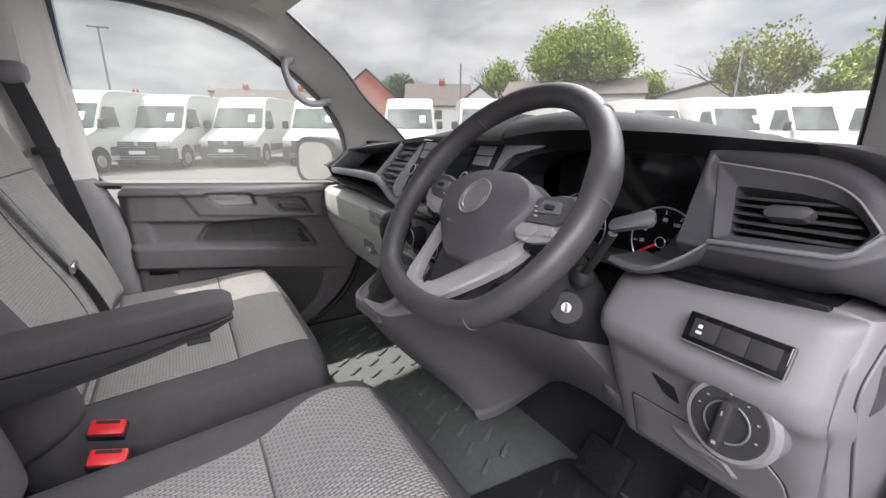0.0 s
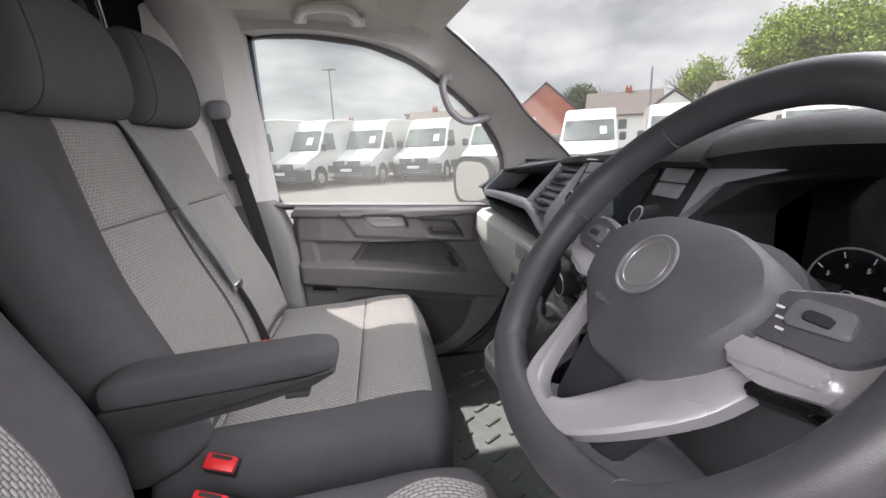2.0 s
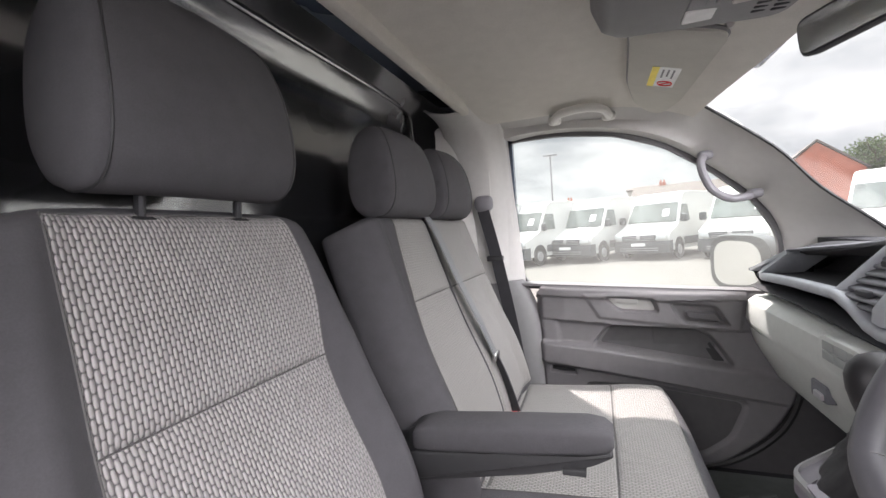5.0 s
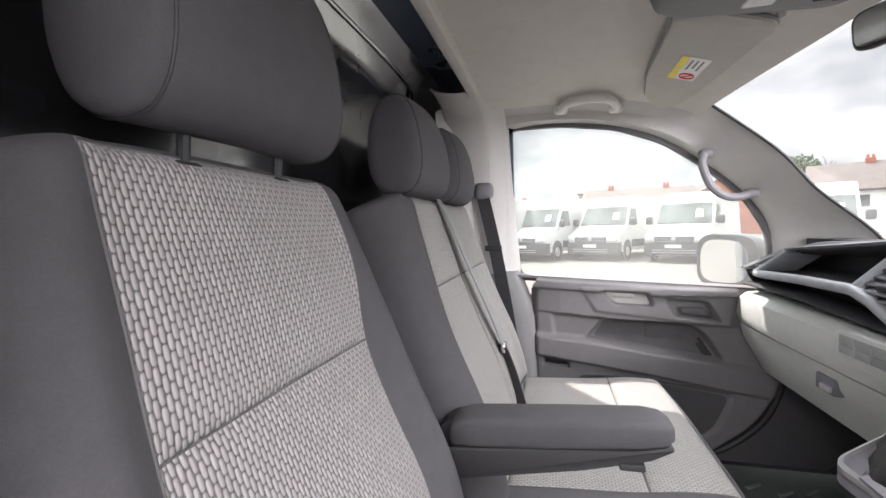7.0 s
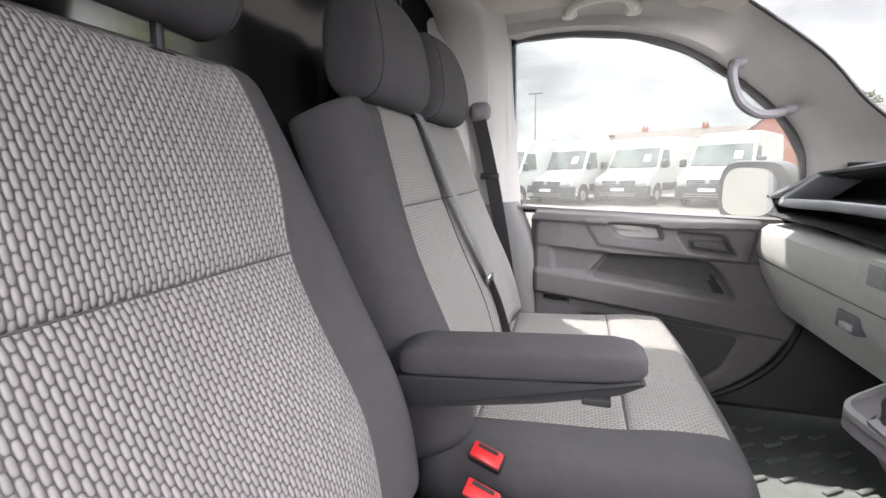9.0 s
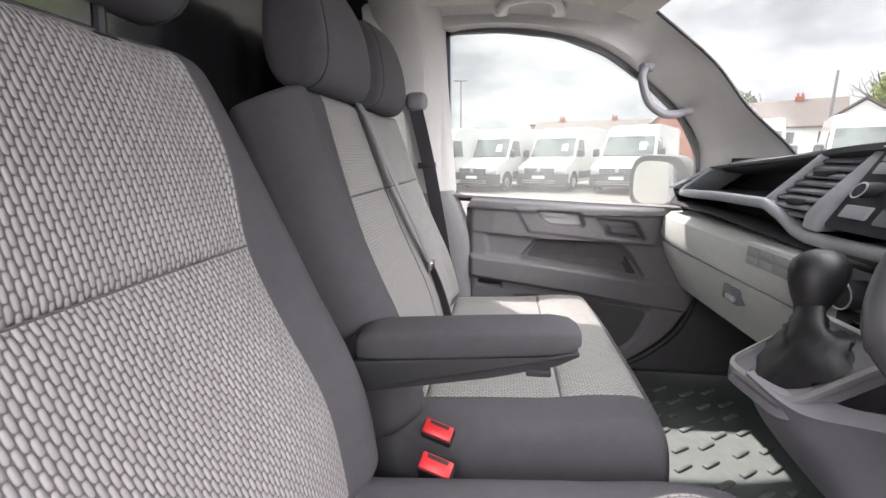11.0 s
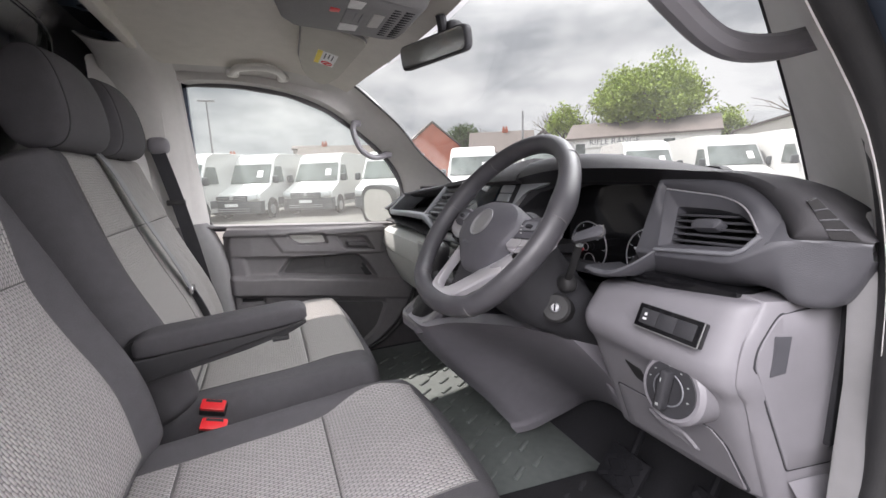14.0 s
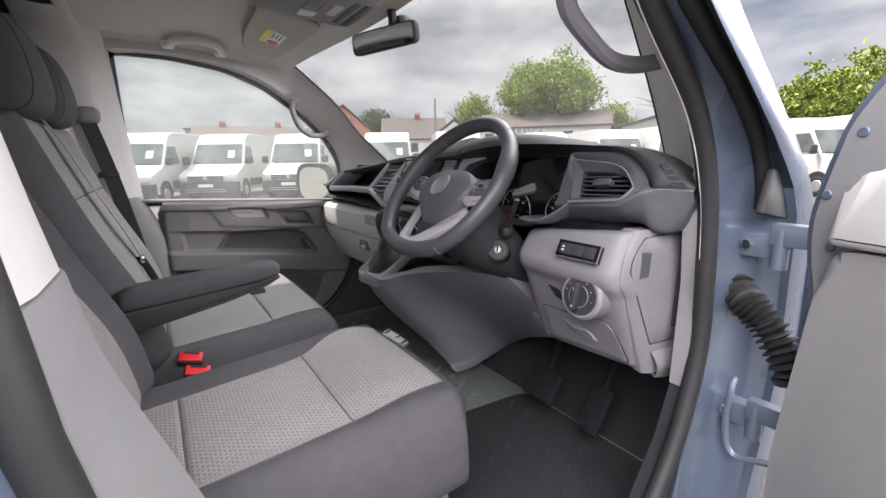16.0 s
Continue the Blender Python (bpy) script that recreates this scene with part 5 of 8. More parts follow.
v_out = round_poly([(-0.0815, 0.050), (-0.03, 0.043), (0.012, 0.0365), (0.038, 0.028), (0.056, 0.0165), (0.070, 0.001), (0.082, -0.014), (0.066, -0.040), (-0.048, -0.0455)], 0.004, 3)
v_in = round_poly([(-0.0545, 0.025), (-0.02, 0.0235), (0.010, 0.0215), (0.037, 0.0165), (0.052, 0.010), (0.063, 0.000), (0.0725, -0.012), (0.066, -0.029), (-0.038, -0.0345)], 0.004, 3)
MV_I = M_V.inverted()
edge = [Vector((x, top[0], top[1])) for x, top, bot, lip, under in POD[:17]] + [Vector((x, bot[0], bot[1])) for x, top, bot, lip, under in reversed(POD[:17])]
flat = [MV_I @ p for p in edge]


def reach(poly, a):
    """Where a ray at angle a from the vent's middle leaves a flat outline: edge number and fraction."""
    d = Vector((math.cos(a), math.sin(a)))
    best = None
    for k in range(len(poly)):
        p, q = Vector(poly[k][:2]) - Vector((0.0, -0.002)), Vector(poly[(k + 1) % len(poly)][:2]) - Vector((0.0, -0.002))
        e = q - p
        den = d.x * e.y - d.y * e.x
        if abs(den) < 1e-12:
            continue
        r, f = (p.x * e.y - p.y * e.x) / den, (p.x * d.y - p.y * d.x) / den
        if r > 0 and -1e-6 <= f <= 1 + 1e-6 and (best is None or r > best[0]):
            best = (r, k, f)
    return best[1], best[2]


# the housing's face round the vent opening
NR = 96
ring_a, ring_b = [], []
for k in range(NR):
    a = 2 * math.pi * k / NR
    n, f = reach(flat, a)
    ring_a.append(edge[n].lerp(edge[(n + 1) % len(edge)], f))
    n, f = reach(v_out, a)
    p = Vector(v_out[n]).lerp(Vector(v_out[(n + 1) % len(v_out)]), f)
    ring_b.append(M_V @ Vector((p.x, p.y, 0.001)))
MV_OUT = MV_I.inverted().to_3x3() @ Vector((0, 0, 1))
mids = [[p.lerp(q, f) + MV_OUT * (h * max(0.0, min(1.0, (p - M_V.translation).dot(Vector((0, 0.52, 0.85))) / 0.03))) for p, q in zip(ring_a, ring_b)] for f, h in ((0.12, 0.0025), (0.3, 0.005), (0.5, 0.006), (0.7, 0.005), (0.9, 0.0025))]
loft(POD_BM, [ring_a] + mids + [ring_b], True, False)
part("outer_pod", POD_BM, POD_GREY, dash, "black vent housing sweeping to the dash end", 45)
bm = bmesh.new()
loft(bm, [[M_V @ Vector((*p, -0.004)) for p in v_out], [M_V @ Vector((*p, 0.003)) for p in v_out], [M_V @ Vector((lerp(p[0], q[0], 0.08), lerp(p[1], q[1], 0.08), 0.0035)) for p, q in zip(v_out, v_in)], [M_V @ Vector((*p, -0.007)) for p in v_in], [M_V @ Vector((*p, -0.032)) for p in v_in]], True, False, True)
vent_r = part("outer_vent", bm, POD_GREY, dash, "driver's slatted outer air vent", 25)
bm = bmesh.new()
prism(bm, v_in, 'z', -0.033, -0.031)
bmesh.ops.transform(bm, matrix=M_V, verts=bm.verts)
part("vent_back", bm, RUBBER, vent_r)
for x0, x1, y in ((-0.041, 0.066, -0.0265), (-0.044, 0.068, -0.0165), (-0.047, 0.064, -0.0065), (-0.050, 0.056, 0.0035), (-0.053, 0.040, 0.0125)):
    bm = bmesh.new()
    rings = []
    for x in (x0, x0 + 0.004, x1 - 0.008, x1):
        e = 0.0006 if x in (x0, x1) else 0.0017
        rings.append([M_V @ Vector((x, y + 0.0075 - e, -0.026)), M_V @ Vector((x, y - e, -0.009)), M_V @ Vector((x, y - e * 0.3, -0.0075)), M_V @ Vector((x, y + e, -0.009)), M_V @ Vector((x, y + 0.0075 + e, -0.026))])
    loft(bm, rings)
    part("slat", bm, POD_GREY, vent_r, "", 50)
bm = bmesh.new()
prism(bm, round_poly([(-0.015, -0.004), (-0.010, 0.003), (0.024, 0.0045), (0.029, 0.001), (0.023, -0.0085), (-0.010, -0.0105)], 0.002, 3), 'z', -0.014, 0.001, 0.002)
bmesh.ops.transform(bm, matrix=M_V, verts=bm.verts)
part("vent_tab", bm, POD_GREY, vent_r)
bm = bmesh.new()
tube(bm, [M_V @ Vector(p) for p in smooth_line([(-0.080, 0.049, 0.0036), (-0.03, 0.042, 0.0036), (0.012, 0.0358, 0.0036), (0.038, 0.0273, 0.0036), (0.056, 0.0158, 0.0036), (0.070, 0.0005, 0.0036), (0.0815, -0.0135, 0.0036)], 5)], 0.0011, 6)
part("chrome_line", bm, SATIN, vent_r)
bm = bmesh.new()
tube(bm, [M_V @ Vector((x, y, 0.002)) for x, y in ((-0.052, -0.0492), (-0.043, -0.0482), (0.014, -0.0450), (0.060, -0.0420), (0.0712, -0.0352), (0.084, -0.0160))], 0.0028, 8)
part("vent_ledge", bm, DASH_GREY, vent_r)
bm = bmesh.new()
LIP = smooth_line([(0.530, 0.502, 1.300), (0.560, 0.499, 1.298), (0.585, 0.506, 1.302), (0.608, 0.526, 1.318), (0.624, 0.549, 1.338)], 5)
loft(bm, [[p + Vector(d) for d in ((0, 0, 0), (0, 0.003, 0.0045), (0, 0.010, 0.0055), (0, 0.075, 0.002), (0, 0.075, -0.012), (0, 0.004, -0.005))] for p in LIP])
part("binnacle_lip", bm, POD_GREY, dash, "slate grey lip under the instruments", 50)
dq = [Vector(p) for p in ((0.794, 0.567, 1.4145), (0.800, 0.571, 1.418), (0.831, 0.595, 1.374), (0.812, 0.581, 1.375))]
dn = (dq[2] - dq[0]).cross(dq[3] - dq[0]).normalized()
dn = -dn if dn.y > 0 else dn
bm = bmesh.new()
loft(bm, [[p - dn * 0.006 for p in dq], [p + dn * 0.003 for p in dq]])
demist = part("side_demister", bm, GAITER, dash, "slatted side window demister")
for k in range(3):
    f = 0.25 + 0.25 * k
    bm = bmesh.new()
    tube(bm, [dq[0].lerp(dq[3], f) + dn * 0.0035, dq[1].lerp(dq[2], f) + dn * 0.0035], 0.0010, 6)
    part("slat", bm, POD_GREY, demist)

# light grey driver's lower panel: a bulging upper roll, a crease and a face that falls away to the knees
def knee_z(x):
    return 0.998 + 0.045 * (x - 0.43)


def panel_profile(x, dy):
    t = (x - 0.513) / 0.25
    return round_line([(x, 0.70, lerp(1.272, 1.300, t)), (x, 0.540 - 0.008 * t + dy, lerp(1.271, 1.296, t)), (x, 0.503 + dy, lerp(1.224, 1.216, t)), (x, 0.507 + dy, lerp(1.200, 1.192, t)), (x, 0.525 + dy, lerp(1.180, 1.172, t)), (x, 0.600 + dy, knee_z(x)), (x, 0.72, knee_z(x) + 0.01)], 0.013, 5)


bm = bmesh.new()
loft(bm, [panel_profile(x, dy) for x, dy in ((0.513, 0.045), (0.515, 0.022), (0.521, 0.009), (0.531, 0.002), (0.545, 0.0), (0.60, 0.0), (0.65, -0.001), (0.70, -0.001), (0.735, 0.0), (0.750, 0.003), (0.760, 0.010), (0.766, 0.020))], False, False)
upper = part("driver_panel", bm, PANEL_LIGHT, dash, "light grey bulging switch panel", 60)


def panel_y(x, z):
    """The panel's face below its crease."""
    t = (x - 0.513) / 0.25
    zc = lerp(1.180, 1.172, t)
    return lerp(0.525, 0.600, (zc - z) / (zc - knee_z(x)))


def on_panel(name, pts, out_, mat_, label="", r=0.008):
    """A thin lid with a fine joint round it, lying on the lower face."""
    o = round_poly(pts, r, 4)
    c = Vector((sum(q[0] for q in o) / len(o), sum(q[1] for q in o) / len(o)))
    bm = bmesh.new()
    rings = []
    for k, d in ((1.0, 0.004), (1.0, -out_ * 0.4), (0.985, -out_), (0.8, -out_), (0.5, -out_), (0.2, -out_)):
        rings.append([(c.x + (q[0] - c.x) * k, panel_y(c.x + (q[0] - c.x) * k, c.y + (q[1] - c.y) * k) + d, c.y + (q[1] - c.y) * k) for q in o])
    loft(bm, rings)
    return part(name, bm, mat_, upper, label, 40)


on_panel("lid_joint", [(0.553, 1.103), (0.655, 1.105), (0.722, 1.115), (0.738, 1.095), (0.752, 1.022), (0.548, 1.014)], 0.0008, DASH_BLACK, "dark joint round the cubby lid")
on_panel("cubby_lid", [(0.5548, 1.101), (0.655, 1.103), (0.720, 1.113), (0.736, 1.094), (0.750, 1.0238), (0.550, 1.0158)], 0.0022, PANEL_LIGHT, "light grey cubby lid")
bm = bmesh.new()
o = round_poly([(0.612, 1.082), (0.672, 1.074), (0.690, 1.052), (0.634, 1.060)], 0.008, 4)
c = Vector((0.652, 1.067))
loft(bm, [[(c.x + (q[0] - c.x) * k, panel_y(q[0], q[1]) + d, c.y + (q[1] - c.y) * k) for q in o] for k, d in ((1.12, -0.0018), (1.0, -0.0065), (0.8, -0.0075), (0.3, -0.0075))])
part("cubby_pull", bm, PANEL_LIGHT, upper, "", 50)
on_panel("blank_pocket", [(0.592, 1.163), (0.622, 1.157), (0.626, 1.130), (0.606, 1.136)], 0.0015, RUBBER, "", 0.003)

# knee bolster under the column
bm = bmesh.new()
K_TOP = smooth_line([(0.29, 0.67, 1.125), (0.345, 0.66, 1.098), (0.395, 0.645, 1.080), (0.440, 0.625, 1.066), (0.470, 0.612, 1.050), (0.532, 0.600, 1.040)], 5)
K_LOW = smooth_line([(0.29, 0.76, 0.925), (0.345, 0.73, 0.945), (0.395, 0.695, 0.965), (0.440, 0.660, 0.985), (0.480, 0.635, 0.995), (0.532, 0.610, 1.003)], 5)
loft(bm, [round_line([p + Vector((0, 0.08, 0.006)), p, p.lerp(q, 0.5) + Vector((0, -0.003, 0)), q, q + Vector((0, 0.10, 0.012))], 0.014, 4) for p, q in zip(K_TOP, K_LOW)], False, False)
part("knee_bolster", bm, PANEL_MID, dash, "grey knee panel under the column", 50)

# switch strip on the upper panel
up_n = Vector((0, -0.919, 0.395))
M_SW = axes((0.6855, 0.5050, 1.2545), (1, 0, -0.01), up_n)
bm = bmesh.new()
box(bm, (-0.0475, -0.0165, -0.01), (0.0475, 0.0165, 0.003), 0.002, 2, M_SW)
strip = part("switch_strip", bm, GLOSS_BLACK, dash, "black three-key switch strip")
for k in range(3):
    bm = bmesh.new()
    box(bm, (-0.0405 + k * 0.0272, -0.0105, 0.0), (-0.0137 + k * 0.0272, 0.0105, 0.0042), 0.001, 2, M_SW)
    part("key", bm, DASH_BLACK, strip)
for x0, y0, x1, y1 in ((-0.034, 0.001, -0.030, 0.005), (-0.035, -0.005, -0.029, -0.002)):
    bm = bmesh.new()
    box(bm, (x0, y0, 0.0042), (x1, y1, 0.0046), 0, 2, M_SW)
    part("printed_mark", bm, WHITE_MARK, strip)
bm = bmesh.new()
tube(bm, [M_SW @ Vector(q) for q in ((-0.046, -0.0168, 0.002), (0.0472, -0.0168, 0.002), (0.048, -0.0155, 0.002), (0.048, 0.0155, 0.002))], 0.0008, 6)
part("bright_edge", bm, LOCK_GREY, strip)

# headlamp switch
kn_n = Vector((0, -0.97, 0.15)).normalized()
KC = Vector((0.696, 0.507, 1.168))
bm = bmesh.new()
disc(bm, KC + kn_n * 0.004, kn_n, 0.0465, 0.05, 48, 0.005)
bez = part("lamp_switch_bezel", bm, PANEL_LIGHT, dash, "light grey round bezel")
bm = bmesh.new()
disc(bm, KC + kn_n * 0.0055, kn_n, 0.0372, 0.01, 48, 0.001)
face = part("lamp_switch", bm, DASH_BLACK, bez, "black rotary headlamp switch")
M_KN = axes(KC + kn_n * 0.008, (1, 0, 0), kn_n)
bm = bmesh.new()
box(bm, (-0.0062, -0.027, 0), (0.0062, 0.027, 0.017), 0.004, 3, M_KN @ Matrix.Rotation(radians(-4), 4, 'Z'))
part("grip", bm, DASH_BLACK, bez)
bm = bmesh.new()
hoop(bm, KC + kn_n * 0.008, kn_n, 0.0215, 0.0012, 32, 5)
part("ring_line", bm, DASH_GREY, bez)
for a in (165, 140, 95, 60, 25, -10):
    bm = bmesh.new()
    c = Vector((0.0295 * math.cos(radians(a)), 0.031 * math.sin(radians(a)), 0))
    box(bm, c - Vector((0.0012, 0.0007, 0)), c + Vector((0.0012, 0.0007, 0.0006)), 0, 1, M_KN)
    part("printed_mark", bm, KEY_GREY, bez)
for x0, y0, x1, y1 in ((-0.0008, 0.012, 0.0008, 0.017), (-0.002, -0.020, 0.002, -0.0165)):
    bm = bmesh.new()
    box(bm, (x0, y0, 0.0169), (x1, y1, 0.0174), 0, 1, M_KN)
    part("grip_mark", bm, KEY_GREY, bez)

# end cover on the driver's side, turning the panel's corner to the door post
END_Y = [(1.000, 0.615), (1.06, 0.588), (1.12, 0.563), (1.172, 0.542), (1.192, 0.526), (1.216, 0.522), (1.255, 0.532), (1.297, 0.558)]


def end_at(u, z):
    return Vector((0.766 + 0.012 * min(1.0, u / 0.15) ** 0.6 + 0.030 * u ** 1.4, lerp(curve_at(END_Y, z), 0.745, u), z))


bm = bmesh.new()
sheet(bm, lambda u, v: end_at(u ** 1.4, lerp(1.004, 1.298, v)), 16, 24, 0.2, 0.3, (-0.03, 0.01, 0))
end = part("end_cover", bm, PANEL_LIGHT, dash, "light grey end of the dashboard", 60)


def on_end(name, pts, out_, mat_, label="", r=0.010):
    """A plate on the end cover: corners as (u, z)."""
    o = round_poly(pts, r, 4)
    cu, cz = sum(q[0] for q in o) / len(o), sum(q[1] for q in o) / len(o)
    bm = bmesh.new()
    loft(bm, [[end_at(max(0.0, cu + (q[0] - cu) * k), cz + (q[1] - cz) * k) + Vector((d, -d * 0.3, 0)) for q in o] for k, d in ((1.0, -0.004), (1.0, out_ * 0.5), (0.985, out_), (0.7, out_), (0.4, out_), (0.1, out_))])
    return part(name, bm, mat_, end, label, 40)


on_end("lid_joint", [(0.055, 1.240), (0.10, 1.285), (0.70, 1.293), (0.62, 1.070), (0.16, 1.070)], 0.0008, DASH_BLACK, "dark joint round the fuse lid", 0.02)
on_end("fuse_lid", [(0.064, 1.240), (0.107, 1.283), (0.69, 1.2905), (0.612, 1.0725), (0.168, 1.0725)], 0.0022, PANEL_LIGHT, "light grey fuse lid", 0.02)
on_end("cover_label", [(0.128, 1.260), (0.248, 1.2575), (0.262, 1.2125), (0.150, 1.2115)], 0.0030, POD_GREY, "dark rectangular sticker", 0.002)
bm = bmesh.new()
loft(bm, [[end_at(u, 1.055 - 0.055 * k) + Vector((0.002 + 0.010 * math.sin(math.pi * k), 0, -0.012 * math.sin(math.pi * u) * k)) for u in (0.16, 0.3, 0.45, 0.6, 0.75, 0.9)] for k in (0.0, 0.12, 0.3, 0.5, 0.7, 0.88, 1.0)], False, False)
loft(bm, [[end_at(u, 1.0) + Vector((0.002, 0, -0.012 * math.sin(math.pi * u))) for u in (0.16, 0.3, 0.45, 0.6, 0.75, 0.9)], [end_at(u, 1.0) + Vector((-0.05, 0.03, 0.0)) for u in (0.16, 0.3, 0.45, 0.6, 0.75, 0.9)]], False, False)
part("end_foot", bm, PANEL_LIGHT, dash, "", 60)
bm = bmesh.new()
box(bm, (0.56, 0.560, 1.282), (0.735, 0.75, 1.3005), 0.002)
part("shelf_mat", bm, GLOSS_BLACK, dash, "glossy black shelf slot")
bm = bmesh.new()
box(bm, (0.30, 0.66, 1.10), (0.565, 0.76, 1.225), 0.004)
box(bm, (0.62, 0.66, 1.10), (0.80, 0.76, 1.33), 0.004)
part("knee_body", bm, DASH_BLACK, dash)

# ---------------------------------------------------------------- centre console with gear lever
console = thing("centre_console", (0.1, 0.6, FLOOR_Z), "grey-purple plastic console sweeping down from the dashboard", "console")
C_LEFT = smooth_line([(0.030, 0.352, 1.098), (0.034, 0.370, 1.045), (0.038, 0.412, 0.985), (0.048, 0.484, 0.902), (0.055, 0.560, 0.822), (0.062, 0.630, 0.735), (0.070, 0.668, 0.690)], 4)
C_TOP = smooth_line([(0.030, 0.352, 1.098), (0.135, 0.360, 1.098), (0.215, 0.405, 1.125), (0.34, 0.475, 1.145), (0.46, 0.535, 1.150)], 6)
C_RIGHT = smooth_line([(0.46, 0.535, 1.150), (0.495, 0.590, 1.080), (0.515, 0.640, 0.985)], 12)
C_LOW = smooth_line([(0.070, 0.668, 0.690), (0.084, 0.72, 0.698), (0.086, 0.82, 0.720), (0.100, 0.905, 0.748), (0.30, 0.790, 0.870), (0.515, 0.640, 0.985)], 6)


def along(line, t):
    f = t * (len(line) - 1)
    k = min(int(f), len(line) - 2)
    return line[k].lerp(line[k + 1], f - k)


def console_fn(a, b):
    """One swept skin between gear plate, column, knee edge and floor."""
    p = lerp(along(C_TOP, a), along(C_LOW, a), b) + lerp(along(C_LEFT, b), along(C_RIGHT, b), a)
    p = p - (C_TOP[0] * (1 - a) * (1 - b) + C_TOP[-1] * a * (1 - b) + C_LOW[0] * (1 - a) * b + C_LOW[-1] * a * b)
    swell = math.sin(math.pi * min(1.0, a * 1.1)) ** 0.8 * math.sin(math.pi * min(1.0, b / 0.88)) ** 0.8 if a * 1.1 < 1 and b < 0.88 else 0.0
    lip = max(0.0, min(1.0, (b - 0.87) / 0.03)) * max(0.0, 1 - a * 0.9)
    return p + Vector((0.004, -0.020, 0.010)) * swell + Vector((0.005, -0.009, 0.001)) * lip


bm = bmesh.new()
sheet(bm, console_fn, 36, 48, 0.6, 0.6, (-0.01, 0.05, 0.01))
part("console_body", bm, PANEL_MID, console, "smooth grey plastic console skin", 50)
bm = bmesh.new()
loft(bm, [[p + Vector((-0.002, 0.004, 0)) for p in C_LEFT], [p + Vector((-0.05, 0.05, 0)) for p in C_LEFT], [Vector((-0.05, 0.80, p.z)) for p in C_LEFT]], False, False)
part("console_side", bm, PANEL_MID, console, "", 60)
def gear_slope(p, z):
    """The gear plate climbs towards the dashboard."""
    y = 0.350 + (p[1] - 0.350) * 0.72
    return (p[0], y, z + 0.70 * (y - 0.355))


bm = bmesh.new()
o = round_poly([(-0.030, 0.350), (0.115, 0.360), (0.125, 0.53), (-0.030, 0.53)], 0.030, 5)
i_ = round_poly([(-0.024, 0.357), (0.108, 0.367), (0.118, 0.52), (-0.024, 0.52)], 0.026, 5)
loft(bm, [[gear_slope(p, 1.058) for p in i_], [gear_slope(p, 1.066) for p in o], [gear_slope(p, 1.084) for p in o]])
part("gear_block", bm, PANEL_MID, console, "", 40)
bm = bmesh.new()
loft(bm, [[gear_slope(p, 1.080) for p in o], [gear_slope(p, 1.092) for p in o], [gear_slope(p, 1.094) for p in i_], [gear_slope(p, 1.083) for p in i_]], True, False, True)
part("gear_surround", bm, LOCK_GREY, console, "thin silver-grey surround")
bm = bmesh.new()
loft(bm, [[gear_slope(p, 1.078) for p in i_], [gear_slope(p, 1.0855) for p in i_]])
part("gear_plate", bm, PANEL_MID, console)
gear = thing("gear_lever", (0.045, 0.42, 1.13), "black leather gear lever with gathered gaiter", "gear lever")
bm = bmesh.new()
rings = []
for k, (f, r) in enumerate(((0.0, 0.058), (0.05, 0.058), (0.12, 0.053), (0.22, 0.044), (0.34, 0.034), (0.42, 0.031), (0.5, 0.026), (0.6, 0.025), (0.7, 0.020), (0.85, 0.018), (1.0, 0.017))):
    cx, cy, cz = lerp(0.044, -0.005, f), lerp(0.415, 0.448, f), lerp(1.086, 1.205, f)
    ring = []
    for n_ in range(32):
        a = 2 * math.pi * n_ / 32
        w = 1 + (0.15 * math.sin(4 * a + 1.3 * k) + 0.07 * math.sin(9 * a - 2.1 * k)) * (1 if 0 < k < 7 else 0.2)
        y = cy + r * 0.85 * w * math.sin(a)
        ring.append((cx + r * w * math.cos(a), y, cz + (1 - f) * 0.70 * (y - 0.355)))
    rings.append(ring)
loft(bm, rings)
part("gaiter", bm, GAITER, gear, "", 60)
bm = bmesh.new()
rings = []
for z, rx, ry in ((1.180, 0.017, 0.018), (1.192, 0.019, 0.020), (1.206, 0.025, 0.027), (1.226, 0.030, 0.035), (1.246, 0.032, 0.039), (1.262, 0.029, 0.036), (1.272, 0.021, 0.026), (1.278, 0.010, 0.012), (1.279, 0.003, 0.004)):
    rings.append([(-0.008 - 0.2 * (z - 1.2) + rx * math.cos(a), 0.450 + 0.2 * (z - 1.2) + ry * math.sin(a), z) for a in [2 * math.pi * n_ / 24 for n_ in range(24)]])
loft(bm, rings)
part("knob", bm, GAITER, gear, "", 60)

# ---------------------------------------------------------------- steering wheel and column
WC, WU, WN = Vector((0.400, 0.395, 1.368)), Vector((0, 0.630, 0.777)).normalized(), Vector((0, -0.777, 0.630)).normalized()
WX = Vector((1, 0, 0))


def wheel_at(x, u, n=0.0):
    return WC + WX * x + WU * u + WN * n


wheel = thing("steering_wheel", WC, "black leather flat-bottomed steering wheel with silver lower spoke", "steering wheel")


def rim_point(a):
    r = 0.1765
    x, u = r * math.cos(a), r * math.sin(a)
    if u < -0.135:
        u = -0.135 - (abs(u) - 0.135) * 0.62
    return x, u


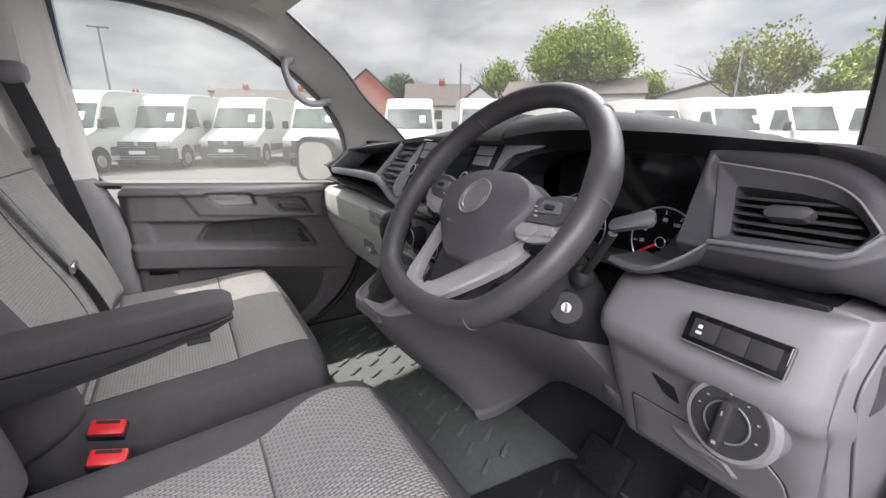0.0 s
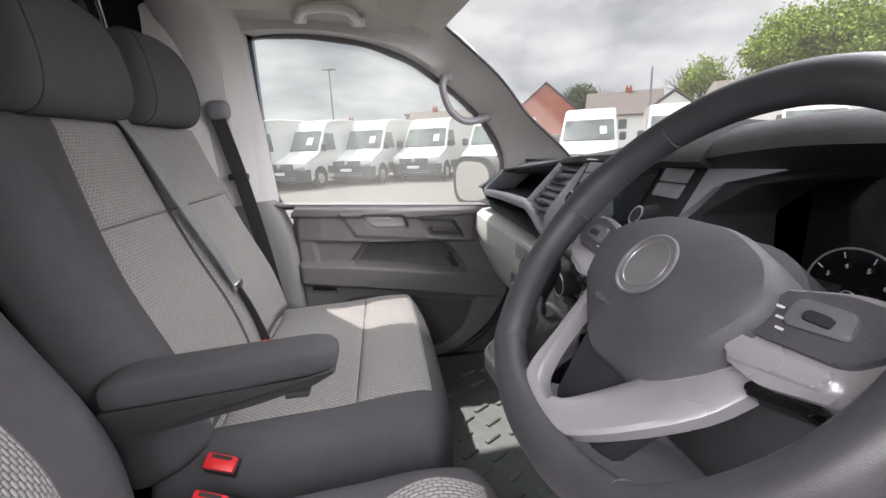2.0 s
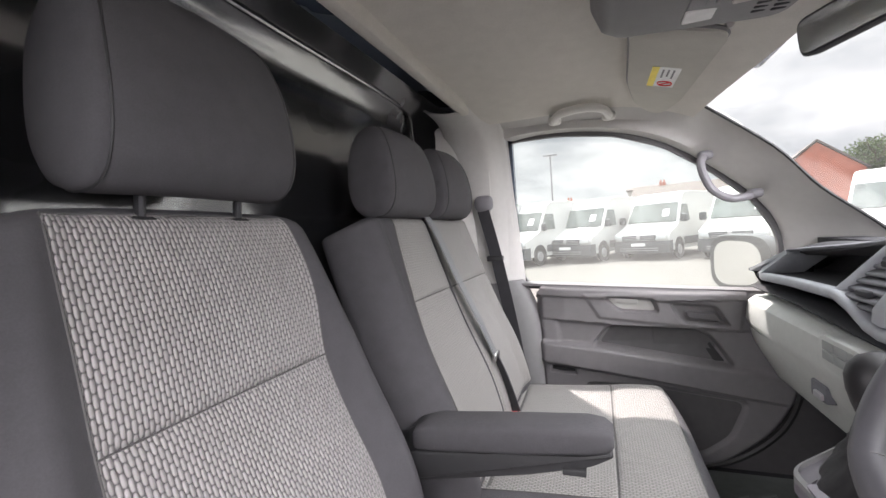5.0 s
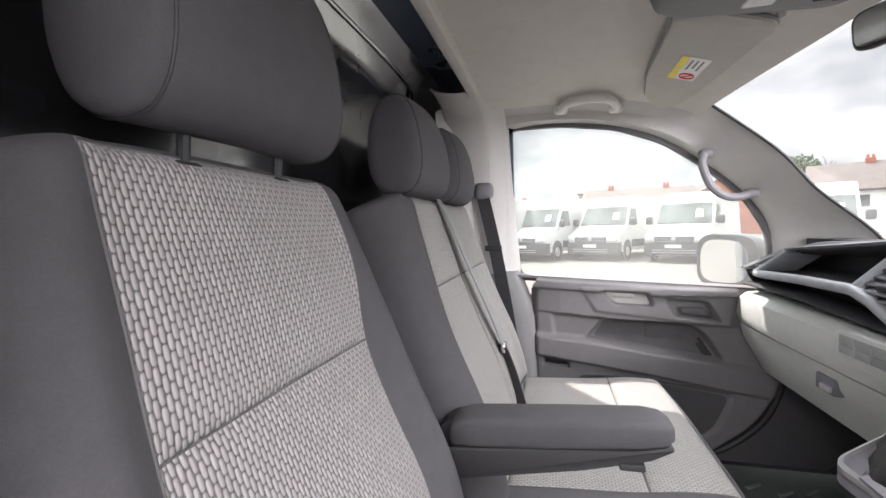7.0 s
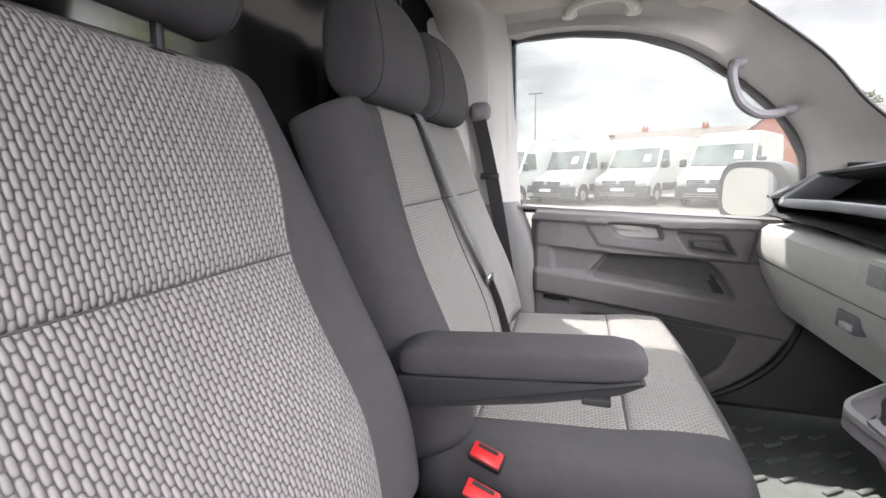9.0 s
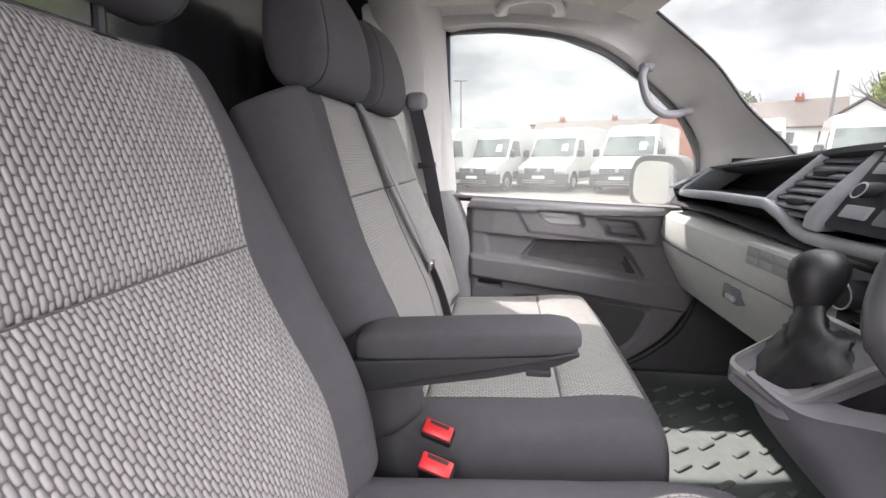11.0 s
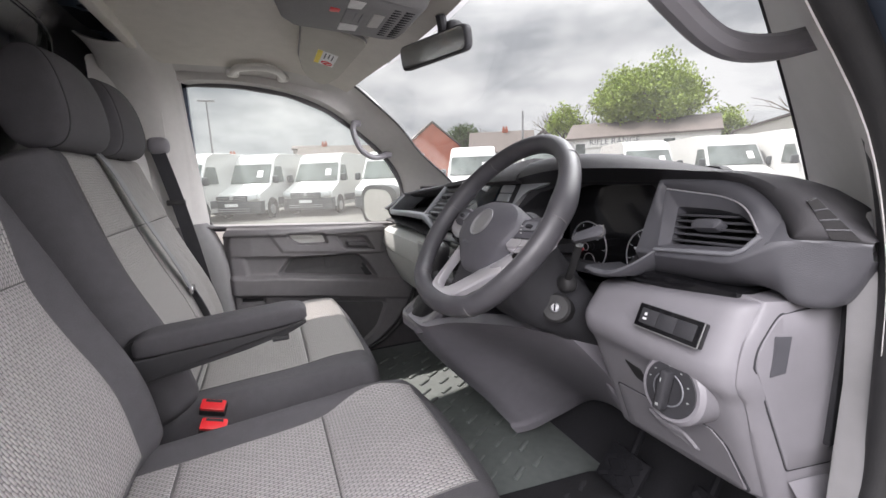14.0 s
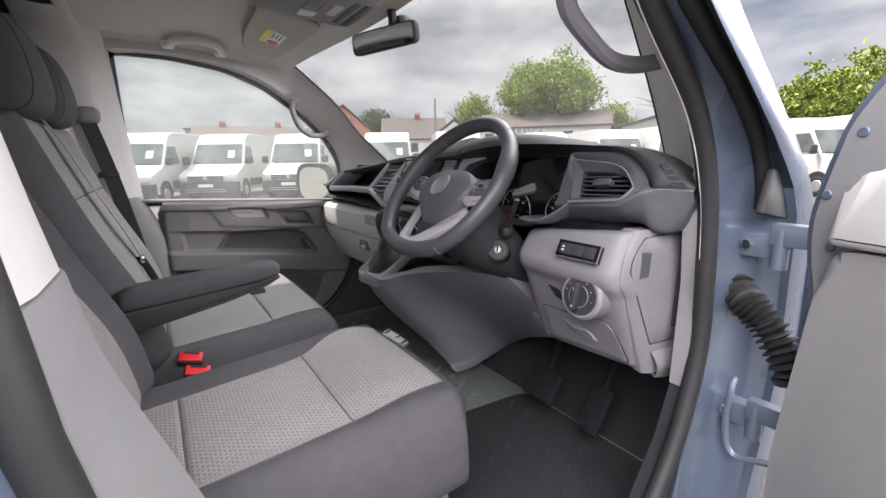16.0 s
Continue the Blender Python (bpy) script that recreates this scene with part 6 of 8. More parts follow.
bm = bmesh.new()
N = 96
rings = []
for i in range(N):
    a = 2 * math.pi * i / N
    x, u = rim_point(a)
    x2, u2 = rim_point(a + 0.01)
    t = Vector((x2 - x, u2 - u)).normalized()
    o = Vector((t.y, -t.x))
    fat = 1.0 + 0.14 * (math.exp(-((math.sin(a) - 0.30) / 0.16) ** 2) if abs(math.cos(a)) > 0.5 else 0) + 0.05 * math.exp(-((a - 1.5 * math.pi) / 0.5) ** 2)
    ring = []
    for j in range(20):
        b = 2 * math.pi * j / 20
        ring.append(wheel_at(x + o.x * 0.0160 * fat * math.cos(b), u + o.y * 0.0160 * fat * math.cos(b), 0.0180 * fat * math.sin(b)))
    rings.append(ring)
loft(bm, rings, True, False, True)
rim = part("rim", bm, LEATHER, wheel, "black grained leather rim", 80)
for a in (50, 130, -52, -128, 8, 172):
    x, u = rim_point(radians(a))
    x2, u2 = rim_point(radians(a) + 0.01)
    bm = bmesh.new()
    t = (wheel_at(x2, u2) - wheel_at(x, u)).normalized()
    hoop(bm, wheel_at(x, u), t, 0.0166 if abs(a) > 20 and abs(a) < 160 else 0.0174, 0.0009, 20, 5)
    part("stitched_seam", bm, STITCH, rim)


def wheel_plate(pts, n0, n1, mat, name, parent, label="", bev=0.003, r=0.008, dome=0.0):
    bm = bmesh.new()
    prism(bm, round_poly(pts, r, 4), 'z', n0, n1, bev, 3)
    for v in bm.verts:
        k = v.co.z + dome * (1 - (v.co.x / 0.16) ** 2 - ((v.co.y) / 0.14) ** 2)
        v.co = wheel_at(v.co.x, v.co.y, k)
    return part(name, bm, mat, parent, label)


# airbag pad, domed
bm = bmesh.new()
outl = round_poly([(-0.098, 0.006), (-0.080, 0.034), (-0.036, 0.052), (0.036, 0.052), (0.080, 0.034), (0.098, 0.006), (0.080, -0.036), (0.042, -0.086), (-0.042, -0.086), (-0.080, -0.036)], 0.016, 5)


def pad_n(u, n):
    """The cover folds back below a crease."""
    return n - 0.42 * max(0.0, -u - 0.030) - 0.10 * max(0.0, u - 0.02)


rings = []
for sc, n in ((0.94, -0.060), (0.99, -0.034), (1.0, -0.014), (0.994, -0.008), (0.975, -0.003), (0.93, 0.001), (0.8, 0.004), (0.6, 0.007), (0.4, 0.009), (0.2, 0.010)):
    rings.append([wheel_at(p[0] * sc, p[1] * sc, pad_n(p[1] * sc, n)) for p in outl])
loft(bm, rings)
padw = part("airbag_pad", bm, PAD_GREY, wheel, "dark grey domed airbag cover", 30)
bm = bmesh.new()
hoop(bm, wheel_at(0, -0.002, 0.0115), WN + WU * 0.02, 0.0265, 0.0014, 36, 6)
hoop(bm, wheel_at(0, -0.002, 0.0115), WN + WU * 0.02, 0.0205, 0.0007, 32, 5)
disc(bm, wheel_at(0, -0.002, 0.0112), WN + WU * 0.02, 0.0255, 0.002, 32, 0.0005)
part("badge", bm, BADGE, padw, "round silver badge")
text_mesh("embossed_word", "AIRBAG", 0.008, axes(wheel_at(-0.028, -0.042, 0.0025), (1, 0, 0), WN), DASH_GREY, padw, 0.0004)
for s in (-1, 1):
    wheel_plate([(s * 0.080, 0.022), (s * 0.120, 0.034), (s * 0.152, 0.034), (s * 0.164, 0.010), (s * 0.150, -0.022), (s * 0.110, -0.034), (s * 0.078, -0.030)], -0.036, -0.012, SATIN, "spoke", wheel, "satin silver side spoke", 0.005, 0.008)
    pod_ = wheel_plate([(s * 0.086, 0.020), (s * 0.120, 0.030), (s * 0.146, 0.029), (s * 0.153, 0.010), (s * 0.140, -0.006), (s * 0.086, -0.010)], -0.014, -0.007, PAD_GREY, "button_pod", wheel, "dark thumb button pod", 0.003, 0.006)
    wheel_plate([(s * 0.102, 0.020), (s * 0.132, 0.021), (s * 0.136, 0.006), (s * 0.102, 0.002)], -0.008, -0.004, DASH_GREY, "button", pod_, "", 0.002, 0.004)
    wheel_plate([(s * 0.112, 0.014), (s * 0.126, 0.014), (s * 0.126, 0.008), (s * 0.112, 0.008)], -0.005, -0.001, DASH_BLACK, "button", pod_, "", 0.001, 0.002)
    for k in range(3):
        wheel_plate([(s * (0.092 + k * 0.004), 0.012 - k * 0.006), (s * (0.097 + k * 0.004), 0.012 - k * 0.006), (s * (0.097 + k * 0.004), 0.0105 - k * 0.006), (s * (0.092 + k * 0.004), 0.0105 - k * 0.006)], -0.0072, -0.0066, WHITE_MARK, "printed_mark", pod_, "", 0, 0.0002)
    wheel_plate([(s * 0.082, -0.014), (s * 0.140, -0.010), (s * 0.140, -0.020), (s * 0.086, -0.030)], -0.018, -0.006, SATIN, "spoke_blade", wheel, "", 0.003, 0.004)
    wheel_plate([(s * 0.100, -0.034), (s * 0.140, -0.024), (s * 0.136, -0.034), (s * 0.104, -0.042)], -0.030, -0.016, GLOSS_BLACK, "paddle_slot", wheel, "", 0.002, 0.003)
    bm = bmesh.new()
    inner_ = smooth_line([(0.084, -0.040, -0.026), (0.064, -0.092, -0.012), (0.040, -0.128, -0.002), (0.016, -0.136, 0.001), (0.0, -0.136, 0.001)] if s < 0 else [(0.052, -0.034, -0.028), (0.034, -0.076, -0.018), (0.016, -0.110, -0.007), (0.006, -0.126, -0.001), (0.0, -0.130, 0.001)], 4)
    outer_ = smooth_line([(0.102, -0.028, -0.026), (0.078, -0.090, -0.012), (0.055, -0.138, 0.001), (0.020, -0.150, 0.004), (0.0, -0.150, 0.004)] if s < 0 else [(0.104, -0.028, -0.024), (0.094, -0.068, -0.014), (0.062, -0.116, -0.002), (0.030, -0.146, 0.004), (0.0, -0.150, 0.004)], 4)
    rings = []
    for p, q in zip(inner_, outer_):
        ring = [(p, -0.014), (p, -0.003), (p.lerp(q, 0.08), 0.0), (p.lerp(q, 0.35), 0.0015), (p.lerp(q, 0.65), 0.0015), (p.lerp(q, 0.92), 0.0), (q, -0.003), (q, -0.014)]
        rings.append([wheel_at(s * w.x, w.y, w.z + h) for w, h in ring])
    loft(bm, rings)
    part("lower_spoke", bm, SATIN, wheel, "satin silver lower spoke leg")
wheel_plate([(-0.066, -0.060), (0.066, -0.060), (0.040, -0.140), (-0.040, -0.140)], -0.050, -0.030, DASH_BLACK, "lower_web", wheel, "", 0.003, 0.006)
bm = bmesh.new()
disc(bm, wheel_at(0, -0.005, -0.055), WN, 0.075, 0.05, 32, 0.008)
part("hub_shroud", bm, DASH_BLACK, wheel)

column = thing("steering_column", (0.395, 0.55, 1.25), "black plastic steering column shroud with ignition lock", "steering column")
bm = bmesh.new()
rings = []
for n, hw, u0, u1 in ((-0.075, 0.068, -0.075, 0.040), (-0.105, 0.078, -0.100, 0.032), (-0.14, 0.086, -0.110, 0.022), (-0.23, 0.088, -0.092, 0.005), (-0.32, 0.080, -0.075, -0.005)):
    pts = round_poly([(-hw, u0 + 0.03), (-hw * 0.6, u0), (hw * 0.6, u0), (hw, u0 + 0.03), (hw, u1), (-hw, u1)], 0.025, 4)
    rings.append([wheel_at(p[0] + 0.005, p[1], n) for p in pts])
loft(bm, rings)
shroud = part("shroud", bm, DASH_BLACK, column, "", 40)
IGN = Vector((0.60, -0.72, 0.35)).normalized()
IG = Vector((0.487, 0.484, 1.223)) + IGN * 0.022
bm = bmesh.new()
disc(bm, IG, IGN, 0.025, 0.05, 28, 0.004)
lock = part("ignition_lock", bm, RUBBER, column, "black-ringed ignition lock")
bm = bmesh.new()
disc(bm, IG + IGN * 0.002, IGN, 0.0088, 0.02, 24, 0.002)
part("lock_face", bm, POST_STEEL, lock)
bm = bmesh.new()
box(bm, (-0.0015, -0.006, 0), (0.0015, 0.006, 0.003), 0, 1, axes(IG + IGN * 0.0015, (1, 0.8, 0), IGN))
part("key_slot", bm, GLOSS_BLACK, lock)
bm = bmesh.new()
tube(bm, smooth_line([(0.490, 0.497, 1.268), (0.515, 0.484, 1.285), (0.540, 0.474, 1.318), (0.560, 0.466, 1.345)], 4), 0.0062, 10, False, 0.7)
stalk = part("stalk", bm, RUBBER, column, "black wiper stalk")
bm = bmesh.new()
cushion(bm, (0.500, 0.492, 1.270), (0.030, 0.030, 0.030), 0.012, 5)
part("stalk_root", bm, RUBBER, stalk)
M_ST = axes((0.586, 0.459, 1.364), (0.050, -0.008, 0.034), (0.25, -0.80, 0.45))
bm = bmesh.new()
prism(bm, round_poly([(-0.024, -0.005), (0.018, -0.009), (0.024, -0.006), (0.024, 0.008), (-0.020, 0.007)], 0.004, 4), 'z', -0.005, 0.005, 0.003, 3)
bmesh.ops.transform(bm, matrix=M_ST, verts=bm.verts)
part("stalk_paddle", bm, POD_GREY, stalk, "grey flat wiper paddle", 50)
bm = bmesh.new()
tube(bm, [M_ST @ Vector(q) for q in ((0.016, -0.0092, 0.003), (0.022, -0.0080, 0.003), (0.0246, -0.005, 0.003), (0.0246, 0.007, 0.003))], 0.0009, 6)
part("chrome_edge", bm, CHROME, stalk)
bm = bmesh.new()
tube(bm, smooth_line([(0.32, 0.50, 1.29), (0.26, 0.49, 1.33), (0.215, 0.48, 1.36)], 4), 0.009, 10)
part("stalk", bm, DASH_BLACK, column, "black indicator stalk")

# pedals
def pedal(c, w, h, label, tilt):
    p = thing("pedal", c, label, "pedal", "pedals")
    m = Matrix.Translation(c) @ Matrix.Rotation(radians(tilt), 4, 'X')
    bm = bmesh.new()
    box(bm, (-w / 2, -0.008, -h / 2), (w / 2, 0.008, h / 2), 0.006, 2, m)
    padp = part("foot_pad", bm, PEDAL, p)
    for r in range(4):
        for k in range(3):
            bm = bmesh.new()
            x, z = -w / 2 + w * (k + 0.7) / 3.4, -h / 2 + h * (r + 0.6) / 4.2
            box(bm, (x - w * 0.11, -0.011, z - h * 0.06), (x + w * 0.11, -0.006, z + h * 0.06), 0.001, 1, m @ Matrix.Translation((x, 0, z)) @ Matrix.Rotation(radians(35 if (r + k) % 2 else -35), 4, 'Y') @ Matrix.Translation((-x, 0, -z)))
            part("tread_block", bm, PEDAL, padp)
    bm = bmesh.new()
    tube(bm, [m @ Vector((0, 0.006, h / 4)), Vector(c) + Vector((0, 0.06, 0.09)), Vector(c) + Vector((0, 0.09, 0.26))], 0.009, 8)
    part("pedal_arm", bm, PEDAL, p)


pedal((0.405, 0.735, 0.772), 0.110, 0.090, "black rubber brake pedal with diamond tread", -38)
pedal((0.580, 0.745, 0.775), 0.062, 0.125, "black rubber accelerator pedal with tread", -35)

# ---------------------------------------------------------------- floor mats
mat = thing("floor_mat", (-0.2, 0.5, FLOOR_Z - 0.012), "grey-green moulded rubber floor mat with raised dashes", "floor mat")
bm = bmesh.new()
prism(bm, round_poly([(-0.82, 0.10), (0.80, 0.10), (0.80, 0.84), (-0.82, 0.84)], 0.03), 'z', FLOOR_Z - 0.012, FLOOR_Z, 0.002)
mat_body = part("mat_body", bm, MAT_RUBBER, mat)
bm = bmesh.new()
cushion(bm, (0, 0, 0), (0.016, 0.056, 0.012), 0.0055, 3)
dash_ob = part("tread_dash", bm, MAT_RUBBER, mat_body)
first = True
for i in range(17):
    for j in range(7):
        x = -0.70 + i * 0.072 + (0.022 if j % 2 else 0)
        y = 0.22 + j * 0.075 + (0.02 if i % 3 == 1 else 0.0)
        if not (-0.74 < x < 0.19):
            continue
        ob = dash_ob if first else new("tread_dash", dash_ob.data)
        if not first:
            ob.parent = mat_body
        first = False
        ob.matrix_basis = Matrix.Translation((x, y, FLOOR_Z + 0.001)) @ Matrix.Rotation(radians(34), 4, 'Z')

dmat = thing("floor_mat", (0.45, 0.5, FLOOR_Z), "dark ribbed driver floor mat", "floor mat")
bm = bmesh.new()
prism(bm, round_poly([(0.21, 0.18), (0.79, 0.18), (0.79, 0.80), (0.27, 0.80)], 0.04), 'z', FLOOR_Z + 0.001, FLOOR_Z + 0.009, 0.003)
dmat_body = part("mat_body", bm, MAT_DRIVER, dmat)
bm = bmesh.new()
cushion(bm, (0, 0, 0), (0.013, 0.046, 0.006), 0.0028, 3)
faint = part("tread_dash", bm, MAT_DRIVER, dmat_body)
for i in range(7):
    for j in range(7):
        ob = faint if i == j == 0 else new("tread_dash", faint.data)
        ob.parent = dmat_body
        ob.matrix_basis = Matrix.Translation((0.30 + i * 0.066 + (0.02 if j % 2 else 0), 0.29 + j * 0.070, FLOOR_Z + 0.009)) @ Matrix.Rotation(radians(34), 4, 'Z')

# ---------------------------------------------------------------- belts and buckles
def strap(bm, pts, w, ways, thick=0.0014):
    P = smooth_line(pts, 6)
    k = len(P)
    rings = []
    for i, p in enumerate(P):
        t = (P[min(i + 1, k - 1)] - P[max(i - 1, 0)]).normalized()
        f = i / (k - 1) * (len(ways) - 1)
        a = min(int(f), len(ways) - 2)
        s = Vector(ways[a]).lerp(Vector(ways[a + 1]), f - a)
        s = (s - t * s.dot(t)).normalized()
        n = t.cross(s)
        rings.append([p + s * w / 2 + n * thick, p - s * w / 2 + n * thick, p - s * w / 2 - n * thick, p + s * w / 2 - n * thick])
    loft(bm, rings)


side_belt = thing("seat_belt", (-0.79, -0.3, 1.0), "black seat belt hanging from a grey pillar anchor", "seat belt", "seat belts")
bm = bmesh.new()
strap(bm, [(-0.745, -0.302, 1.59), (-0.752, -0.262, 1.40), (-0.757, -0.22, 1.15), (-0.750, -0.19, 0.93)], 0.047, [(0.25, 1, 0.25), (0.25, 1, 0.25)])
part("webbing", bm, BELT, side_belt)
bm = bmesh.new()
cushion(bm, (-0.752, -0.296, 1.598), (0.046, 0.070, 0.060), 0.023, 7)
part("anchor_cover", bm, PANEL_LIGHT, side_belt, "grey anchor cover")
bm = bmesh.new()
box(bm, (-0.806, -0.365, 1.53), (-0.780, -0.275, 1.72), 0.004)
part("height_slide", bm, PILLAR, side_belt)
bm = bmesh.new()
box(bm, (-0.768, -0.297, 1.385), (-0.746, -0.237, 1.405), 0.004)
part("tongue_stop", bm, RUBBER, side_belt)
mid_belt = thing("seat_belt", (-0.36, -0.3, 1.0), "grey seat belt lying over the bench backrest", "seat belt", "seat belts")
bm = bmesh.new()
strap(bm, [(-0.345, -0.43, 1.585), (-0.346, -0.375, 1.562), (-0.350, -0.338, 1.51), (-0.362, -0.288, 1.38), (-0.385, -0.233, 1.24), (-0.40, -0.203, 1.15)], 0.046, [(1, 0, 0), (1, 0.1, 0)])
part("webbing", bm, BELT_SHINE, mid_belt)
bm = bmesh.new()
strap(bm, [(-0.40, -0.203, 1.15), (-0.408, -0.180, 1.08), (-0.415, -0.155, 0.98)], 0.03, [(0.7, 0.7, 0), (0.3, 1, 0)])
part("lap_webbing", bm, BELT, mid_belt)
bm = bmesh.new()
cushion(bm, (-0.402, -0.198, 1.142), (0.052, 0.014, 0.024), 0.006, 4)
part("tongue", bm, CHROME, mid_belt, "bright steel tongue")


def buckle(c, m3, label):
    b = thing("belt_buckle", c, label, "seat belt buckle", "belt buckles")
    m = Matrix.Translation(c) @ m3
    bm = bmesh.new()
    box(bm, (-0.028, -0.0145, -0.075), (0.028, 0.0145, -0.001), 0.004, 2, m)
    part("housing", bm, RUBBER, b)
    bm = bmesh.new()
    box(bm, (-0.0255, -0.0125, -0.004), (0.0255, 0.0125, 0.008), 0.003, 2, m)
    btn = part("release_button", bm, RED, b, "red release button")
    bm = bmesh.new()
    box(bm, (-0.017, 0.005, 0.0068), (0.017, 0.0105, 0.0086), 0, 1, m)
    part("slot", bm, RUBBER, btn)
    bm = bmesh.new()
    tube(bm, [m @ Vector((0, 0, -0.07)), m @ Vector((0, -0.02, -0.20))], 0.008, 8)
    part("stem", bm, RUBBER, b)


BM = axes((0, 0, 0), (-0.11, 0.83, -0.54), (0.62, 0.10, 0.78))
buckle((0.030, -0.120, 0.958), BM, "red-buttoned black seat belt buckle beside the bench")
buckle((0.108, -0.112, 0.952), BM, "red-buttoned black seat belt buckle beside the driver seat")
buckle((-0.43, -0.165, 0.965), Matrix.Rotation(radians(-25), 4, 'X'), "red-buttoned buckle between the bench seats")

# ---------------------------------------------------------------- roof fittings
def grab_handle(pts, r, base, label, mat_):
    g = thing("grab_handle", base, label, "grab handle", "grab handles")
    bm = bmesh.new()
    tube(bm, smooth_line(pts, 6), r, 10)
    part("grip", bm, mat_, g)
    for p in (pts[0], pts[-1]):
        bm = bmesh.new()
        cushion(bm, p, (0.04, 0.045, 0.03), 0.014, 5)
        part("mount", bm, mat_, g)


grab_handle([(-0.775, -0.030, 1.862), (-0.745, -0.026, 1.860), (-0.715, -0.010, 1.866), (-0.702, 0.030, 1.870), (-0.700, 0.060, 1.871), (-0.704, 0.095, 1.869), (-0.716, 0.125, 1.863), (-0.745, 0.142, 1.853), (-0.775, 0.145, 1.852)], 0.0140, (-0.7, 0.05, 1.84), "pale grey roof grab handle over the passenger door", HANDLE)
grab_handle([(-0.815, 0.425, 1.690), (-0.790, 0.408, 1.672), (-0.778, 0.408, 1.635), (-0.776, 0.430, 1.580), (-0.778, 0.472, 1.548), (-0.788, 0.515, 1.546), (-0.810, 0.552, 1.556)], 0.0125, (-0.79, 0.52, 1.6), "grey grab handle on the windscreen pillar", PANEL_LIGHT)


grab_handle([(0.812, 0.335, 1.675), (0.785, 0.330, 1.655), (0.770, 0.350, 1.625), (0.768, 0.394, 1.596), (0.770, 0.450, 1.570), (0.778, 0.515, 1.568), (0.805, 0.575, 1.582)], 0.013, (0.79, 0.5, 1.6), "grey grab handle on the windscreen pillar", PANEL_LIGHT)


def visor(s, label):
    v = thing("sun_visor", (s * 0.45, 0.3, 1.86), label, "sun visor", "sun visors")
    bm = bmesh.new()
    def low(y):
        return 1.857 - 0.30 * (y - 0.25)
    pts = round_poly([(s * x, y) for x, y in ((0.16, 0.165), (0.241, 0.176), (0.516, 0.188), (0.692, 0.218), (0.778, 0.268), (0.768, 0.296), (0.708, 0.313), (0.60, 0.328), (0.16, 0.340))], 0.030, 6)
    prism(bm, pts, 'z', -0.009, 0.009, 0.005, 2)
    for w in bm.verts:
        w.co.z += low(w.co.y)
    body = part("visor_board", bm, VISOR, v)
    # a darker tube round the board stands in for its shadow gap
    bm = bmesh.new()
    tube(bm, [Vector((q[0], q[1], low(q[1]) + 0.001)) for q in pts], 0.0042, 6, True)
    part("edge_shade", bm, PILLAR_LOW, body, "darker line drawn for the shadow gap round the visor")
    if s < 0:
        def stuck(name, x0, y0, x1, y1, lift, mat_, parent, label=""):
            bm = bmesh.new()
            box(bm, (x0, y0, 0.0), (x1, y1, 0.0005), 0, 1)
            for w in bm.verts:
                w.co.z += low(w.co.y) - 0.0095 - lift
            return part(name, bm, mat_, parent, label)
        lab = stuck("warning_label", -0.500, 0.232, -0.358, 0.292, 0.0004, WHITE_MARK, body, "white warning label with yellow strip")
        stuck("yellow_strip", -0.500, 0.232, -0.358, 0.247, 0.0012, YELLOW, lab)
        for k in range(3):
            stuck("text_bar", -0.43 + 0.012 * (k % 2), 0.255 + k * 0.011, -0.372, 0.259 + k * 0.011, 0.0012, DASH_GREY, lab)
        bm = bmesh.new()
        hoop(bm, (-0.470, 0.270, low(0.270) - 0.0108), (0, -0.287, -0.958), 0.0165, 0.0020, 24, 5)
        tube(bm, [(-0.481, 0.260, low(0.260) - 0.0108), (-0.459, 0.280, low(0.280) - 0.0108)], 0.0018, 5)
        part("red_ring", bm, RED, lab)
    bm = bmesh.new()
    tube(bm, [(s * 0.16, 0.337, 1.840), (s * 0.585, 0.330, 1.841), (s * 0.66, 0.330, 1.845), (s * 0.70, 0.320, 1.858)], 0.007, 8)
    part("rod", bm, PILLAR, v)


visor(-1, "pale beige sun visor with a warning label, folded up")
visor(1, "plain pale beige sun visor, folded up")

oc = thing("overhead_console", (0, 0.25, 1.87), "grey roof console with lamp lenses and red emergency button", "overhead console")
bm = bmesh.new()
rings = []
for z, sx, y0, y1 in ((1.895, 0.145, 0.10, 0.435), (1.855, 0.14, 0.115, 0.42), (1.838, 0.125, 0.135, 0.40)):
    rings.append([(p[0], p[1], z - 0.10 * max(0, p[1] - 0.2)) for p in round_poly([(-sx, y0), (sx, y0), (sx * 0.9, y1), (-sx * 0.9, y1)], 0.04, 4)])
loft(bm, rings)
part("housing", bm, PILLAR_LOW, oc, "", 40)


def oc_item(x0, x1, y0, y1, mat_, name, h=0.004, label=""):
    bm = bmesh.new()
    zz = 1.838 - 0.10 * max(0, (y0 + y1) / 2 - 0.2)
    box(bm, (x0, y0, zz - h), (x1, y1, zz + 0.006), 0.0025)
    return part(name, bm, mat_, oc, label)


oc_item(0.012, 0.036, 0.212, 0.236, RED, "emergency_button", 0.005, "small red emergency button")
oc_item(-0.105, 0.105, 0.196, 0.1985, DASH_BLACK, "panel_joint", 0.0008, "dark joint across the roof console")
oc_item(-0.045, 0.045, 0.246, 0.300, PANEL_LIGHT, "switch_block", 0.003, "grey switch block")
for k in range(3):
    oc_item(-0.032, 0.030, 0.254 + k * 0.015, 0.258 + k * 0.015, DASH_GREY, "switch_line", 0.0042)
for s in (-1, 1):
    oc_item(s * 0.072 - 0.022, s * 0.072 + 0.022, 0.246, 0.300, WHITE_MARK, "lamp_lens", 0.003)
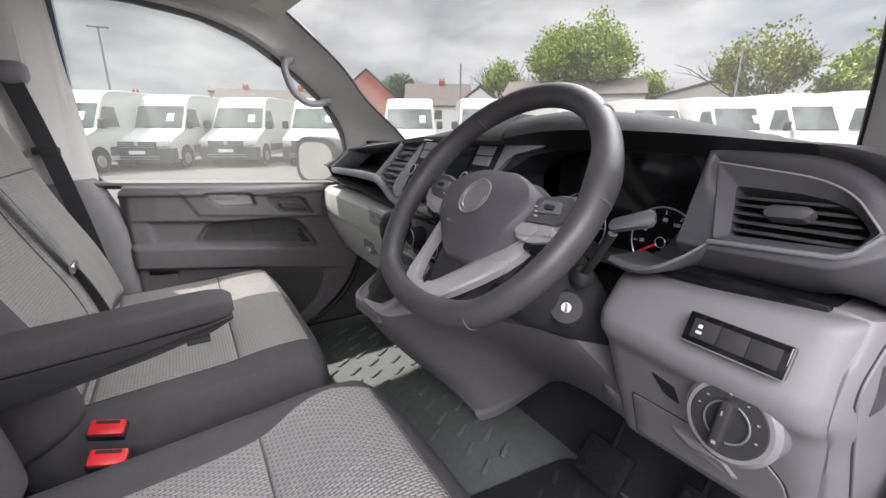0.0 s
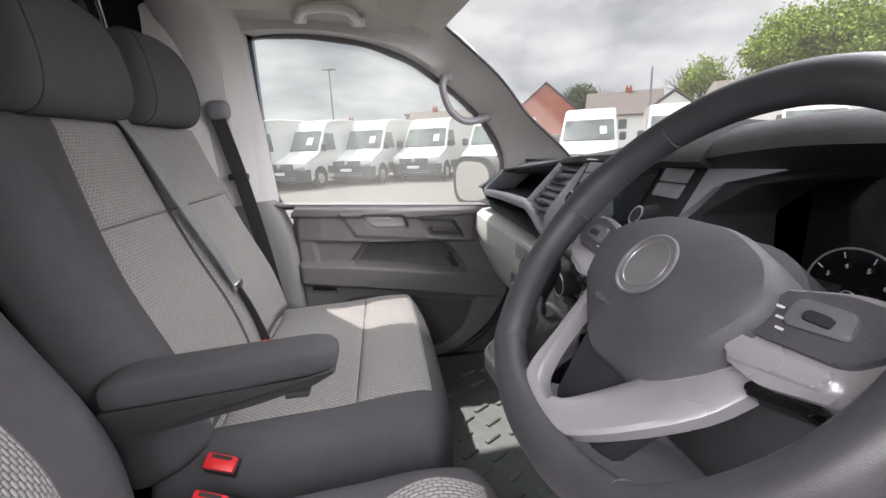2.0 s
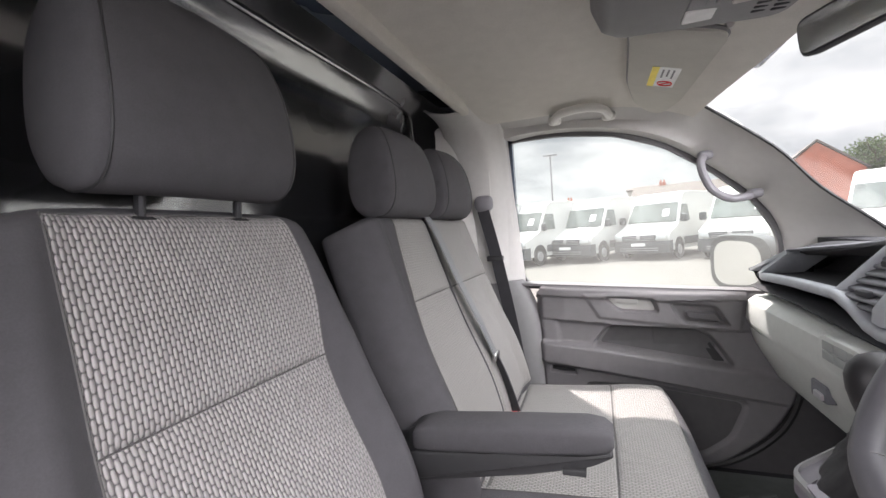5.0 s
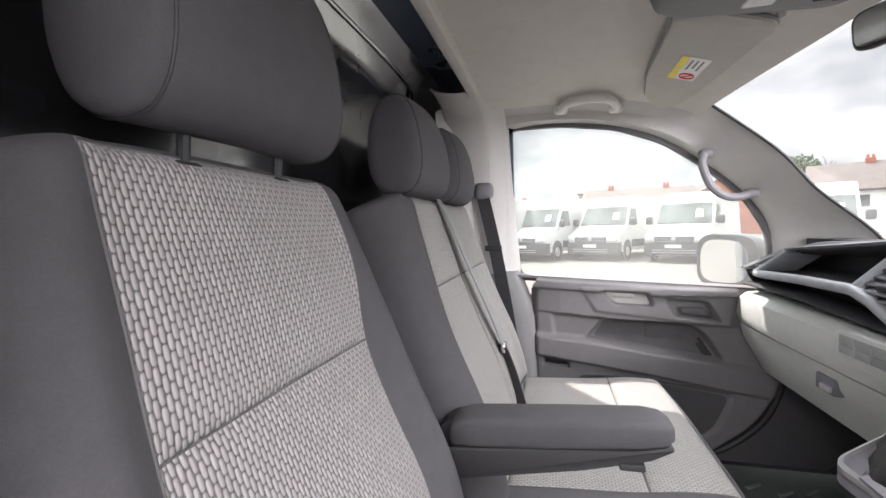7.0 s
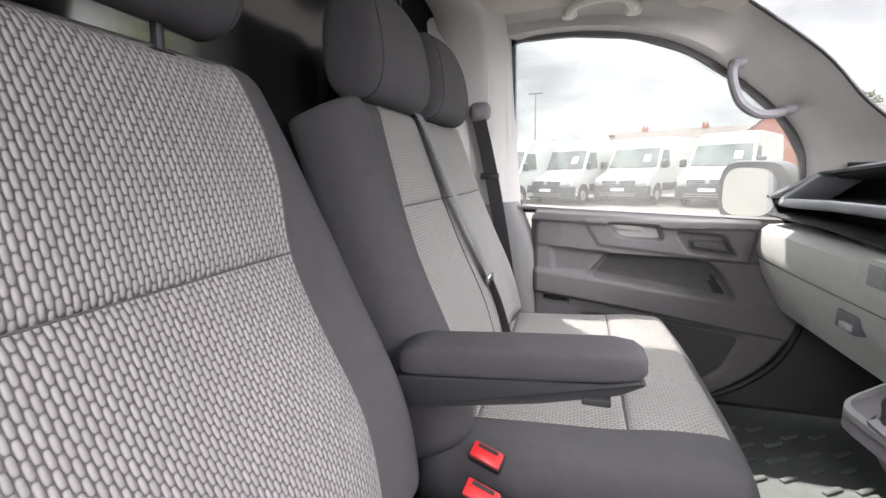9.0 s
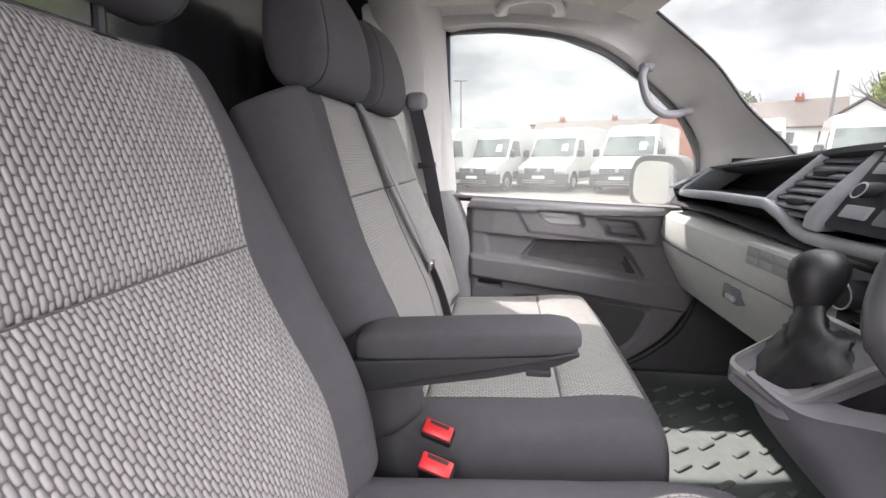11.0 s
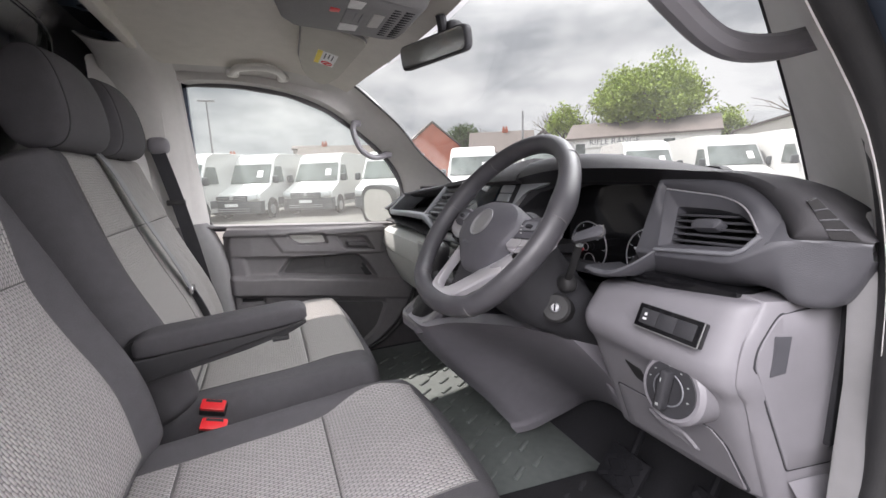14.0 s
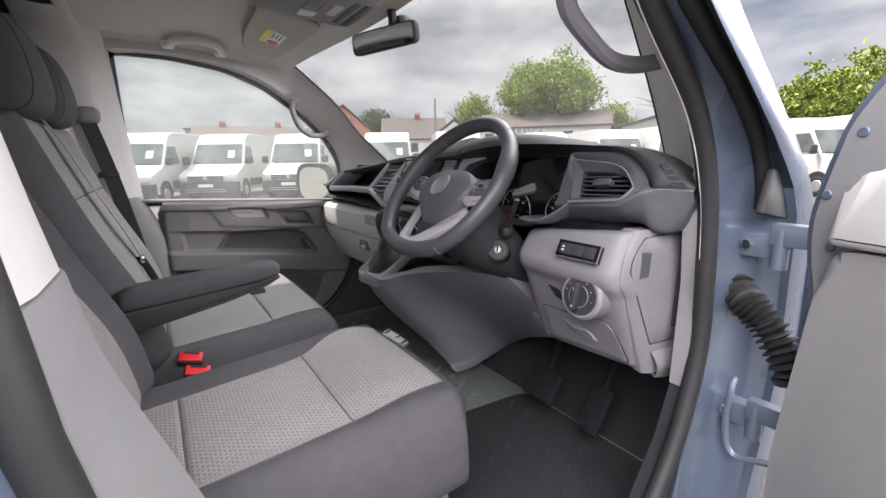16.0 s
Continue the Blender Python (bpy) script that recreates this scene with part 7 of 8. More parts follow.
oc_item(-0.040, 0.040, 0.308, 0.336, PILLAR, "lamp_lens", 0.004, "pale frosted lamp lens")
for k in range(12):
    for y0 in (0.345, 0.372):
        oc_item(-0.088 + k * 0.0150, -0.079 + k * 0.0150, y0, y0 + 0.023, DASH_BLACK, "grille_slot", 0.0012)

rear = thing("rear_view_mirror", (0.0, 0.47, 1.76), "black interior rear-view mirror on its stalk", "mirror")
MM = axes((-0.02, 0.475, 1.780), (0.90, 0.43, 0.06), (0.40, -0.88, -0.16))
bm = bmesh.new()
rings = []
for d, sc in ((0.012, 0.95), (0.006, 1.0), (-0.010, 1.0), (-0.030, 0.80)):
    rings.append([MM @ Vector((p[0] * sc, p[1] * sc, d)) for p in round_poly([(-0.12, -0.030), (0.12, -0.034), (0.125, 0.026), (-0.115, 0.032)], 0.02, 4)])
loft(bm, rings)
part("housing", bm, DASH_BLACK, rear, "", 50)
bm = bmesh.new()
prism(bm, round_poly([(-0.112, -0.025), (0.113, -0.029), (0.117, 0.022), (-0.108, 0.027)], 0.016, 4), 'z', 0.0118, 0.0128)
bmesh.ops.transform(bm, matrix=MM, verts=bm.verts)
part("mirror_glass", bm, MIRROR, rear, "mirror glass")
bm = bmesh.new()
tube(bm, smooth_line([(0.004, 0.490, 1.792), (0.020, 0.487, 1.815), (0.030, 0.478, 1.845)], 4), 0.013, 10)
cushion(bm, (0.012, 0.515, 1.800), (0.07, 0.05, 0.075), 0.02, 5)
part("stalk", bm, DASH_BLACK, rear)

# ---------------------------------------------------------------- passenger's outside mirror
om = thing("door_mirror", (-1.0, 0.62, 1.25), "blue-grey outside door mirror beyond the passenger window", "mirror")
MO = axes((-1.02, 0.560, 1.322), (0.80, 0.60, 0.0), (0.60, -0.80, -0.06))
bm = bmesh.new()
rings = []
for d, sc in ((0.010, 0.97), (0.0, 1.0), (-0.04, 0.98), (-0.08, 0.80), (-0.10, 0.5)):
    rings.append([MO @ Vector((p[0] * sc, p[1] * sc, d)) for p in round_poly([(-0.118, -0.104), (0.118, -0.096), (0.124, 0.098), (-0.108, 0.106)], 0.075, 6)])
loft(bm, rings)
part("housing", bm, VAN_TRIM, om, "", 50)
bm = bmesh.new()
prism(bm, round_poly([(-0.098, -0.084), (0.082, -0.075), (0.087, 0.075), (-0.088, 0.084)], 0.065, 6), 'z', 0.010, 0.0115)
bmesh.ops.transform(bm, matrix=MO, verts=bm.verts)
part("mirror_glass", bm, MIRROR, om, "mirror glass")
bm = bmesh.new()
tube(bm, [(-0.93, 0.66, 1.27), (-1.0, 0.64, 1.29)], 0.03, 10)
part("arm", bm, RUBBER, om)

# ---------------------------------------------------------------- driver's door opening, hinge pillar and open door
structure("pillar_trim_right", side_trim(1), PILLAR, "pale grey moulded pillar and roof rail trim round the driver door", "trim", 50)
B_INNER = [(0.66, -0.03), (0.95, -0.105), (1.146, -0.167), (1.255, -0.203), (1.34, -0.218), (1.467, -0.237), (1.86, -0.275)]
B_OUTER = [(0.66, -0.10), (0.95, -0.160), (1.146, -0.197), (1.255, -0.214), (1.34, -0.221), (1.467, -0.233), (1.86, -0.262)]


def post_trim(zs, proud):
    bm = bmesh.new()
    rings = []
    for z in zs:
        yi, yo = curve_at(B_INNER, z) + proud, curve_at(B_OUTER, z) + proud
        rings.append([(0.665, yi - 0.13, z), (0.680, yi - 0.03, z), (0.692, yi - 0.006, z), (0.715, yi, z), (0.80, yo + 0.002, z), (0.826, yo - 0.003, z), (0.836, yo - 0.025, z), (0.836, yo - 0.2, z), (0.67, yo - 0.2, z)])
    loft(bm, rings)
    return bm


structure("b_pillar_lower_right", post_trim((0.66, 0.80, 0.95, 1.05, 1.146, 1.20, 1.255, 1.30, 1.332, 1.338), 0.003), PILLAR_LOW, "grey lower pillar trim beside the driver seat", "trim", 40)
structure("b_pillar_upper_right", post_trim((1.340, 1.40, 1.467, 1.60, 1.72, 1.86), 0.0), PILLAR, "pale grey upper pillar trim beside the driver seat", "trim", 40)
bm = bmesh.new()
tube(bm, [(0.848, curve_at(B_OUTER, z) - 0.014, z) for z in (0.66, 0.80, 0.95, 1.05, 1.146, 1.255, 1.34, 1.467, 1.60, 1.72, 1.85)], 0.017, 10)
structure("rear_door_seal", bm, RUBBER, "black rubber seal up the post behind the driver door", "seal", 80)
bm = bmesh.new()
rings = []
for z in (0.45, 0.66, 0.95, 1.146, 1.255, 1.34, 1.467, 1.72, 1.97):
    y = curve_at(B_OUTER, z)
    rings.append([(0.846, y - 0.02, z), (0.872, y - 0.030, z), (0.885, y - 0.045, z), (0.915, y - 0.05, z), (0.93, y - 0.07, z), (0.93, y - 0.30, z), (0.84, y - 0.30, z)])
loft(bm, rings)
structure("lock_post", bm, BODY, "blue-grey painted lock post behind the driver door", "body panel", 40)

# kick panel between dash end and seal
bm = bmesh.new()
prism(bm, [(0.632, 1.000), (0.645, 1.20), (0.62, 1.33), (0.64, 1.40), (0.86, 1.42), (0.86, 1.000)], 'x', 0.812, 0.846, 0.004)
structure("kick_panel", bm, PILLAR_LOW, "light grey side kick panel", "trim")
bm = bmesh.new()
prism(bm, [(0.60, 0.90), (0.630, 0.998), (0.86, 0.998), (0.86, 0.62), (0.45, 0.62), (0.45, 0.70)], 'x', 0.814, 0.844, 0.004)
structure("lower_kick_panel", bm, MAT_DARK, "dark carpeted side of the driver footwell", "trim")
SEAL = [(0.842, -0.12, 0.66), (0.842, 0.20, 0.65), (0.842, 0.36, 0.68), (0.842, 0.49, 0.77), (0.842, 0.585, 0.90), (0.842, 0.638, 1.06), (0.842, 0.636, 1.20), (0.842, 0.612, 1.36), (0.842, 0.545, 1.49), (0.842, 0.415, 1.605), (0.835, 0.30, 1.715), (0.83, 0.15, 1.80), (0.825, -0.03, 1.838), (0.82, -0.22, 1.85)]
bm = bmesh.new()
tube(bm, [q + Vector((0.010, 0.008 if q.y > 0.3 else 0.0, 0.0)) for q in smooth_line(SEAL, 6)], 0.016, 12)
structure("door_seal", bm, RUBBER, "thick black rubber door seal round the driver opening", "seal", 80)
# painted hinge pillar outside the seal
JAMB = [(0.45, 0.54), (0.84, 0.615), (1.0, 0.652), (1.2, 0.650), (1.32, 0.638), (1.37, 0.625), (1.455, 0.588), (1.54, 0.525), (1.615, 0.424), (1.72, 0.31), (1.80, 0.16), (1.86, -0.04)]
STEP = [(0.45, 0.60), (0.84, 0.70), (1.0, 0.745), (1.2, 0.735), (1.32, 0.722), (1.37, 0.717), (1.455, 0.665), (1.54, 0.550), (1.615, 0.415), (1.72, 0.30), (1.80, 0.15), (1.86, -0.05)]
SKIN = [(0.45, 0.64), (0.84, 0.76), (1.0, 0.80), (1.2, 0.79), (1.32, 0.78), (1.37, 0.745), (1.455, 0.632), (1.54, 0.495), (1.615, 0.375), (1.72, 0.25), (1.80, 0.10), (1.86, -0.08)]
bm = bmesh.new()
rings = []
for z in (0.45, 0.62, 0.75, 0.84, 0.92, 1.0, 1.1, 1.2, 1.26, 1.32, 1.37, 1.41, 1.455, 1.50, 1.54, 1.58, 1.615, 1.66, 1.72, 1.80, 1.86):
    a, b, c = curve_at(JAMB, z), curve_at(STEP, z), curve_at(SKIN, z)
    rings.append([(0.846, a + 0.012, z), (0.852, a + 0.008, z), (0.858, a + 0.010, z), (0.866, lerp(a, b, 0.55), z), (0.874, lerp(a, b, 0.93), z), (0.892, b + 0.012, z), (0.902, b + 0.026, z), (0.916, max(b + 0.022, c), z), (0.928, c + 0.004, z), (0.933, c + 0.03, z), (0.928, c + 0.09, z), (0.842, c + 0.10, z), (0.842, a + 0.014, z)])
loft(bm, rings)
structure("hinge_pillar", bm, BODY, "blue-grey painted hinge pillar of the driver door opening", "body panel", 40)
bm = bmesh.new()
line = [(0.892, curve_at(STEP, z) + 0.010, z) for z in (1.335, 1.37, 1.41, 1.455, 1.50, 1.54, 1.58, 1.615, 1.66, 1.72, 1.80)]
tube(bm, line, 0.0125, 8)
structure("outer_seal", bm, RUBBER, "black outer weather strip along the windscreen pillar", "seal", 80)
bm = bmesh.new()
prism(bm, round_poly([(0.668, 1.332), (0.800, 1.312), (0.775, 1.332), (0.712, 1.400), (0.695, 1.405)], 0.006, 3), 'x', 0.904, 0.916, 0.003)
structure("mirror_sail", bm, RUBBER, "black triangular corner piece under the weather strip", "trim")
# sill, wing and bonnet
bm = bmesh.new()
prism(bm, [(-0.30, 0.40), (0.66, 0.40), (0.66, 0.625), (-0.30, 0.625)], 'x', 0.80, 0.95, 0.02, 3)
structure("door_sill", bm, BODY, "blue-grey painted door sill step", "body panel")
bm = bmesh.new()
rings = []
for y, z, hw in ((1.13, 1.20, 0.90), (1.30, 1.14, 0.90), (1.60, 1.04, 0.87), (1.85, 0.90, 0.80), (1.92, 0.60, 0.78)):
    rings.append([(lerp(-hw, hw, i / 12), y, z - 0.10 * abs(lerp(-1, 1, i / 12)) ** 6) for i in range(13)])
loft(bm, rings, False, False)
structure("bonnet", bm, BODY, "blue-grey painted bonnet", "body panel", 50)
bm = bmesh.new()
for s in (-1, 1):
    prism(bm, [(0.95, 0.45), (1.9, 0.45), (1.88, 0.85), (1.4, 1.06), (1.10, 1.20), (0.95, 1.22)], 'x', s * 0.90, s * 0.945, 0.01)
structure("front_wing", bm, BODY, "blue-grey painted front wings", "body panel")

bel = thing("cable_boot", (0.88, 0.76, 1.12), "black ribbed rubber cable boot between pillar and door", "cable boot")
bm = bmesh.new()
line = smooth_line([(0.862, 0.735, 1.182), (0.895, 0.716, 1.165), (0.930, 0.708, 1.138), (0.960, 0.706, 1.098), (0.985, 0.710, 1.055)], 16)
tube(bm, line, [0.024 + 0.008 * math.cos(i * 2 * math.pi / 3.6) for i in range(len(line))], 14)
part("boot", bm, RUBBER, bel, "", 80)
for q, way in ((line[0], line[0] - line[2]), (line[-1], line[-1] - line[-3])):
    bm = bmesh.new()
    disc(bm, q, way, 0.036, 0.010, 24, 0.003)
    part("end_flange", bm, RUBBER, bel, "", 40)
chk = thing("door_check", (0.90, 0.74, 0.88), "bent steel door check rod below the hinge", "door check")
bm = bmesh.new()
tube(bm, smooth_line([(0.885, 0.735, 1.005), (0.890, 0.712, 0.998), (0.890, 0.705, 0.93), (0.897, 0.703, 0.885), (0.915, 0.703, 0.868), (0.95, 0.705, 0.878), (0.985, 0.715, 0.885)], 5), 0.006, 8)
part("rod", bm, STEEL, chk)

ddoor = thing("driver_door", (0.98, 0.68, 0.9), "open driver door with grey trim on a blue-grey shell", "car door")
OPEN = radians(68)
DM = Matrix.Translation((0.975, 0.70, 0)) @ Matrix.Rotation(-(math.pi / 2 - OPEN), 4, 'Z')
shell = [(0.0, 0.50), (0.006, 0.75), (0.007, 0.95), (0.004, 1.10), (0.009, 1.21), (-0.005, 1.27), (-0.010, 1.328), (0.0, 1.384), (0.02, 1.47), (0.055, 1.53), (0.09, 1.56), (0.16, 1.55), (0.24, 1.46), (0.92, 1.44), (1.0, 1.3), (1.0, 0.45)]
bm = bmesh.new()
prism(bm, round_poly(shell, 0.03, 3), 'y', 0.0, 0.06, 0.008, 2)
bmesh.ops.transform(bm, matrix=DM, verts=bm.verts)
part("door_shell", bm, BODY, ddoor, "blue-grey painted door frame", 40)
bm = bmesh.new()
prism(bm, round_poly([(0.014, 0.52), (0.018, 0.75), (0.018, 0.95), (0.017, 1.10), (0.021, 1.21), (0.006, 1.27), (0.002, 1.328), (0.012, 1.384), (0.032, 1.468), (0.066, 1.522), (0.10, 1.545), (0.15, 1.535), (0.23, 1.45), (0.90, 1.43), (0.97, 1.3), (0.97, 0.48)], 0.02, 3), 'y', -0.006, 0.002, 0.003, 2)
bmesh.ops.transform(bm, matrix=DM, verts=bm.verts)
part("edge_trim", bm, PILLAR_LOW, ddoor, "grey plastic edge trim with screws", 40)
bm = bmesh.new()
prism(bm, round_poly([(0.018, 0.60), (0.022, 0.95), (0.045, 1.20), (0.054, 1.288), (0.09, 1.296), (0.95, 1.296), (0.95, 0.55)], 0.02, 3), 'y', -0.045, -0.002, 0.018, 3)
bmesh.ops.transform(bm, matrix=DM, verts=bm.verts)
part("trim_panel", bm, PILLAR_LOW, ddoor, "grey moulded door card", 50)
bm = bmesh.new()
prism(bm, round_poly([(0.052, 1.300), (0.075, 1.390), (0.11, 1.41), (0.95, 1.41), (0.95, 1.300)], 0.015, 3), 'y', -0.055, -0.002, 0.012, 3)
bmesh.ops.transform(bm, matrix=DM, verts=bm.verts)
part("upper_trim", bm, PILLAR, ddoor, "beige upper door card", 50)
for u, z in ((0.043, 1.455), (0.010, 1.366), (0.026, 1.290)):
    bm = bmesh.new()
    disc(bm, DM @ Vector((u + 0.006, -0.009, z)), DM.to_3x3() @ Vector((0, -1, 0)), 0.007, 0.006, 16, 0.001)
    part("screw", bm, STEEL, ddoor, "blue-grey screw head")

def door_hinge(z, label):
    bm = bmesh.new()
    box(bm, (0.862, 0.715, z - 0.022), (0.935, 0.745, z + 0.022), 0.004)
    leaf = part("hinge", bm, STEEL, ddoor, label)
    bm = bmesh.new()
    box(bm, (0.918, 0.703, z + 0.004), (0.985, 0.728, z + 0.042), 0.004)
    part("door_leaf", bm, STEEL, leaf)
    bm = bmesh.new()
    disc(bm, (0.932, 0.715, z + 0.034), (0, 0, 1), 0.013, 0.07, 16, 0.002)
    part("pin", bm, STEEL, leaf)
    bm = bmesh.new()
    disc(bm, (0.882, 0.709, z), (0, -1, 0), 0.009, 0.01, 6, 0.001)
    part("bolt", bm, CHROME, leaf)


door_hinge(1.272, "blue-grey painted steel upper door hinge")
door_hinge(0.948, "blue-grey painted steel lower door hinge")
# ---------------------------------------------------------------- outside: yard, vans, houses, trees
def out(az, d, z=0.0):
    """A place d metres off the cab, az degrees to the left of straight ahead."""
    a = radians(az)
    return Vector((0.9 - d * math.sin(a), 0.05 + d * math.cos(a), z))


def ground_z(x, y):
    d = math.hypot(x, y)
    return 0.06 * max(0.0, min(1.0, (d - 3) / 15))


bm = bmesh.new()
rings = []
for r in (0.0, 3, 6, 10, 14, 18, 30, 60, 150, 600, 3000):
    rings.append([(max(r, 0.01) * math.cos(2 * math.pi * k / 48), max(r, 0.01) * math.sin(2 * math.pi * k / 48), ground_z(r, 0) if r < 100 else 0.06) for k in range(48)])
loft(bm, rings, True, False)
structure("ground", bm, ASPHALT, "pale worn tarmac yard", "ground")


def parked_van():
    """A high-roofed panel van, nose at the origin facing +x."""
    v = thing("parked_van", (0, 0, 0), "white high-roofed panel van with grey bumper, parked in a row", "van", "parked vans")
    side = [(-0.02, 0.42), (0.0, 0.88), (-0.08, 1.00), (-0.80, 1.27), (-0.96, 1.33), (-1.52, 2.12), (-1.75, 2.42), (-2.1, 2.54), (-2.8, 2.58), (-5.9, 2.58), (-5.98, 2.4), (-5.98, 0.45), (-5.4, 0.36), (-0.3, 0.34)]
    bm = bmesh.new()
    prof = round_poly(side, 0.08, 3)
    rings = []
    for y in (-1.02, -0.99, -0.90, -0.5, 0.0, 0.5, 0.90, 0.99, 1.02):
        e = abs(y) / 1.02
        rings.append([(p[0] - 0.20 * e ** 3 * (1 if p[0] > -0.6 else max(0.0, 1 - (-0.6 - p[0]) / 1.6)), (y if e < 0.98 else math.copysign(1.02, y)) * (1 - 0.13 * max(0, (p[1] - 1.25) / 1.33)), p[1] - (0.03 if e > 0.95 else 0) * (1 if p[1] > 2.3 else 0)) for p in prof])
    loft(bm, rings)
    body = part("body", bm, VAN_WHITE, v, "", 30)

    def face(pts, mat_, name, parent, label="", lift=0.012):
        """A panel on the van: corners in the van's own metres."""
        bm = bmesh.new()
        P = [Vector(p) for p in pts]
        n = (P[1] - P[0]).cross(P[2] - P[0]).normalized()
        k = len(P)
        loft(bm, [[p for p in P], [p + n * lift for p in P]])
        return part(name, bm, mat_, parent, label)

    def nose(z, y, off):
        x = -0.98 - (z - 1.36) * 0.711
        e = abs(y) / 1.02
        return Vector((x - 0.20 * e ** 3 * max(0.0, 1 - (-0.6 - x) / 1.6) + off, y * (1 - 0.13 * max(0, (z - 1.25) / 1.33)), z + off * 0.7))
    bm = bmesh.new()
    sheet(bm, lambda a, b: nose(lerp(1.38, 2.10, b), lerp(-0.93, 0.93, a), 0.022), 10, 4, 1.8, 0.9, (-0.03, 0, -0.02))
    part("windscreen", bm, VAN_GLASS, v, "reflecting windscreen")
    bm = bmesh.new()
    sheet(bm, lambda a, b: nose(lerp(1.58, 1.84, b), lerp(0.42, 0.66, a), 0.034), 2, 2, 0.2, 0.3, (-0.01, 0, -0.007))
    part("paper_sheet", bm, WHITE_MARK, v, "white paper behind the windscreen")
    for s in (-1, 1):
        q = [(-1.18, s * 1.03, 1.40), (-2.12, s * 1.03, 1.40), (-2.12, s * 0.955, 2.02), (-1.62, s * 0.955, 2.02)]
        face(q[::-1] if s > 0 else q, VAN_GLASS, "side_window", v, "dark side window", 0.01)
        bm = bmesh.new()
        cushion(bm, (-1.18, s * 1.18, 1.50), (0.12, 0.24, 0.30), 0.05, 4)
        part("mirror", bm, VAN_TRIM, v)
        bm = bmesh.new()
        prism(bm, round_poly([(s * 0.58, 0.74), (s * 0.97, 0.80), (s * 0.97, 1.00), (s * 0.64, 0.93)], 0.03, 3), 'x', -0.26, 0.02, 0.01)
        for w in bm.verts:
            w.co.x -= 0.22 * (abs(w.co.y) - 0.55) ** 1.2
        part("headlamp", bm, material_lamp, v, "clear headlamp")
        bm = bmesh.new()
        box(bm, (-5.9, s * 1.0, 0.50) if s > 0 else (-5.9, -1.035, 0.50), (-1.5, 1.035, 0.78) if s > 0 else (-1.5, -1.0, 0.78), 0.01)
        part("side_moulding", bm, VAN_TRIM, v)
        for x in (-1.05, -4.7):
            bm = bmesh.new()
            hoop(bm, (x, s * 0.945, 0.345), (0, 1, 0), 0.245, 0.10, 24, 8)
            ty = part("wheel", bm, TYRE, v)
            bm = bmesh.new()
            disc(bm, (x, s * 1.040, 0.345), (0, s, 0), 0.205, 0.10, 20, 0.03)
            part("rim", bm, RIM, ty)
            bm = bmesh.new()
            disc(bm, (x, s * 1.024, 0.40), (0, s, 0), 0.41, 0.03, 24, 0.004)
            part("wheel_arch", bm, TYRE, v)
    bm = bmesh.new()
    rings = []
    for y in (-1.03, -0.9, -0.5, 0, 0.5, 0.9, 1.03):
        e = (abs(y) / 1.03) ** 3 * 0.20
        rings.append([(-0.25 - e, y, 0.24), (0.05 - e, y, 0.26), (0.09 - e, y, 0.45), (0.06 - e, y, 0.70), (-0.25 - e, y, 0.72)])
    loft(bm, rings)
    bump = part("bumper", bm, VAN_TRIM, v, "grey plastic bumper", 40)
    bm = bmesh.new()
    prism(bm, round_poly([(-0.60, 0.70), (0.60, 0.70), (0.64, 0.93), (-0.64, 0.93)], 0.03, 3), 'x', -0.05, 0.045, 0.006)
    gr = part("grille", bm, VAN_TRIM, v, "black slatted grille")
    for z in (0.74, 0.80, 0.86):
        bm = bmesh.new()
        box(bm, (0.04, -0.58, z), (0.055, 0.58, z + 0.014), 0)
        part("grille_bar", bm, RIM, gr)
    bm = bmesh.new()
    disc(bm, (0.065, 0, 0.86), (1, 0, 0), 0.075, 0.03, 24, 0.004)
    part("badge", bm, RIM, gr)
    for z in (0.36, 0.44):
        bm = bmesh.new()
        box(bm, (0.07, -0.7, z), (0.10, 0.7, z + 0.02), 0)
        part("bumper_bar", bm, RIM, bump)
    bm = bmesh.new()
    box(bm, (0.075, -0.26, 0.53), (0.095, 0.26, 0.64), 0)
    part("number_plate", bm, WHITE_MARK, v, "plain white plate")
    return v


material_lamp = material("lamp_clear", (0.55, 0.57, 0.58), 0.1, vary=0.2, scale=8)
van0 = parked_van()
HEAD = -30.0
places = [out(118, 16.4), out(110, 16.6), out(102, 17.1), out(93.9, 17.6), out(85.3, 17.6), out(76.0, 16.9), out(63.5, 16.2), out(53.0, 16.0), out(40.3, 18.8), out(31.2, 18.4), out(22.7, 18.2), out(15.7, 18.0), out(9.3, 18.0), out(2.8, 18.0)]
for i, p in enumerate(places):
    m = Matrix.Translation((p.x, p.y, 0.06)) @ Matrix.Rotation(radians(HEAD), 4, 'Z')
    if i == 0:
        van0.matrix_basis = m
    else:
        copy_thing(van0, m)


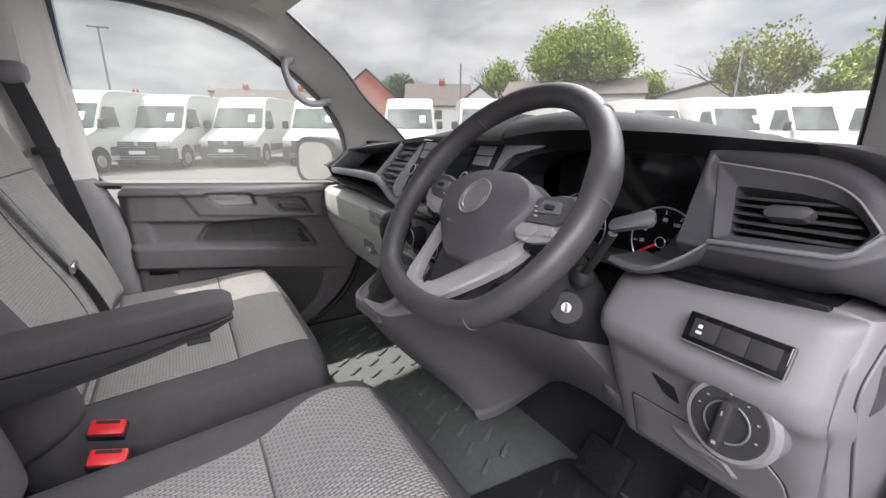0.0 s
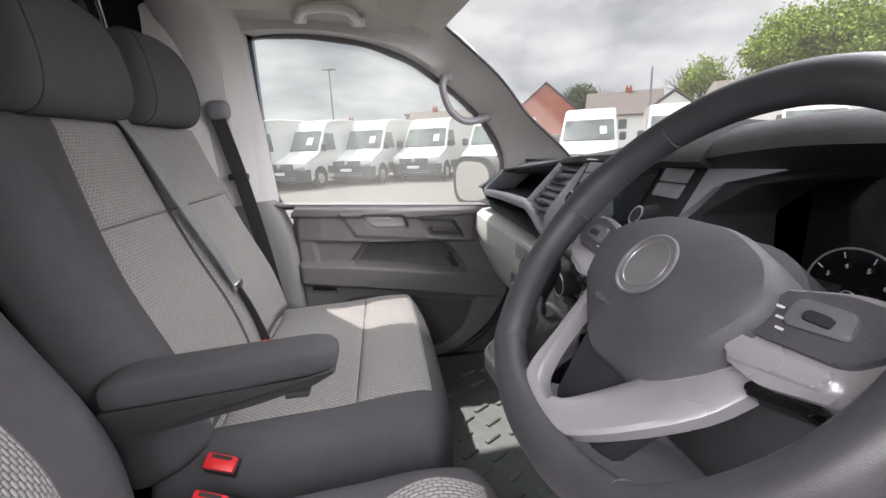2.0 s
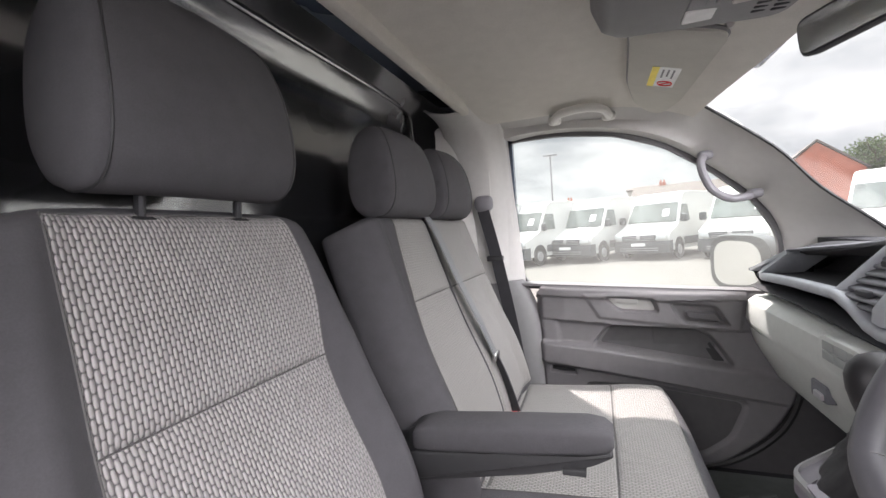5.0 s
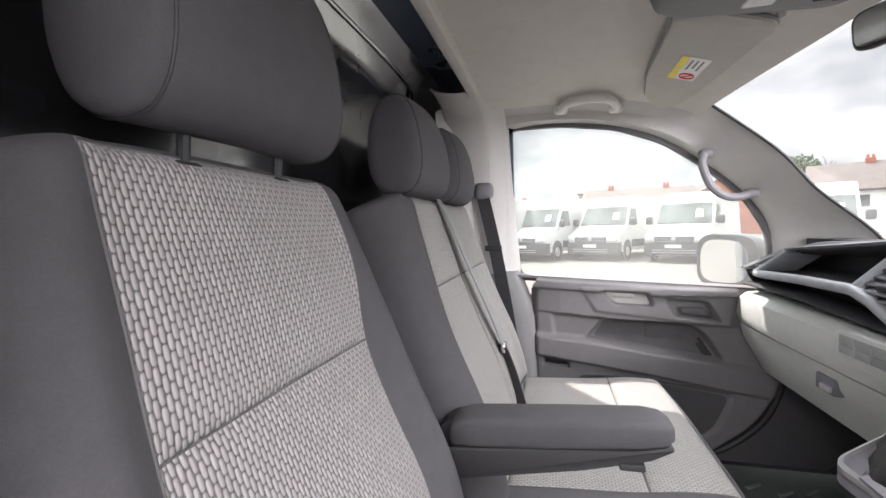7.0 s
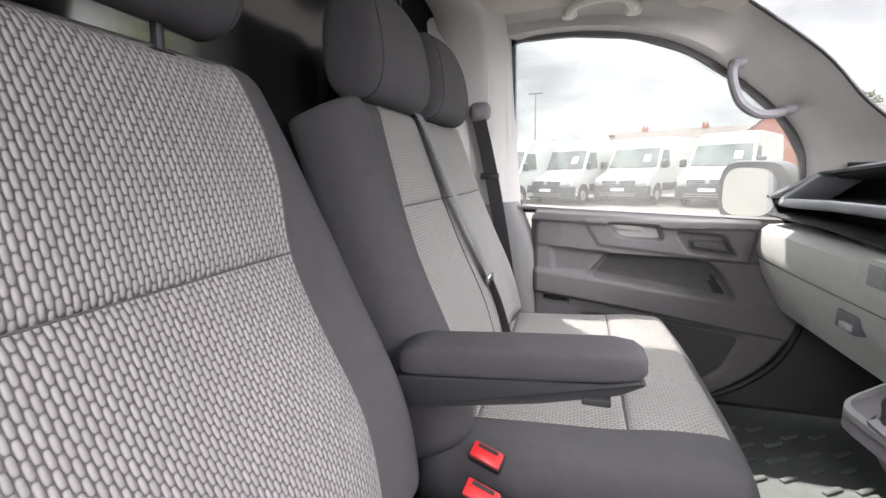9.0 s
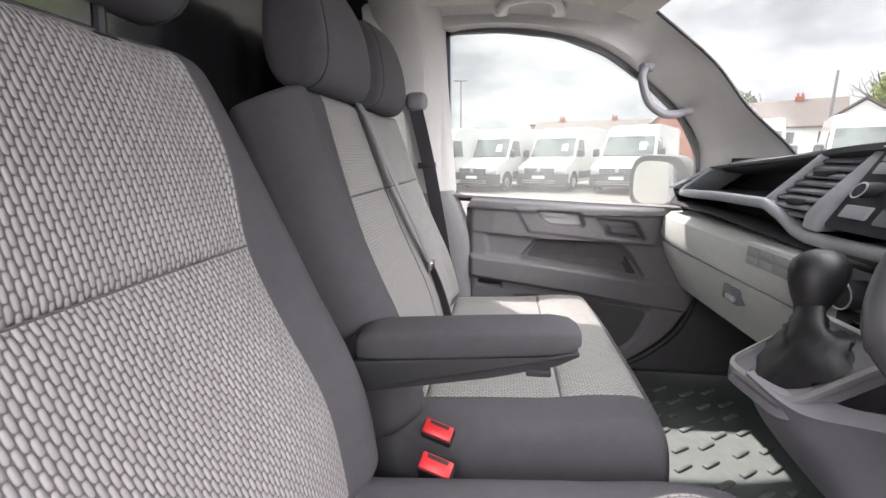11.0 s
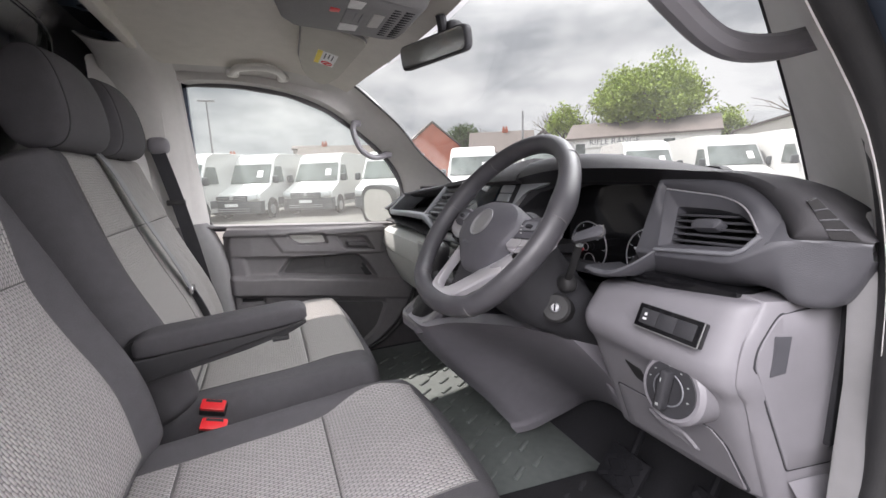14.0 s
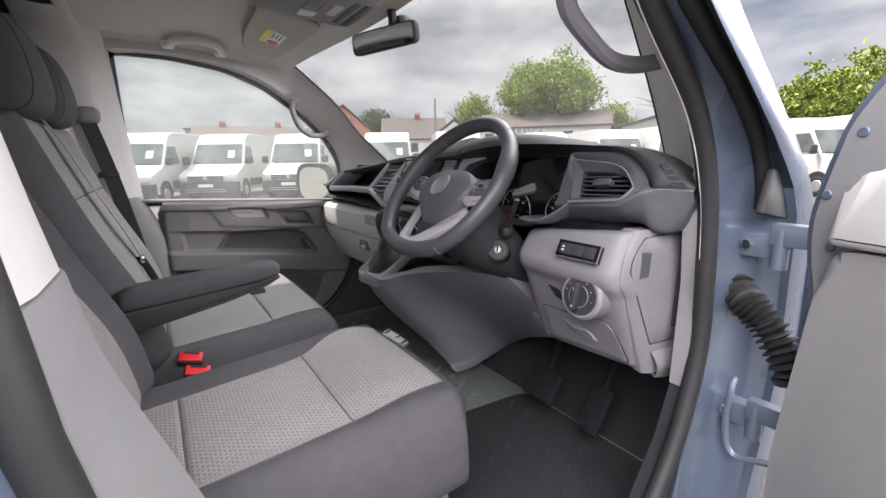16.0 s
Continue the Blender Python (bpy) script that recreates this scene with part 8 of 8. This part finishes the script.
def house(name, az, d, w, depth, eave, ridge, wall_mat, label, turn=0.0, gable=False, chimneys=(), windows=0):
    """A plain house facing the yard: walls, pitched roof, chimneys and windows."""
    c = out(az, d, 0.06)
    h = thing(name, c, label, "building")
    m = Matrix.Translation(c) @ Matrix.Rotation(radians(az + turn), 4, 'Z')
    bm = bmesh.new()
    e, r = eave, ridge
    if gable:
        prism(bm, [(-w / 2, 0), (w / 2, 0), (w / 2, e), (0, r - 0.1), (-w / 2, e)], 'y', 0, depth)
    else:
        prism(bm, [(0, 0), (depth, 0), (depth, e), (depth / 2, r - 0.1), (0, e)], 'x', -w / 2, w / 2)
    bmesh.ops.transform(bm, matrix=m, verts=bm.verts)
    part("wall", bm, wall_mat, h)
    bm = bmesh.new()
    o = 0.25
    if gable:
        prism(bm, [(-w / 2 - o, e - 0.12), (0, r), (w / 2 + o, e - 0.12), (w / 2 + o, e + 0.05), (0, r + 0.2), (-w / 2 - o, e + 0.05)], 'y', -0.15, depth + 0.2)
    else:
        prism(bm, [(-o, e - 0.12), (depth / 2, r), (depth + o, e - 0.12), (depth + o, e + 0.05), (depth / 2, r + 0.2), (-o, e + 0.05)], 'x', -w / 2 - 0.2, w / 2 + 0.2)
    bmesh.ops.transform(bm, matrix=m, verts=bm.verts)
    roof = part("roof", bm, ROOF_BROWN, h, "brown tiled roof")
    for cx in chimneys:
        bm = bmesh.new()
        box(bm, (cx - 0.4, depth / 2 - 0.3, r - 0.6), (cx + 0.4, depth / 2 + 0.3, r + 0.55), 0.03, 1, m)
        ch = part("chimney", bm, BRICK_RED, roof, "red brick chimney")
        for k in (-0.2, 0.2):
            bm = bmesh.new()
            disc(bm, m @ Vector((cx + k, depth / 2, r + 0.85)), (0, 0, 1), 0.12, 0.32, 10, 0.02)
            part("chimney_pot", bm, BRICK_RED, ch)
    for k in range(windows):
        x = -w / 2 + w * (k + 0.5) / windows
        bm = bmesh.new()
        box(bm, (x - 0.5, -0.03, e - 1.7), (x + 0.5, 0.05, e - 0.5), 0, 1, m)
        wi = part("window", bm, VAN_GLASS, h)
        bm = bmesh.new()
        ring_prism(bm, [(x - 0.58, e - 1.78), (x + 0.58, e - 1.78), (x + 0.58, e - 0.42), (x - 0.58, e - 0.42)], [(x - 0.48, e - 1.68), (x + 0.48, e - 1.68), (x + 0.48, e - 0.52), (x - 0.48, e - 0.52)], 'y', -0.06, 0.02)
        bmesh.ops.transform(bm, matrix=m, verts=bm.verts)
        part("frame", bm, RENDER_WHITE, wi)
    return h, m


# long low white building with brown roof and painted sign
lb, lm = house("long_building", 43.0, 46, 13.4, 7.0, 4.55, 6.1, RENDER_WHITE, "long white rendered building with brown tiled roof", -4, False, (1.8,), 5)
bm = bmesh.new()
box(bm, (-4.9, -0.12, 3.6), (0.6, -0.04, 4.5), 0.01, 1, lm)
board = part("sign_board", bm, RENDER_WHITE, lb, "white painted sign board")
text_mesh("sign_letters", "RIFLE RANGE", 0.80, lm @ axes((-2.15, -0.13, 4.08), (1, 0, 0), (0, -1, 0)), DASH_GREY, board, 0.01)
house("white_gable_house", 54.2, 45, 3.6, 8.0, 3.95, 5.35, RENDER_WHITE, "small white rendered gable house", 0, True, (), 1)
house("brown_roof_house", 59.5, 58, 8.5, 7.0, 4.15, 6.95, RENDER_WHITE, "pale house with brown roof and chimney", 0, False, (0.5,), 3)
house("red_brick_house", 68.5, 56, 7.0, 9.0, 5.15, 8.15, BRICK_RED, "red brick gable-ended house", 10, True, (), 0)
house("terrace_house", 79.0, 62, 15.0, 8.0, 4.15, 6.15, BUILD_GREY, "far terrace with brown roof", 0, False, (-4.0, 3.0), 4)
house("flat_topped_house", 84.5, 66, 4.2, 6.0, 5.95, 6.45, BUILD_GREY, "far pale house with low roof", 0, False, (), 2)
house("terrace_house", 91.5, 64, 6.5, 8.0, 3.95, 5.05, BRICK_RED, "far red brick terrace roofline", 0, False, (-2.0,), 0)
house("grey_shed", 28.0, 48, 9.0, 10.0, 4.35, 5.55, BUILD_GREY, "pale grey clad shed beyond the vans", 8, True, (), 0)


def tree(az, d, height, spread, leaf, label, seed, bare=False, trunk_h=0.28, count=1500, size=0.34):
    """A tree with tapered trunk, branching limbs and a crown of many leaf clumps."""
    rnd = random.Random(seed)
    base = out(az, d, 0.06)
    t = thing("tree", base, label, "tree", "trees")
    bm = bmesh.new()
    limbs = []
    top = base + Vector((0, 0, height * trunk_h))
    tube(bm, [base, base + Vector((0.1, 0, height * trunk_h * 0.5)), top], [height * 0.035, height * 0.028, height * 0.024], 8)
    tips = []

    def grow(p, way, ln, r, depth):
        q = p + way * ln
        mid = p.lerp(q, 0.5) + Vector((rnd.uniform(-1, 1), rnd.uniform(-1, 1), 0.3)) * ln * 0.07
        tube(bm, [p, mid, q], [r, r * 0.8, r * 0.55], 5)
        tips.append((q, depth))
        if depth > 1:
            tips.append((mid, depth))
        if depth < 4:
            for k in range(3 if depth < 3 else 2):
                w = (way + Vector((rnd.uniform(-1, 1), rnd.uniform(-1, 1), rnd.uniform(-0.3, 0.7))) * 0.75).normalized()
                grow(q, w, ln * rnd.uniform(0.6, 0.82), r * 0.55, depth + 1)
    for k in range(6):
        a = 2 * math.pi * k / 6 + rnd.uniform(-0.4, 0.4)
        sp = spread / height
        w = Vector((math.cos(a) * sp * 1.1, math.sin(a) * sp * 1.1, rnd.uniform(0.5, 1.2))).normalized()
        grow(top - Vector((0, 0, rnd.uniform(0, 0.15) * height * trunk_h)), w, height * rnd.uniform(0.20, 0.27), height * 0.014, 1)
    part("trunk", bm, BARK, t, "", 60)
    bm = bmesh.new()
    good = [q for q, dep in tips if dep >= 2]
    mid = base + Vector((0, 0, height * 0.60))
    clumps = [q for q in good if rnd.random() < 0.6]
    for k in range(60 if not bare else 30):
        a, e = rnd.uniform(0, 2 * math.pi), rnd.uniform(-0.5, 1.0)
        rr = rnd.uniform(0.45, 1.0)
        clumps.append(mid + Vector((math.cos(a) * math.sqrt(1 - e * e) * spread * 0.5, math.sin(a) * math.sqrt(1 - e * e) * spread * 0.5, e * height * 0.40)) * rr)
    pulled = []
    for q in clumps:
        w = q - mid
        e = math.sqrt((w.x ** 2 + w.y ** 2) / (spread * 0.5) ** 2 + (w.z / (height * 0.36)) ** 2)
        pulled.append(mid + w / max(1.0, e))
    for k in range(count):
        q = rnd.choice(pulled)
        p = q + Vector((rnd.gauss(0, 1), rnd.gauss(0, 1), rnd.gauss(0, 0.7))) * height * 0.040
        s = size * rnd.uniform(0.5, 1.2)
        n = Vector((rnd.uniform(-1, 1), rnd.uniform(-1, 1), rnd.uniform(-0.2, 1))).normalized()
        a = n.orthogonal().normalized() * s
        b = n.cross(a).normalized() * s
        vs = [bm.verts.new(p + a * x + b * y + n * z) for x, y, z in ((-0.6, 0, 0), (-0.1, -0.45, 0.12), (0.7, 0, -0.1), (-0.1, 0.45, 0.12))]
        bm.faces.new((vs[0], vs[1], vs[2]))
        bm.faces.new((vs[0], vs[2], vs[3]))
    me_ob = part("crown", bm, leaf, t, "", 180)
    return t


tree(42.0, 52, 13.6, 9.6, LEAF_A, "large broadleaf tree in fresh green leaf", 3, False, 0.26, 22000, 0.25)
tree(51.4, 56, 10.0, 3.4, LEAF_A, "smaller light green tree behind the house", 5, False, 0.30, 3000, 0.24)
tree(34.4, 60, 9.2, 3.4, LEAF_A, "light green tree beside the building", 7, False, 0.30, 3000, 0.24)
tree(64.6, 66, 9.4, 5.0, LEAF_B, "dark green rounded tree behind the houses", 9, False, 0.30, 6000, 0.24)
tree(23.8, 40, 9.2, 5.0, LEAF_C, "open tree with sparse yellow-olive leaves", 11, True, 0.22, 6000, 0.20)
tree(12.5, 40, 8.0, 10.0, LEAF_A, "broad dense green tree beyond the vans", 13, False, 0.22, 13000, 0.27)
tree(4.0, 42, 7.6, 9.0, LEAF_A, "broad dense green tree beyond the vans", 15, False, 0.22, 5000, 0.25)
tree(62.0, 72, 6.1, 5.0, LEAF_C, "low olive tree between houses", 17, False, 0.25, 1000, 0.36)


def lamp_post(az, d, h, label, arms):
    b = out(az, d, 0.06)
    p = thing("lamp_post", b, label, "lamp post", "posts")
    bm = bmesh.new()
    tube(bm, [b, b + Vector((0, 0, h * 0.5)), b + Vector((0, 0, h))], [0.10, 0.08, 0.06], 8)
    part("pole", bm, POLE, p)
    if arms:
        bm = bmesh.new()
        box(bm, (b.x - 0.15, b.y - 0.65, b.z + h - 0.02), (b.x + 0.15, b.y + 0.65, b.z + h + 0.10), 0.02)
        part("lamp_head", bm, POLE, p)


lamp_post(95.3, 42, 8.3, "tall grey lamp post with a double head", True)
lamp_post(56.7, 30, 5.45, "plain dark post behind the vans", False)
lamp_post(25.9, 36, 6.6, "tall pale leaning pole by the tree", False)
